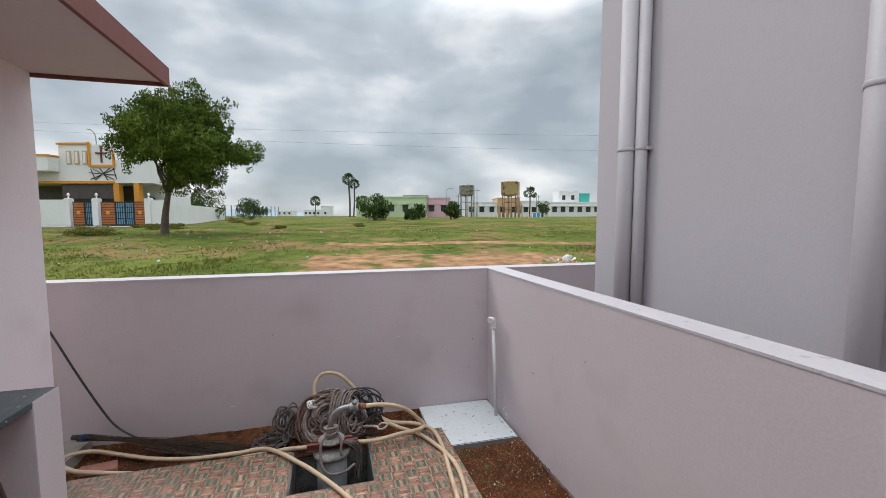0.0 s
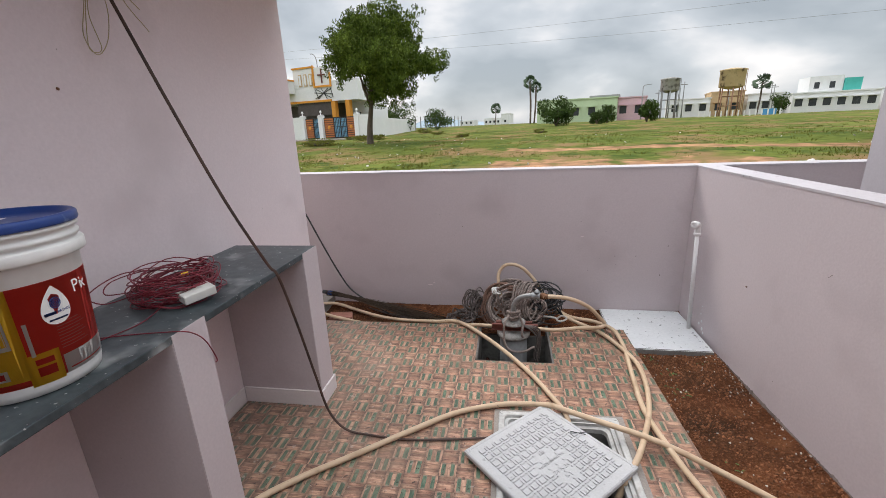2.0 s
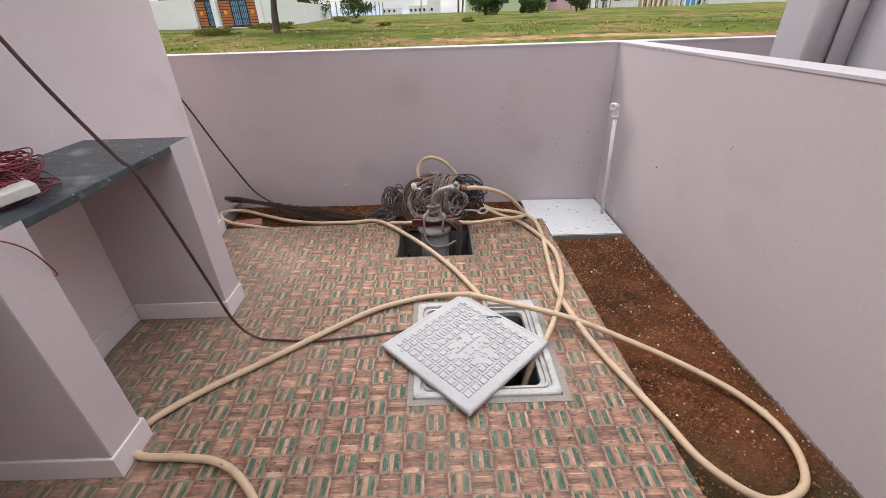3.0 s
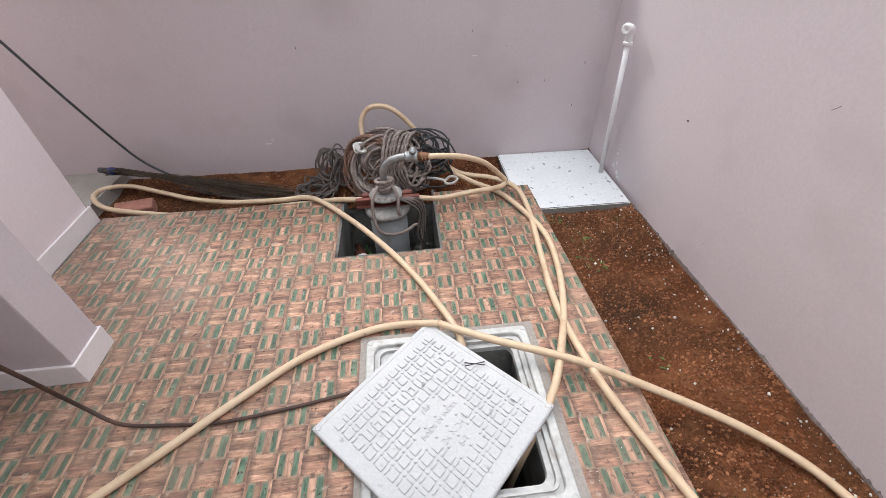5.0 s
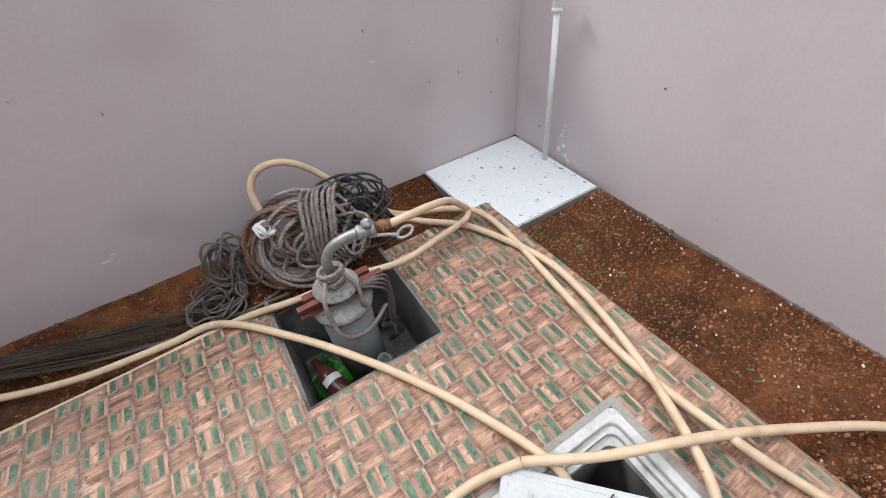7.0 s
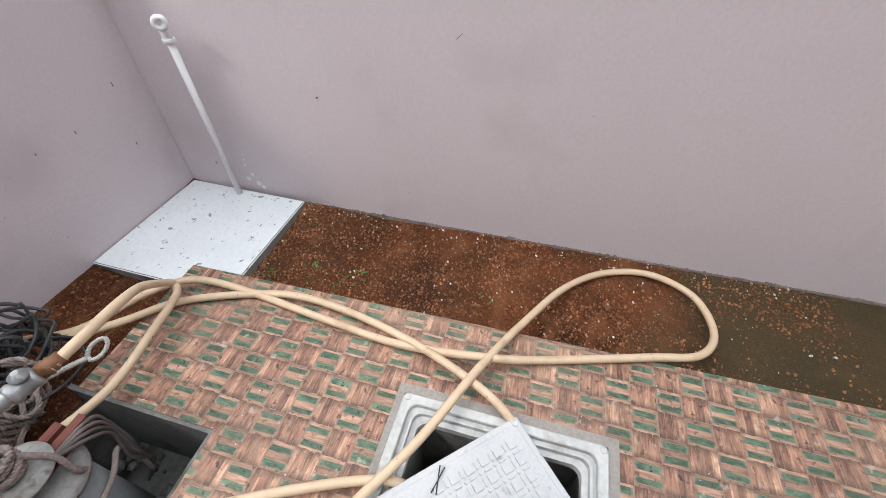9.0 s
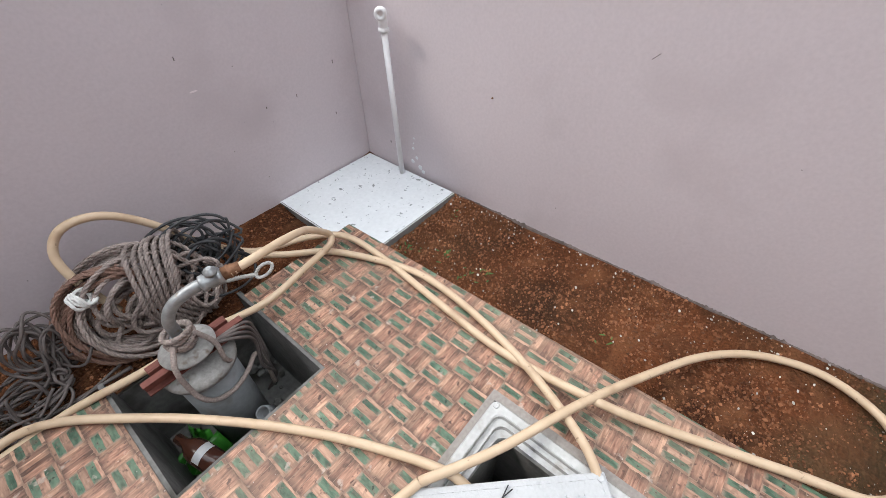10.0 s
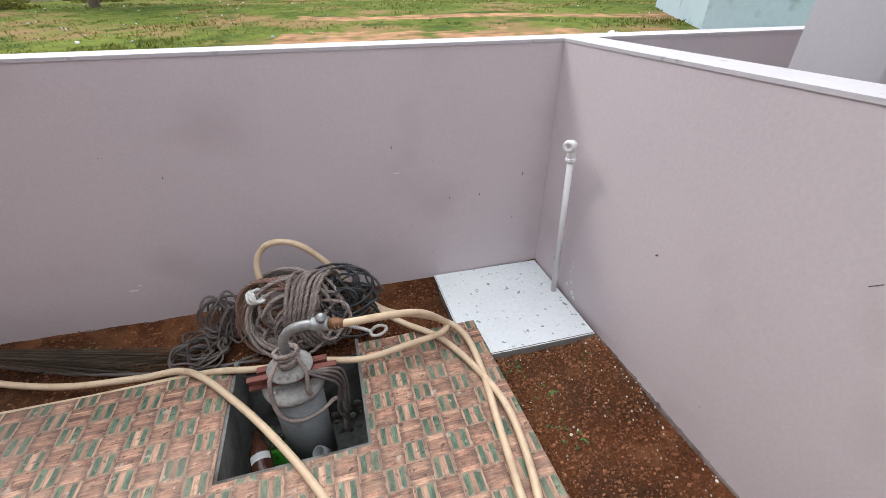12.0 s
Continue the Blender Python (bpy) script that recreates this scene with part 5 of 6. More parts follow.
for a0, a1, z0, z1, m, nm in ((F - 34, F - 17, 0.13, 0.215, WHITE_LABEL, "picture_panel"), (F - 37, F - 33, 0.11, 0.185, WHITE_LABEL, "picture_panel"), (F - 29, F - 19, 0.14, 0.205, YELLOW_LABEL, "picture_panel"), (F - 46, F - 25, 0.06, 0.085, WHITE_LABEL, "picture_panel"), (F - 6, F - 3, 0.10, 0.18, WHITE_LABEL, "picture_panel"), (F - 12, F + 14, 0.030, 0.105, YELLOW_LABEL, "picture_panel"), (F - 5, F + 9, 0.050, 0.072, RED_LABEL, "picture_panel"), (F - 5, F + 9, 0.078, 0.092, RED_LABEL, "picture_panel"), (F - 41, F - 28, 0.065, 0.079, RED_LABEL, "picture_panel")):
    part(nm, patch(a0, a1, z0, z1, 0.0018 if m is not RED_LABEL else 0.0024, 6), m, pail)
for a0, a1, z0, z1 in ((F + 16, F + 75, 0.035, 0.082),):
    part("white_band", patch(a0, a1, z0, z1, 0.0012, 12), WHITE_LABEL, pail, "white label strip")
for z in (0.043,):
    part("print_line", patch(F + 20, F + 62, z, z + 0.003, 0.0018, 8), RED_LABEL, pail)
for k in range(9):
    part("print_line", patch(F + 17, F + 45 - (k % 3) * 3, 0.098 + k * 0.0075, 0.100 + k * 0.0075, 0.0012, 6), PINK_PRINT, pail)
bm = bmesh.new()                 # drop-shaped white emblem with a dark swirl
drop = []
for i in range(28):
    t = 2 * math.pi * i / 28
    drop.append((15.5 * math.sin(t) * (math.sin(t / 2) ** 0.9), 0.203 + 0.046 * math.cos(t)))


def on_pail(a, z, lift):
    r = pail_r(z) + lift
    return Vector((QX + r * math.cos(radians(a)), QY + r * math.sin(radians(a)), QZ + z))


bm.faces.new([bm.verts.new(on_pail(F + 21 + a, z, 0.0016)) for a, z in drop])
bmesh.ops.solidify(bm, geom=bm.faces[:], thickness=-0.0004)
emblem = part("emblem", bm, WHITE_LABEL, pail, "white drop-shaped emblem")
bm = bmesh.new()
for rad in (0.003, 0.0065, 0.010):
    sweep(bm, [on_pail(F + 21 + rad / 0.138 * 57.3 * math.cos(t), 0.208 + rad * 1.25 * math.sin(t), 0.0026) for t in (2 * math.pi * i / 16 for i in range(16))], 0.0011, 4, ring=True)
part("swirl", bm, BLUE, emblem)
part("emblem_bar", patch(F + 10.5, F + 20, 0.182, 0.189, 0.0028, 6), BLUE, emblem)
part("emblem_bar", patch(F + 13, F + 29, 0.168, 0.172, 0.0028, 6), BLUE, emblem)
for k, c in enumerate("PAINTS"):
    a = F + 22 + k * 1.9
    part("letter", lettering(c, 0.0085, 0.0003, Matrix.Translation(on_pail(a, 0.1855, 0.0022)) @ pose(0, 0, 0, 90, 0, a + 90)), BLUE, emblem)
bm = bmesh.new()
for a, c in ((F + 44, "P"), (F + 51.5, "i"), (F + 55, "x")):
    t = Matrix.Translation(on_pail(a, 0.228, 0.0014)) @ pose(0, 0, 0, 90, 0, a + 90)
    part("letter", lettering(c, 0.042, 0.0004, t), WHITE_LABEL, pail)
bm.free()
part("handle_wire", sweep(bmesh.new(), smooth_path([on_pail(F - 3, 0.322, 0.008), on_pail(F - 12, 0.285, 0.012), on_pail(F - 24, 0.235, 0.015), on_pail(F - 45, 0.20, 0.02), on_pail(F - 75, 0.175, 0.02), on_pail(F - 105, 0.20, 0.02), on_pail(F - 135, 0.24, 0.012), on_pail(F - 160, 0.285, 0.012), on_pail(F - 183, 0.322, 0.008)], 6), 0.0022, 6), RUST, pail, "thin wire handle")
for a in (F - 3, F - 183):
    o = on_pail(a, 0.322, 0.0)
    part("handle_boss", lathe(bmesh.new(), o, [(0.010, 0), (0.010, 0.006), (0.006, 0.009)], 14, axis=(math.cos(radians(a)), math.sin(radians(a)), 0)), BUCKET, pail)

pail.scale = (1.045, 1.045, 1.045)

# ---------------------------------------------------------------- wire coil on the counter
wc = thing("wire_coil", (-1.29, 1.21, CZ), "coil of dark red electric wire on the counter", "wire coil")
bm = bmesh.new()
rings = []
for k in range(34):
    g = random.Random(2000 + k)
    pts = ring_loop((-1.295 + g.uniform(-0.02, 0.02), 1.215 + g.uniform(-0.03, 0.03), CZ + 0.008 + 0.0028 * k), (g.uniform(-0.2, 0.2), g.uniform(-0.2, 0.2), 1), g.uniform(0.085, 0.135), g.uniform(0.10, 0.155), 0.12, 2100 + k, 30)
    for p in pts:
        p.z = max(p.z, CZ + 0.003)
    rings.append(pts)
sweep(bm, wound(rings), 0.0023, 5)
part("coiled_wire", bm, RED_WIRE, wc)
for pts in ([(-1.36, 1.12, CZ + 0.05), (-1.40, 1.02, CZ + 0.05), (-1.43, 1.00, CZ + 0.09), (-1.42, 1.12, CZ + 0.12), (-1.40, 1.26, CZ + 0.09)],
            [(-1.35, 1.12, CZ + 0.06), (-1.41, 1.04, CZ + 0.075), (-1.44, 1.10, CZ + 0.10), (-1.40, 1.22, CZ + 0.10), (-1.33, 1.30, CZ + 0.06)],
            [(-1.36, 1.36, CZ + 0.04), (-1.42, 1.42, CZ + 0.04), (-1.44, 1.50, CZ + 0.03), (-1.36, 1.47, CZ + 0.02), (-1.33, 1.37, CZ + 0.03)],
            [(-1.26, 1.09, CZ + 0.01), (-1.24, 0.98, CZ + 0.004), (-1.27, 0.86, CZ + 0.004)],
            [(-1.285, 0.88, CZ + 0.004), (-1.20, 0.905, CZ + 0.006), (-1.12, 0.925, CZ + 0.006), (-1.055, 0.945, CZ + 0.002), (-1.05, 0.985, CZ - 0.028), (-1.055, 1.025, CZ - 0.075), (-1.055, 1.05, CZ - 0.14), (-1.055, 1.055, CZ - 0.165), (-1.055, 1.048, CZ - 0.168)]):
    part("loose_end", sweep(bmesh.new(), smooth_path(pts, 7), 0.0021, 5), RED_WIRE, wc)
bm = box(bmesh.new(), -0.055, 0.055, -0.036, 0.036, 0, 0.032, 0.004)
bm.transform(pose(-1.175, 1.165, CZ + 0.022, 6, -5, 62))
single("switch_box", bm, BOX_WHITE, "small ivory plastic switch box in the wire coil", "switch box")
bm = box(bmesh.new(), -0.012, 0.012, -0.006, 0.006, 0, 0.010, 0.002)
bm.transform(pose(-1.27, 1.235, CZ + 0.078, 8, 0, 40))
single("wire_tag", bm, YELLOW_LABEL, "small yellow tag on the wire coil", "tag")
bm = bmesh.new()
for y, z in ((1.185, 1.62),):
    lathe(bm, (HOUSE_X, y, z), [(0.006, 0), (0.004, 0.004), (0.002, 0.006)], 8, axis=(1, 0, 0.2))
single("wall_nail", bm, RUST, "small nail in the house wall", "nail")
bm = lathe(bmesh.new(), (east_face(2.40), 2.40, 0.487), [(0.004, 0), (0.003, 0.006), (0.002, 0.008)], 8, axis=(-1, 0, 0.2))
single("wall_nail", bm, RUST, "small nail in the dividing wall", "nail")

# ---------------------------------------------------------------- pebbles and weeds in the soil
bm = bmesh.new()
for k in range(46000):
    g = rnd
    if g.random() < 0.78:
        y = 2.58 - 2.3 * g.random() ** 1.6
        x = g.uniform(paving_edge(y) + 0.005, east_face(y) - 0.01)
    else:
        x = g.uniform(-1.6, 0.68)
        y = g.uniform(2.77, north_face(x) - 0.01)
    if PIT[0] - 0.03 < x < PIT[1] + 0.03 and y < 2.84:
        continue
    if noise.noise(Vector((x * 3.5, y * 3.5, 5))) + 0.5 * noise.noise(Vector((x * 11, y * 11, 9))) < g.uniform(-0.5, 0.4):
        continue
    r = 0.0012 + 0.0085 * g.random() ** 6.0
    m = pose(x, y, soil_height(x, y) + r * 0.3, g.uniform(0, 360), g.uniform(0, 360), 0) @ Matrix.Diagonal((r, r * g.uniform(0.6, 1), r * g.uniform(0.5, 0.9), 1))
    vs = [bm.verts.new(m @ Vector(c)) for c in ((1, 0, 0), (-1, 0, 0.1), (0, 1, 0), (0.1, -1, 0), (0, 0, 1), (0, 0.1, -1))]
    for a, b, c in ((0, 2, 4), (2, 1, 4), (1, 3, 4), (3, 0, 4), (2, 0, 5), (1, 2, 5), (3, 1, 5), (0, 3, 5)):
        bm.faces.new((vs[a], vs[b], vs[c]))
single("gravel", bm, PEBBLE, "scattered small stones and clods on the soil", "gravel", kind="stuff")
bm = bmesh.new()
for k in range(420):
    y = 2.57 - 2.2 * rnd.random() ** 1.5
    x = rnd.uniform(paving_edge(y) + 0.02, east_face(y) - 0.02)
    if k % 3 == 0:
        x = east_face(y) - 0.012 - 0.06 * rnd.random() ** 2
    r = 0.0018 + 0.0065 * rnd.random() ** 3
    bmesh.ops.create_icosphere(bm, subdivisions=1, radius=r, matrix=pose(x, y, soil_height(x, y) + r * 0.4, rnd.uniform(0, 90), rnd.uniform(0, 90), 0) @ Matrix.Diagonal((1, 0.8, 0.5, 1)))
single("lime_crumbs", bm, LITTER, "white lime and plaster crumbs on the soil", "crumbs", kind="stuff")
bm = bmesh.new()
for cx, cy, n in ((0.86, 2.50, 12), (0.93, 2.36, 9), (0.95, 2.15, 8), (0.90, 2.22, 5), (1.18, 2.5, 5), (0.99, 1.62, 4), (-0.95, 3.16, 6)):
    for k in range(n):
        x, y = cx + rnd.gauss(0, 0.03), cy + rnd.gauss(0, 0.025)
        a, ln = rnd.uniform(0, 6.28), rnd.uniform(0.012, 0.03)
        z = soil_height(x, y)
        d1, s1 = Vector((math.cos(a), math.sin(a), 0.5)), Vector((-math.sin(a), math.cos(a), 0)) * 0.004
        p = Vector((x, y, z))
        bm.faces.new([bm.verts.new(q) for q in (p - s1 * 0.4, p + s1 * 0.4, p + d1 * ln * 0.6 + s1, p + d1 * ln - Vector((0, 0, 0.004)), p + d1 * ln * 0.6 - s1)])
single("weeds", bm, WEED, "tiny green weeds sprouting in the soil", "weeds", kind="stuff")

# ---------------------------------------------------------------- outdoor ground
def smoothstep(a, b, v):
    t = min(1.0, max(0.0, (v - a) / (b - a)))
    return t * t * (3 - 2 * t)


def ground_height(x, y):
    d = 0.265 * x + 0.961 * y
    h = -0.1 + 0.50 * smoothstep(3.2, 10.5, d) + 0.36 * smoothstep(9.0, 19, d) + 0.60 * smoothstep(22, 80, d) + 0.25 * smoothstep(80, 300, d)
    if d > 5:
        h += 0.05 * noise.noise(Vector((x * 0.3, y * 0.3, 1))) + 0.02 * noise.noise(Vector((x * 1.3, y * 1.3, 2)))
    if -5 < x < 6 and -6.5 < y < 3.32:
        h = -1.0
    return h


def earth(x, y):
    """1 on bare red earth, 0 in grass."""
    d, s = 0.265 * x + 0.961 * y, 0.964 * x - 0.266 * y
    w = 0.8 * noise.noise(Vector((x * 0.45, y * 0.45, 7)))
    a = smoothstep(-4.4, -3.0, s + w) * (1 - smoothstep(2.6, 4.8, s + w - 0.10 * (d - 9))) * (1 - smoothstep(11.2, 13.0, d + w * 0.8)) * 0.56
    b = smoothstep(-6.5, -3.0, s + w) * (1 - smoothstep(0.35, 0.8, abs(d - 14.3 - 0.25 * w - 0.02 * s))) * 0.60
    c = smoothstep(6, 12, s) * (1 - smoothstep(0.6, 1.6, abs(d - 19 - w))) * 0.5
    e = 0.34 * smoothstep(0.1, 0.6, noise.noise(Vector((x * 0.16, y * 0.35, 11)))) * smoothstep(8, 30, d)
    f = (1 - smoothstep(0.4, 1.0, abs(s + 5.2 - 0.35 * (d - 38)))) * smoothstep(30, 36, d) * 0.5
    return max(a, b, c, e, f)


def lines(spec):
    out = []
    for a, b, step in spec:
        n = max(1, round((b - a) / step))
        out += [a + (b - a) * i / n for i in range(n)]
    return out + [spec[-1][1]]


gx = lines([(-2500, -300, 700), (-300, -60, 60), (-60, -26, 8), (-26, 26, 0.4), (26, 60, 4), (60, 300, 60), (300, 2500, 700)])
gy = lines([(-2500, -100, 800), (-100, -6, 40), (-6, 3.3, 3.1), (3.3, 3.345, 0.045), (3.345, 26, 0.4), (26, 60, 2), (60, 140, 10), (140, 400, 60), (400, 3000, 700)])
verts = [(x, y, ground_height(x, y)) for y in gy for x in gx]
nx = len(gx)
faces = [(j * nx + i, j * nx + i + 1, (j + 1) * nx + i + 1, (j + 1) * nx + i) for j in range(len(gy) - 1) for i in range(nx - 1)]
me = bpy.data.meshes.new("ground")
me.from_pydata(verts, [], faces)
me.materials.append(FIELD)
mask = me.attributes.new("earth", "FLOAT", "POINT")
mask.data.foreach_set("value", [earth(x, y) for x, y, z in verts])
me.polygons.foreach_set("use_smooth", [True] * len(faces))
tagged(new("ground", me), "open grassy plot with bare red earth tracks", "ground", kind="structure")

bm = bmesh.new()
for k in range(34000):
    d = 7.5 + 34 * rnd.random() ** 1.7
    s = rnd.uniform(-1.02, 0.62) * d
    x, y = 0.265 * d + 0.964 * s, 0.961 * d - 0.266 * s
    if earth(x, y) + 0.35 * noise.noise(Vector((x, y, 0))) > 0.25 or (x > 1.9 and y < 3.6):
        continue
    tall = max(0.0, noise.noise(Vector((x * 0.5, y * 0.5, 20))))
    if noise.noise(Vector((x * 0.55, y * 0.8, 31))) + 0.6 * noise.noise(Vector((x * 2.1, y * 2.1, 33))) < rnd.uniform(-0.45, 0.35):
        continue
    z = ground_height(x, y) - 0.01
    for b in range(3):
        a, hgt = rnd.uniform(0, 6.28), rnd.uniform(0.02, 0.06) + 0.17 * tall * rnd.random()
        e = Vector((math.cos(a), math.sin(a), 0))
        o = Vector((x + rnd.uniform(-0.06, 0.06), y + rnd.uniform(-0.06, 0.06), z))
        bm.faces.new([bm.verts.new(q) for q in (o - e * 0.012, o + e * 0.012, o + e.orthogonal() * 0 + Vector((rnd.gauss(0, 0.03), rnd.gauss(0, 0.03), hgt)))])
single("grass_tufts", bm, GRASS_BLADE, "rough green grass tufts on the plot", "grass", kind="stuff")
bm = bmesh.new()
for k in range(75):
    d = rnd.uniform(9, 24)
    s = rnd.uniform(-0.95, 0.5) * d if k % 3 else rnd.uniform(-0.95, -0.35) * d
    x, y = 0.265 * d + 0.964 * s, 0.961 * d - 0.266 * s
    r = rnd.uniform(0.012, 0.04)
    bmesh.ops.create_icosphere(bm, subdivisions=1, radius=r, matrix=pose(x, y, ground_height(x, y) + r * 0.5, rnd.uniform(0, 180), rnd.uniform(0, 180), 0) @ Matrix.Diagonal((1.3, 0.9, 0.5, 1)))
single("litter", bm, LITTER, "scattered pale litter and stones in the grass", "litter", kind="stuff")
bm = bmesh.new()
for k in range(26):
    x, y, r = 5.85 + rnd.gauss(0, 0.33), 9.3 + rnd.gauss(0, 0.16), 0.02 + 0.075 * rnd.random() ** 2.5
    v0 = len(bm.verts)
    g = bmesh.ops.create_icosphere(bm, subdivisions=2, radius=r, matrix=pose(x, y, ground_height(x, y) + r * 0.35, rnd.uniform(0, 180), rnd.uniform(0, 180), 0) @ Matrix.Diagonal((1.3, 0.9, 0.6, 1)))
    for v in g["verts"]:
        v.co += v.normal * 0 + Vector((noise.noise(v.co * 9), noise.noise(v.co * 9 + Vector((3, 0, 0))), noise.noise(v.co * 9 + Vector((0, 3, 0))))) * r * 0.4
single("rubble_heap", bm, LITTER, "heap of pale rubble and sacking on the grass", "rubble", kind="stuff")


# ---------------------------------------------------------------- trees
def leaf_cloud(bm, centre, radii, n, size, g, slot=0):
    """Small bent leaf sprays over and inside an uneven ellipsoid."""
    for _ in range(n):
        while True:
            p = Vector((g.uniform(-1, 1), g.uniform(-1, 1), g.uniform(-1, 1)))
            if 0.35 < p.length < 1:
                break
        c = Vector(centre) + Vector((p.x * radii[0], p.y * radii[1], p.z * radii[2]))
        q = Euler((g.uniform(0, 6.28), g.uniform(0, 6.28), g.uniform(0, 6.28))).to_matrix()
        s = size * g.uniform(0.6, 1.3)
        pts = [c + q @ Vector(v) * s for v in ((-1, 0, 0), (-0.2, 0.33, 0.12), (1, 0.05, -0.1), (-0.1, -0.33, 0.1))]
        bm.faces.new([bm.verts.new(v) for v in pts]).material_index = slot


def limb(bm, a, b, r0, r1, g, sway=0.12):
    a, b = Vector(a), Vector(b)
    n = 6
    pts = [a.lerp(b, i / n) + Vector((g.gauss(0, sway), g.gauss(0, sway), g.gauss(0, sway * 0.4))) * (0 if i in (0, n) else (b - a).length / n) for i in range(n + 1)]
    sweep(bm, pts, [r0 + (r1 - r0) * i / n for i in range(n + 1)], 9)


def tree(name, base, height, crown, n_clumps, leaves, mat, label, seed, fork=0.36, trunk_r=0.2, leaf=0.12):
    g = random.Random(seed)
    t = thing(name, base, label, "tree")
    b = Vector(base)
    fk = b + Vector((0.22, 0.05, height * fork))
    cc = b + Vector(crown[0:3])
    rad = Vector(crown[3:6])
    bm = bmesh.new()
    sweep(bm, smooth_path([b - Vector((0, 0, 0.2)), b + Vector((0.02, 0, 0.3)), b + Vector((0.07, 0.02, height * fork * 0.5)), fk], 5), [trunk_r * (1.3 - 0.6 * min(1, i / 15)) for i in range(16)], 12)
    clumps = []
    for k in range(n_clumps):
        while True:
            p = Vector((g.uniform(-1, 1), g.uniform(-1, 1), g.uniform(-1, 1)))
            if 0.3 < p.length < 1.0 and p.z > -0.95 - 1.15 * min(0.0, p.x):
                break
        q = p.normalized()
        reach = 0.84 + 0.26 * noise.noise(q * 1.9 + Vector((seed, 0, 0))) + 0.16 * noise.noise(q * 4.3)
        taper = 1.0 - 0.50 * max(0.0, p.z) ** 1.2
        c = cc + Vector((p.x * rad.x * taper, p.y * rad.y * taper, p.z * rad.z)) * reach
        clumps.append((c, g.uniform(0.5, 1.0)))
    for k in range(11):
        c, s = clumps[k * len(clumps) // 11]
        mid2 = fk.lerp(c, 0.5) + Vector((0, 0, 0.25))
        limb(bm, fk - Vector((0, 0, 0.1)), mid2, trunk_r * 0.45, trunk_r * 0.24, g)
        limb(bm, mid2, c, trunk_r * 0.24, trunk_r * 0.07, g)
    part("trunk", bm, BARK, t, "grey-brown trunk and limbs", smooth=True)
    bm = bmesh.new()
    for c, s in clumps:
        r = rad.length / 6.2 * s
        leaf_cloud(bm, c, (r * 1.1, r * 1.1, r * 0.75), max(8, int(leaves * s / n_clumps * 1.5)), leaf, g)
        for _ in range(7):
            e = c + (c - cc).normalized() * r * g.uniform(0.6, 1.1) + Vector((g.gauss(0, 0.2), g.gauss(0, 0.2), g.gauss(0, 0.2)))
            leaf_cloud(bm, e, (0.17, 0.17, 0.14), 26, leaf, g)
    part("crown", bm, mat, t, "dense small green leaves")
    return t


def bush(base, rx, rz, n, seed, label, leaf=0.16, mat=BUSH):
    g = random.Random(seed)
    t = thing("bush", base, label, "bush")
    bm = bmesh.new()
    for k in range(5):
        limb(bm, base, Vector(base) + Vector((g.uniform(-rx, rx) * 0.5, g.uniform(-rx, rx) * 0.5, rz * 1.1)), 0.06, 0.02, g)
    part("stems", bm, BARK, t)
    bm = bmesh.new()
    for k in range(14):
        c = Vector(base) + Vector((g.uniform(-0.7, 0.7) * rx, g.uniform(-0.5, 0.5) * rx, g.uniform(0.25, 1.55) * rz))
        leaf_cloud(bm, c, (rx * 0.42, rx * 0.42, rz * 0.38), n // 14, leaf, g)
    part("foliage", bm, mat, t)
    return t


def palmyra(base, height, crown_r, seed, label):
    g = random.Random(seed)
    t = thing("palm_tree", base, label, "palm tree")
    b = Vector(base)
    top = b + Vector((g.uniform(-0.3, 0.3), 0, height - crown_r))
    part("trunk", sweep(bmesh.new(), smooth_path([b - Vector((0, 0, 0.3)), b.lerp(top, 0.5) + Vector((0.1, 0, 0)), top], 4), 0.16 * height / 8, 8), BARK, t)
    bm = bmesh.new()
    for k in range(34):
        a, el = g.uniform(0, 6.28), g.uniform(-0.9, 1.45)
        d = Vector((math.cos(a) * math.cos(el), math.sin(a) * math.cos(el), math.sin(el)))
        c = top + d * crown_r * 0.55
        u = d.orthogonal().normalized()
        w = d.cross(u)
        for j in range(9):
            f = -1.1 + 2.2 * j / 8
            e = (d * math.cos(f) + u * math.sin(f)) * crown_r * 0.5
            s = w.cross(e).normalized() * 0.045 * crown_r
            bm.faces.new([bm.verts.new(v) for v in (c - s * 0.3, c + s * 0.3, c + e * 0.7 + s, c + e, c + e * 0.7 - s)])
        sweep(bm, [top, c], 0.02 * crown_r, 4)
    part("fan_leaves", bm, PALM, t, "round head of fan leaves")


tx, ty = -7.1, 21.1
tree("neem_tree", (tx, ty, ground_height(tx, ty)), 7.0, (0.72, -0.3, 4.0, 3.05, 2.4, 2.3), 130, 52000, LEAF, "broad leafy green tree standing on the grassy plot", 5, fork=0.27, trunk_r=0.15, leaf=0.07)
bush((5.35, 50.6, ground_height(5.35, 50.6)), 2.1, 1.75, 3000, 11, "large dark green bush on the far plot")
bush((14.9, 49.9, ground_height(14.9, 49.9)), 1.2, 1.25, 1600, 12, "dark green bush on the far plot")
bush((9.8, 50.5, ground_height(9.8, 50.5)), 0.9, 0.8, 1000, 13, "small green bush on the far plot")
bush((11.2, 52.0, ground_height(11.2, 52.0)), 1.0, 1.1, 900, 14, "small green bush on the far plot")
bush((-9.6, 58.0, ground_height(-9.6, 58.0)), 2.2, 1.5, 1800, 15, "green shrubs at the end of the white wall")
bush((-14.6, 56.0, ground_height(-14.6, 56.0)), 2.6, 2.0, 2200, 17, "green shrubs behind the white wall")
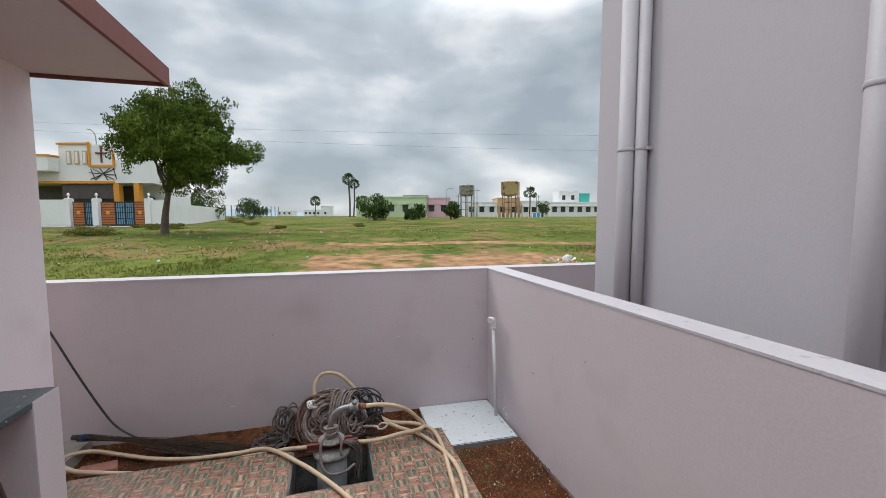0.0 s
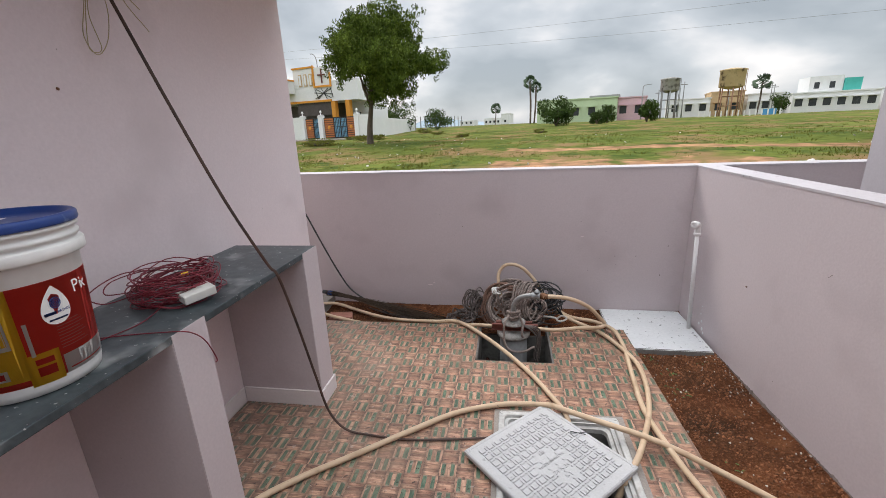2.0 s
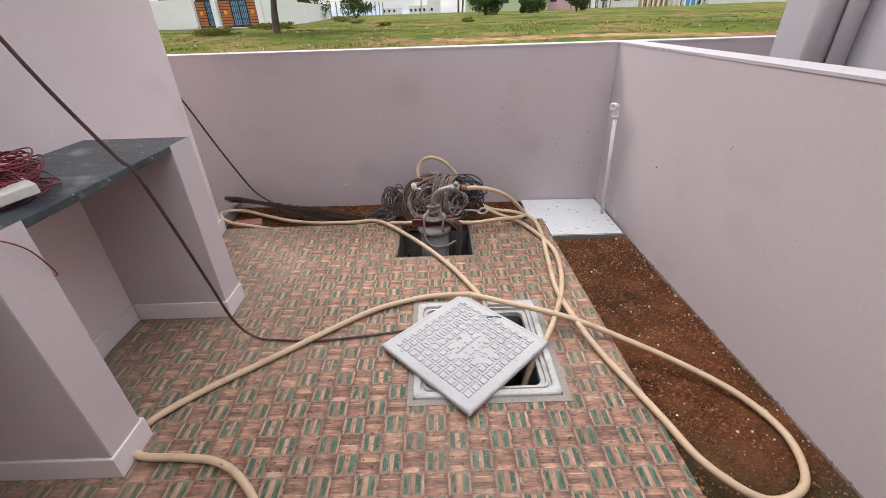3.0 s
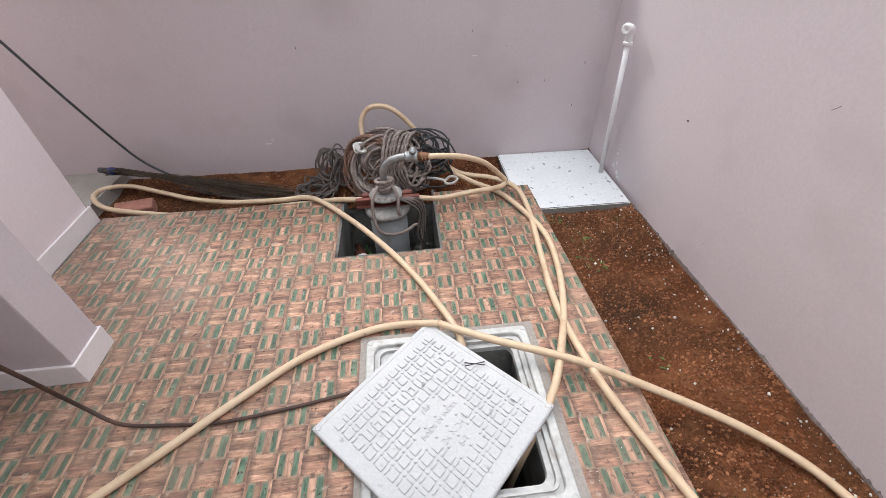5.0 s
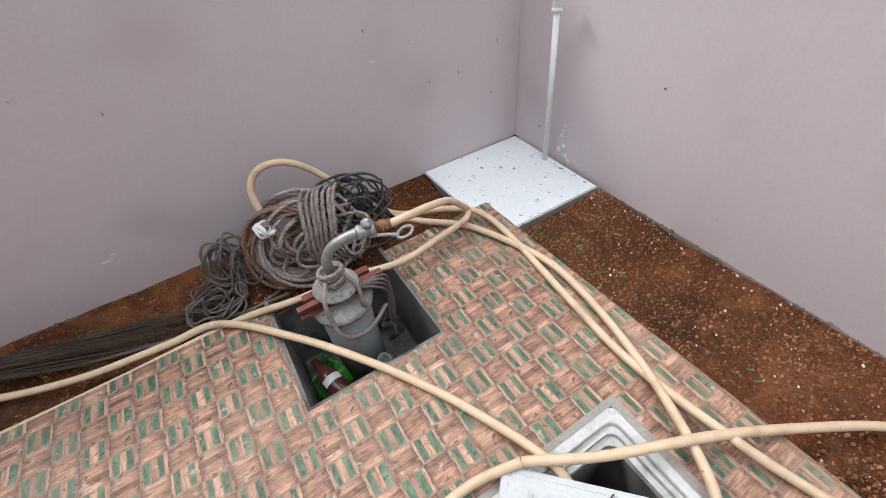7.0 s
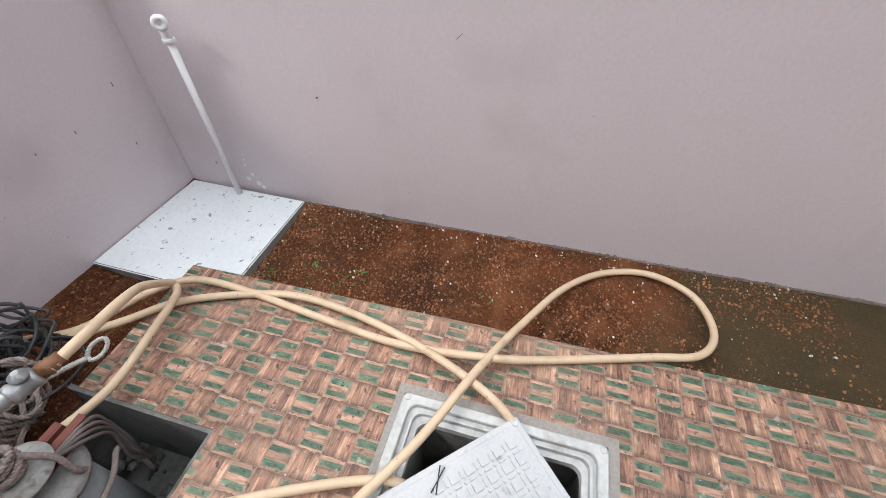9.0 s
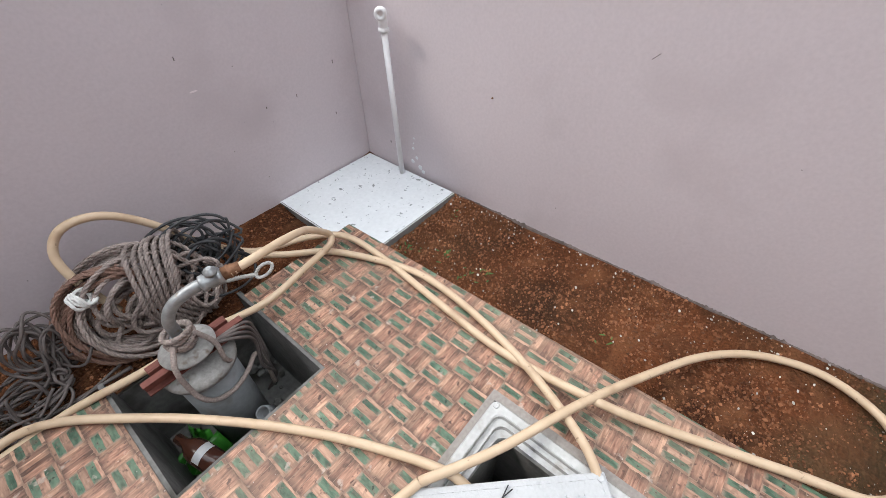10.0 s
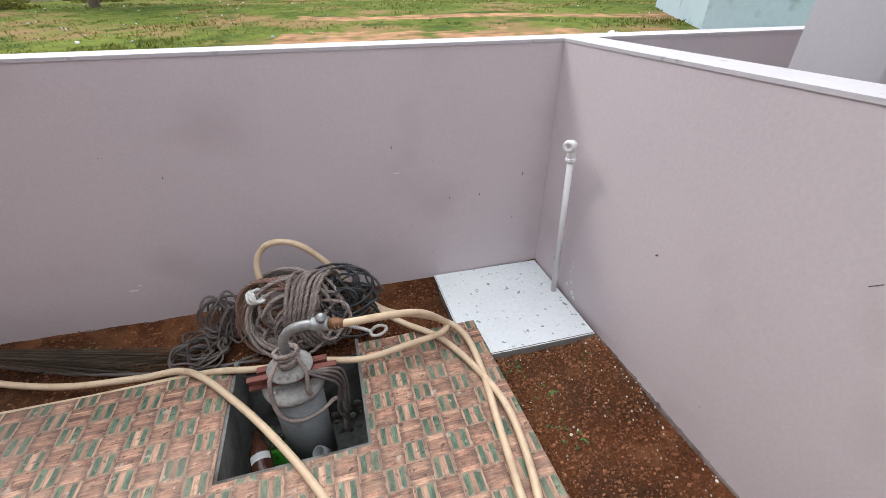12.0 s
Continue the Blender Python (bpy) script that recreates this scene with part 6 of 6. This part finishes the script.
for x, y, rx, k in ((-12.0, 31.5, 0.8, 31), (-14.5, 31.0, 1.1, 32), (-6.0, 36.0, 0.8, 33), (-8.6, 44.0, 0.9, 34), (-3.0, 27.5, 0.5, 35), (2.2, 31.0, 0.5, 36), (-9.8, 49.0, 1.0, 37), (-12.2, 62.0, 1.4, 38)):
    bush((x, y, ground_height(x, y)), rx, 0.15, 500, k, "low weeds on the grassy plot", 0.055, GRASS_BLADE)
bush((-9.3, 27.8, ground_height(-9.3, 27.8)), 1.3, 0.2, 1100, 18, "low weeds on the grassy plot", 0.075, GRASS_BLADE)
bush((-9.8, 21.0, ground_height(-9.8, 21.0)), 1.1, 0.16, 900, 19, "low weeds on the grassy plot", 0.065, GRASS_BLADE)
bush((39.0, 70.0, ground_height(39.0, 70.0)), 1.3, 1.7, 1200, 16, "green shrub before the far houses")
for x, y, h, r, s in ((4.3, 87.2, 9.0, 1.35, 21), (5.05, 87.9, 7.9, 1.15, 22), (-3.5, 115.4, 5.6, 1.5, 23), (37.5, 72.8, 5.9, 1.35, 24)):
    palmyra((x, y, ground_height(x, y)), h, r, s, "tall fan palm on the far edge of the plot")


# ---------------------------------------------------------------- house beyond the plot
def facing(x, y, turn):
    return pose(x, y, ground_height(x, y), 0, 0, turn)


def placed(name, bm, m, mat, parent, label=""):
    bm.transform(m)
    return part(name, bm, mat, parent, label)


H = facing(-15.4, 36.45, -15.4)      # x along the street wall, y away from it
hx, hy = -15.4, 36.45
house = thing("villa", (hx, hy, ground_height(hx, hy)), "white single-storey villa with orange trim", "house")
placed("wall", prism(bmesh.new(), [(-12, 5.6), (0.5, 5.6), (-1.9, 12.5), (-12, 12.5)], -0.3, 3.45), H, WHITE_WALL, house)
placed("upper_wall", prism(bmesh.new(), [(-12, 2.9), (0.9, 2.9), (-1.9, 12.5), (-12, 12.5)], 3.45, 5.3), H, WHITE_WALL, house)
placed("parapet", box(bmesh.new(), -6.6, -2.05, 2.9, 3.3, 5.3, 6.55), H, WHITE_WALL, house)
placed("trim_band", box(bmesh.new(), -12, -2.2, 2.82, 2.9, 3.42, 3.62), H, ORANGE_TRIM, house, "orange trim band")
placed("trim_band", box(bmesh.new(), -6.7, -4.2, 2.82, 3.35, 6.55, 6.70), H, ORANGE_TRIM, house, "orange parapet trim")
for x in (-2.1, -0.45):
    placed("column", box(bmesh.new(), x - 0.22, x + 0.22, 2.88, 3.35, -0.3, 3.45), H, ORANGE_TRIM, house, "orange porch column")
# dark slabs and a black panel stand for shaded porch and doorway
placed("porch_wall", box(bmesh.new(), -12, -2.4, 5.5, 5.6, -0.3, 3.4), H, PORCH_DARK, house, "porch back wall, coloured dark as shade")
placed("porch_front", box(bmesh.new(), -6.6, -2.35, 3.0, 3.1, 2.2, 3.4), H, PORCH_DARK, house, "dark panel standing for the shaded porch opening")
placed("door", box(bmesh.new(), -1.75, -0.8, 5.42, 5.5, -0.2, 2.4, 0.02), H, IRON, house)
for k in range(3):
    x = -5.95 + k * 0.65
    w = placed("window", box(bmesh.new(), x, x + 0.38, 2.84, 2.9, 4.95, 6.05), H, OCHRE, house, "recessed ochre panel")
    placed("pane", box(bmesh.new(), x + 0.09, x + 0.29, 2.81, 2.84, 5.05, 5.95), H, WHITE_WALL, w)
bm = bmesh.new()
box(bm, -4.15, -4.0, 2.78, 2.9, 4.75, 6.75)
box(bm, -2.2, -2.05, 2.78, 2.9, 4.75, 6.0)
box(bm, -4.0, -2.2, 2.78, 2.9, 4.75, 4.92)
placed("parapet_frame", bm, H, ORANGE_TRIM, house, "orange frame on the parapet")
bm = bmesh.new()
box(bm, -3.16, -3.06, 2.80, 2.9, 5.1, 6.4)
box(bm, -3.55, -2.66, 2.79, 2.89, 5.8, 5.91)
placed("cross_emblem", bm, H, OXIDE, house, "dark red cross emblem")
bm = bmesh.new()
for a, b in (((-4.1, 3.75), (-2.1, 4.6)), ((-3.9, 4.6), (-2.2, 3.75)), ((-3.3, 4.65), (-2.7, 3.7)), ((-4.2, 4.3), (-2.0, 4.1)), ((-2.5, 4.65), (-3.7, 3.75)), ((-2.2, 4.65), (-2.0, 3.8)), ((-4.05, 4.6), (-3.7, 3.7))):
    rod(bm, (a[0], 2.86, a[1]), (b[0], 2.86, b[1]), 0.03, sides=6)
placed("line_ornament", bm, H, IRON, house, "dark line ornament")
placed("balcony", box(bmesh.new(), -12, -6.6, 1.9, 2.9, 4.35, 5.5, 0.03), H, WHITE_WALL, house, "white balcony")
placed("balcony_trim", box(bmesh.new(), -12, -6.55, 1.85, 2.95, 5.5, 5.65), H, ORANGE_TRIM, house)
placed("street_light", sweep(bmesh.new(), smooth_path([(-4.4, 4, 5.3), (-4.4, 4, 7.3), (-4.7, 4, 7.9), (-5.1, 4, 8.0)], 4), 0.04, 6), H, POLE_GREY, house)

comp = thing("street_wall", (hx, hy, ground_height(hx, hy)), "white compound wall with decorated iron gates", "compound wall")
placed("wall_piece", box(bmesh.new(), -9, -3.55, -0.1, 0.12, -0.4, 2.0), H, WHITE_WALL, comp)
placed("wall_piece", box(bmesh.new(), 2.62, 3.9, -0.1, 0.12, -0.4, 1.95), H, WHITE_WALL, comp)
bm = bmesh.new()
prism(bm, [(3.75, 0.1), (3.9, 0.1), (-4.5, 24.1), (-4.65, 24.1)], -0.4, 1.75)
placed("side_wall", bm, H, WHITE_WALL, comp)
for x in (-3.45, -1.35, 2.55):
    p = placed("gate_pillar", box(bmesh.new(), x - 0.22, x + 0.22, -0.22, 0.22, -0.4, 2.05, 0.02), H, WHITE_WALL, comp)
    bm = lathe(bmesh.new(), (x, 0, 2.05), [(0.26, 0), (0.26, 0.06), (0.05, 0.08), (0.04, 0.2), (0.10, 0.27), (0.10, 0.34), (0.05, 0.41), (0.02, 0.45)], 14)
    placed("pillar_lamp", bm, H, PVC if x < 2 else WHITE_WALL, p, "white pillar lamp")
for a, b, tone in ((-3.15, -2.25, "slat"), (-2.2, -1.66, "sheet"), (-1.05, 0.05, "slat"), (0.08, 0.75, "sheet"), (0.8, 1.4, "sheet"), (1.43, 2.35, "slat")):
    gt = placed("gate_leaf", box(bmesh.new(), a, b, -0.03, 0.03, 0.05, 1.85), H, IRON, comp, "black iron gate leaf")
    if tone == "slat":
        for k in range(9):
            placed("slat", box(bmesh.new(), a + 0.07, b - 0.07, -0.06, -0.03, 0.15 + k * 0.185, 0.29 + k * 0.185), H, GATE_WOOD, gt)
        bm = lathe(bmesh.new(), ((a + b) / 2, -0.065, 1.0), [(0.16, 0), (0.16, 0.02), (0.05, 0.03)], 10, axis=(0, -1, 0))
        placed("gate_ornament", bm, H, ORANGE_TRIM, gt)
    else:
        placed("sheet", box(bmesh.new(), a + 0.05, b - 0.05, -0.055, -0.03, 0.15, 1.75), H, GATE_BLUE, gt, "patterned blue sheet")
        for k in range(3):
            xs = a + (b - a) * (0.25 + 0.25 * k)
            placed("bar", box(bmesh.new(), xs - 0.025, xs + 0.025, -0.07, -0.055, 0.12, 1.78), H, IRON, gt)
        for z in (0.55, 1.0, 1.4):
            placed("bar", box(bmesh.new(), a + 0.05, b - 0.05, -0.068, -0.0555, z, z + 0.05), H, IRON, gt)
bm = prism(bmesh.new(), [(-3.4, -0.2), (2.6, -0.2), (3.0, -3.4), (-3.6, -3.2)], -0.2, 0.03)
bm.transform(H)
single("gate_ramp", bm, GROUT, "cement ramp before the villa gates", "ramp", kind="structure")


# ---------------------------------------------------------------- far houses, tanks and poles
def far_house(x, y, w, dp, h, mat, label, turn=-15.4, storeys=1, wins=4, roof=None):
    m = facing(x, y, turn)
    t = thing("far_house", (x, y, ground_height(x, y)), label, "house", "far houses")
    placed("wall", box(bmesh.new(), -w / 2, w / 2, 0, dp, -0.5, h), m, mat, t)
    placed("roof", box(bmesh.new(), -w / 2 - 0.12, w / 2 + 0.12, -0.12, dp + 0.12, h, h + 0.18), m, roof or mat, t)
    for s in range(storeys):
        for k in range(wins):
            cx, z = -w / 2 + w * (k + 0.5) / wins, 1.0 + 3.0 * s
            if z + 1.2 > h:
                continue
            wn1 = placed("window", box(bmesh.new(), cx - 0.5, cx + 0.5, -0.03, 0.02, z, z + 1.15), m, WINDOW_DARK, t, "dark window")
            placed("sunshade", box(bmesh.new(), cx - 0.7, cx + 0.7, -0.5, 0.0, z + 1.22, z + 1.32), m, mat, wn1)
    return t, m


far_house(10.6, 71.9, 12.2, 9, 3.4, PALE_GREEN, "pale green flat-roofed house beyond the plot", wins=5)
t, m = far_house(18.9, 71.8, 4.4, 9, 3.3, PINK, "pink flat-roofed house beyond the plot", wins=2)
placed("roof_room", box(bmesh.new(), -6.5, -1.8, 3, 7, 3.3, 4.1), m, POLE_GREY, t, "grey roof sheeting")
far_house(31.6, 83, 6.5, 8, 3.0, WHITE_WALL, "white flat-roofed house beyond the plot", wins=3)
far_house(38.2, 84, 5.0, 8, 4.0, OCHRE, "ochre flat-roofed house beyond the plot", storeys=1, wins=2)
far_house(45.0, 85, 5.5, 8, 3.4, WHITE_WALL, "white house with ochre upper room", wins=3)
t, m = far_house(52.0, 79.3, 11.0, 9, 3.0, WHITE_WALL, "long white house with a teal stair tower", wins=6)
placed("upper_room", box(bmesh.new(), -3.2, 1.2, 1.5, 7, 3.0, 5.6), m, WHITE_WALL, t)
placed("stair_tower", box(bmesh.new(), 1.25, 3.4, 1.2, 6, 3.0, 5.1), m, TEAL, t, "teal painted tower")
for cx in (-2.2, -0.2):
    placed("window", box(bmesh.new(), cx - 0.35, cx + 0.35, 1.46, 1.52, 3.7, 4.7), m, WINDOW_DARK, t)
far_house(64.0, 76.5, 9.0, 9, 3.3, WHITE_WALL, "white flat-roofed house beyond the plot", wins=4)
far_house(-8.5, 235, 9, 8, 3.2, WHITE_WALL, "white flat-roofed house far beyond the plot", wins=4)
far_house(-23.0, 240, 8, 8, 2.6, WHITE_WALL, "white flat-roofed house far beyond the plot", wins=3)
far_house(-1.5, 225, 4.4, 8, 5.0, WHITE_WALL, "narrow white house far beyond the plot", wins=1, storeys=2)
single("blue_shed", box(bmesh.new(), 33.6, 34.8, 63.0, 64.0, ground_height(34.1, 63.4) - 0.2, ground_height(34.1, 63.4) + 0.75, 0.03), BLUE_SHED, "small blue painted shed on the far plot", "shed")


def water_tank(x, y, leg_h, r, h, mat, leg_mat, label):
    z = ground_height(x, y)
    t = thing("water_tank", (x, y, z), label, "water tank", "water tanks")
    bm = lathe(bmesh.new(), (x, y, z + leg_h), [(r * 0.4, -0.25), (r * 0.95, 0), (r, 0.1), (r, h - 0.2), (r * 1.05, h - 0.15), (r * 1.05, h), (r * 0.3, h + 0.2)], 28)
    part("tank_drum", bm, mat, t, "stained cylindrical drum")
    for k in range(6):
        a = k * math.pi / 3 + 0.3
        p, q = Vector((x + r * 0.86 * math.cos(a), y + r * 0.86 * math.sin(a), 0)), Vector((x + r * 0.86 * math.cos(a + math.pi / 3), y + r * 0.86 * math.sin(a + math.pi / 3), 0))
        part("tank_leg", rod(bmesh.new(), p + Vector((0, 0, z - 0.3)), p + Vector((0, 0, z + leg_h)), 0.1, sides=8), leg_mat, t)
        for f in (0.35, 0.68):
            part("brace", rod(bmesh.new(), p + Vector((0, 0, z + leg_h * f)), q + Vector((0, 0, z + leg_h * f)), 0.05, sides=6), leg_mat, t)
    bm = bmesh.new()
    rod(bm, (x + r * 1.12, y - 0.2, z), (x + r * 1.12, y - 0.2, z + leg_h + h), 0.04, sides=6)
    rod(bm, (x + r * 1.12, y + 0.2, z), (x + r * 1.12, y + 0.2, z + leg_h + h), 0.04, sides=6)
    part("ladder", bm, leg_mat, t)


water_tank(24.2, 71.4, 3.95, 1.3, 1.75, TANK_GREY, POLE_GREY, "stained grey overhead water tank on thin legs")
water_tank(31.8, 69.3, 3.95, 1.6, 2.35, TANK_OCHRE, TANK_LEG, "stained ochre overhead water tank on rusty legs")
for x, y, h, arm in ((26.1, 71.0, 5.2, 0), (22.9, 72.0, 4.2, 0), (19.7, 69.0, 4.6, 1), (36.6, 80.0, 4.6, 0), (44.0, 82.0, 5.0, 0), (42.8, 79.0, 4.6, 0)):
    z = ground_height(x, y)
    t = thing("utility_pole", (x, y, z), "grey street pole beyond the plot", "pole", "far poles")
    part("post", rod(bmesh.new(), (x, y, z - 0.3), (x, y, z + h), 0.09, 0.06, sides=8), POLE_GREY, t)
    if arm:
        part("lamp_arm", sweep(bmesh.new(), smooth_path([(x, y, z + h), (x + 0.3, y, z + h + 0.25), (x + 1.2, y, z + h + 0.35)], 4), 0.05, 6), POLE_GREY, t)
    else:
        part("cross_arm", box(bmesh.new(), x - 0.5, x + 0.5, y - 0.05, y + 0.05, z + h - 0.5, z + h - 0.4), POLE_GREY, t)
fence = thing("post_fence", (30, 62, ground_height(30, 62)), "row of pale stone fence posts on the far plot", "fence")
for k in range(15):
    x, y = 25.6 + k * 0.62, 63.5 - k * 0.16
    part("fence_post", box(bmesh.new(), x - 0.06, x + 0.06, y - 0.06, y + 0.06, ground_height(x, y) - 0.2, ground_height(x, y) + 0.75), WHITE_WALL, fence)
fence = thing("stone_post_fence", (-10, 60, ground_height(-10, 60)), "row of stone fence posts beyond the white wall", "fence")
for k in range(12):
    x, y = -13.4 + k * 0.42, 61.5 + k * 1.8
    part("fence_post", box(bmesh.new(), x - 0.07, x + 0.07, y - 0.07, y + 0.07, ground_height(x, y) - 0.2, ground_height(x, y) + 1.9), POLE_GREY, fence)
for k, (za, zb, sag) in enumerate(((14.6, 12.6, 1.0), (14.2, 10.4, 1.2))):
    a, b = Vector((-62, 72 + k, za)), Vector((74, 40 + k, zb))
    pts = [a.lerp(b, i / 24) - Vector((0, 0, 4 * sag * (i / 24) * (1 - i / 24))) for i in range(25)]
    single("power_line", sweep(bmesh.new(), pts, 0.012, 5), POLE_GREY, "thin power line across the sky", "power line", "power lines")
for x, y, h in ((-62, 72.5, 15.0), (74, 40.5, 13.0)):
    z = ground_height(x, y)
    t = thing("electric_pole", (x, y, z), "tall grey pole carrying the power lines", "pole", "electric poles")
    part("post", rod(bmesh.new(), (x, y, z - 0.3), (x, y, h), 0.16, 0.1, sides=10), POLE_GREY, t)
    part("cross_arm", box(bmesh.new(), x - 0.1, x + 0.1, y - 0.9, y + 0.9, h - 0.5, h - 0.35), POLE_GREY, t)
bm = bmesh.new()
prof = [(-260, 8), (-220, 12), (-190, 21), (-165, 28), (-150, 24), (-120, 16), (-90, 12), (-40, 8)]
back = [bm.verts.new((x, 980, 0)) for x, z in prof]
ridge = [bm.verts.new((x, 1010, z)) for x, z in prof]
rear = [bm.verts.new((x, 1060, 0)) for x, z in prof]
for i in range(len(prof) - 1):
    bm.faces.new((back[i], back[i + 1], ridge[i + 1], ridge[i]))
    bm.faces.new((ridge[i], ridge[i + 1], rear[i + 1], rear[i]))
single("distant_hill", bm, HILL, "hazy blue hill on the horizon", "hill", kind="structure")
# pale building beyond the neighbour's plot
bm = box(bmesh.new(), 0, 6, 0, 5, -0.5, 3.6)
bm.transform(facing(8.3, 9.6, -28))
single("outbuilding", bm, BLUEWASH, "pale blue-washed outbuilding with a damp-stained foot", "outbuilding")

# ---------------------------------------------------------------- paving tiles, piece by piece
CELL = TILE / 4


def stick(bm, x0, x1, y0, y1, slot, hole, g, ragged):
    """One pressed strip of the weave: ragged long sides, crowned along the middle."""
    for a, b, c, d in minus([(x0, x1, y0, y1)], hole) if hole else [(x0, x1, y0, y1)]:
        if b - a < 0.004 or d - c < 0.004:
            continue
        along = b - a > d - c
        n, z0 = 4, -0.0011
        low, high, mid = [], [], []
        for k in range(n + 1):
            f = k / n
            p, q = g.uniform(0, ragged), g.uniform(0, ragged)
            dip = -0.0006 if k in (0, n) else 0.0
            if along:
                x = a + (b - a) * f
                low.append(bm.verts.new((x, c + p, z0)))
                mid.append(bm.verts.new((x, (c + d) / 2, dip)))
                high.append(bm.verts.new((x, d - q, z0)))
            else:
                y = d - (d - c) * f
                low.append(bm.verts.new((a + p, y, z0)))
                mid.append(bm.verts.new(((a + b) / 2, y, dip)))
                high.append(bm.verts.new((b - q, y, z0)))
        for p, q in ((low, mid), (mid, high)):
            for k in range(n):
                face = bm.faces.new((p[k], p[k + 1], q[k + 1], q[k]))
                face.material_index, face.smooth = slot, True


def tile_mesh(ox, oy, holes, width=TILE - 0.0004, depth=TILE - 0.0004, skew=None, seed=0):
    """A patterned tile: cells of pressed strips, green and tan one way, tan and brown the other way."""
    g = random.Random(7000 + seed)
    bm = bmesh.new()
    base = [(0, width, 0, depth)]
    for h in holes:
        base = minus(base, h)
    for a, b, c, d in base:
        box(bm, a, b, c, d, -0.0205, -0.0013, slot=0)
    hole = holes[0] if holes else None
    for i, j in itertools.product(range(4), range(4)):
        x, y = i * CELL, j * CELL
        if (i + j) % 2 == 0:
            cuts = [0, 0.11 + g.uniform(-0.03, 0.03), 0.37 + g.uniform(-0.03, 0.03), 0.62 + g.uniform(-0.03, 0.03), 0.88 + g.uniform(-0.03, 0.03), 1.0]
            for k in range(5):
                e0, e1 = g.uniform(-0.002, 0.006), g.uniform(-0.002, 0.006)
                green = k in (1, 3)
                stick(bm, x + CELL * cuts[k], min(x + CELL * cuts[k + 1], width), max(0, y + e0), min(y + CELL - e1, depth), 2 if green else 1, hole, g, 0.0022 if green else 0.0008)
        else:
            cuts = [0, 0.25 + g.uniform(-0.05, 0.05), 0.5 + g.uniform(-0.05, 0.05), 0.76 + g.uniform(-0.05, 0.05), 1.0]
            for k in range(4):
                e0, e1 = g.uniform(-0.004, 0.003), g.uniform(-0.004, 0.003)
                stick(bm, max(0, x + e0), min(x + CELL - e1, width), y + CELL * cuts[k], min(y + CELL * cuts[k + 1], depth), g.choice((3, 3, 4)), hole, g, 0.0012)
    if skew:
        for v in bm.verts:
            v.co.x = min(v.co.x, skew(oy + v.co.y) - ox)
    me = bpy.data.meshes.new("tile")
    bm.to_mesh(me)
    bm.free()
    for m in (TILE_BED, TAN_Y, GREEN, BROWN, TAN_X):
        me.materials.append(m)
    return me


wholes = [tile_mesh(0, 0, [], seed=k) for k in range(9)]
X0, Y0 = -0.435, 1.265
for i, j in itertools.product(range(-4, 5), range(-7, 5)):
    ox, oy = X0 + i * TILE, Y0 + j * TILE
    holes = []
    for h in ((PIT[0], PIT[1], PIT[2], 3.0), (HATCH[0] - 0.022, HATCH[1] + 0.03, HATCH[2] - 0.03, HATCH[3] + 0.022)):
        if h[0] < ox + TILE and h[1] > ox and h[2] < oy + TILE and h[3] > oy:
            holes.append((h[0] - ox, h[1] - ox, h[2] - oy, h[3] - oy))
    if ox > paving_edge(oy):
        continue
    if ox + TILE > paving_edge(oy + TILE):
        me = tile_mesh(ox, oy, holes, depth=min(TILE - 0.0004, 2.765 - oy), skew=paving_edge)
    elif i == -4:
        me = tile_mesh(ox, oy, [(-1, HOUSE_X + 0.016 - ox, -1, 1)], depth=min(TILE - 0.0004, 2.765 - oy))
    elif holes or oy + TILE > 2.77:
        me = tile_mesh(ox, oy, holes, depth=min(TILE - 0.0004, 2.765 - oy))
    else:
        me = wholes[rnd.randrange(9)]
    ob = new("tile", me)
    ob.location = (ox, oy, rnd.uniform(-0.0006, 0.0006))
    ob.parent = floor
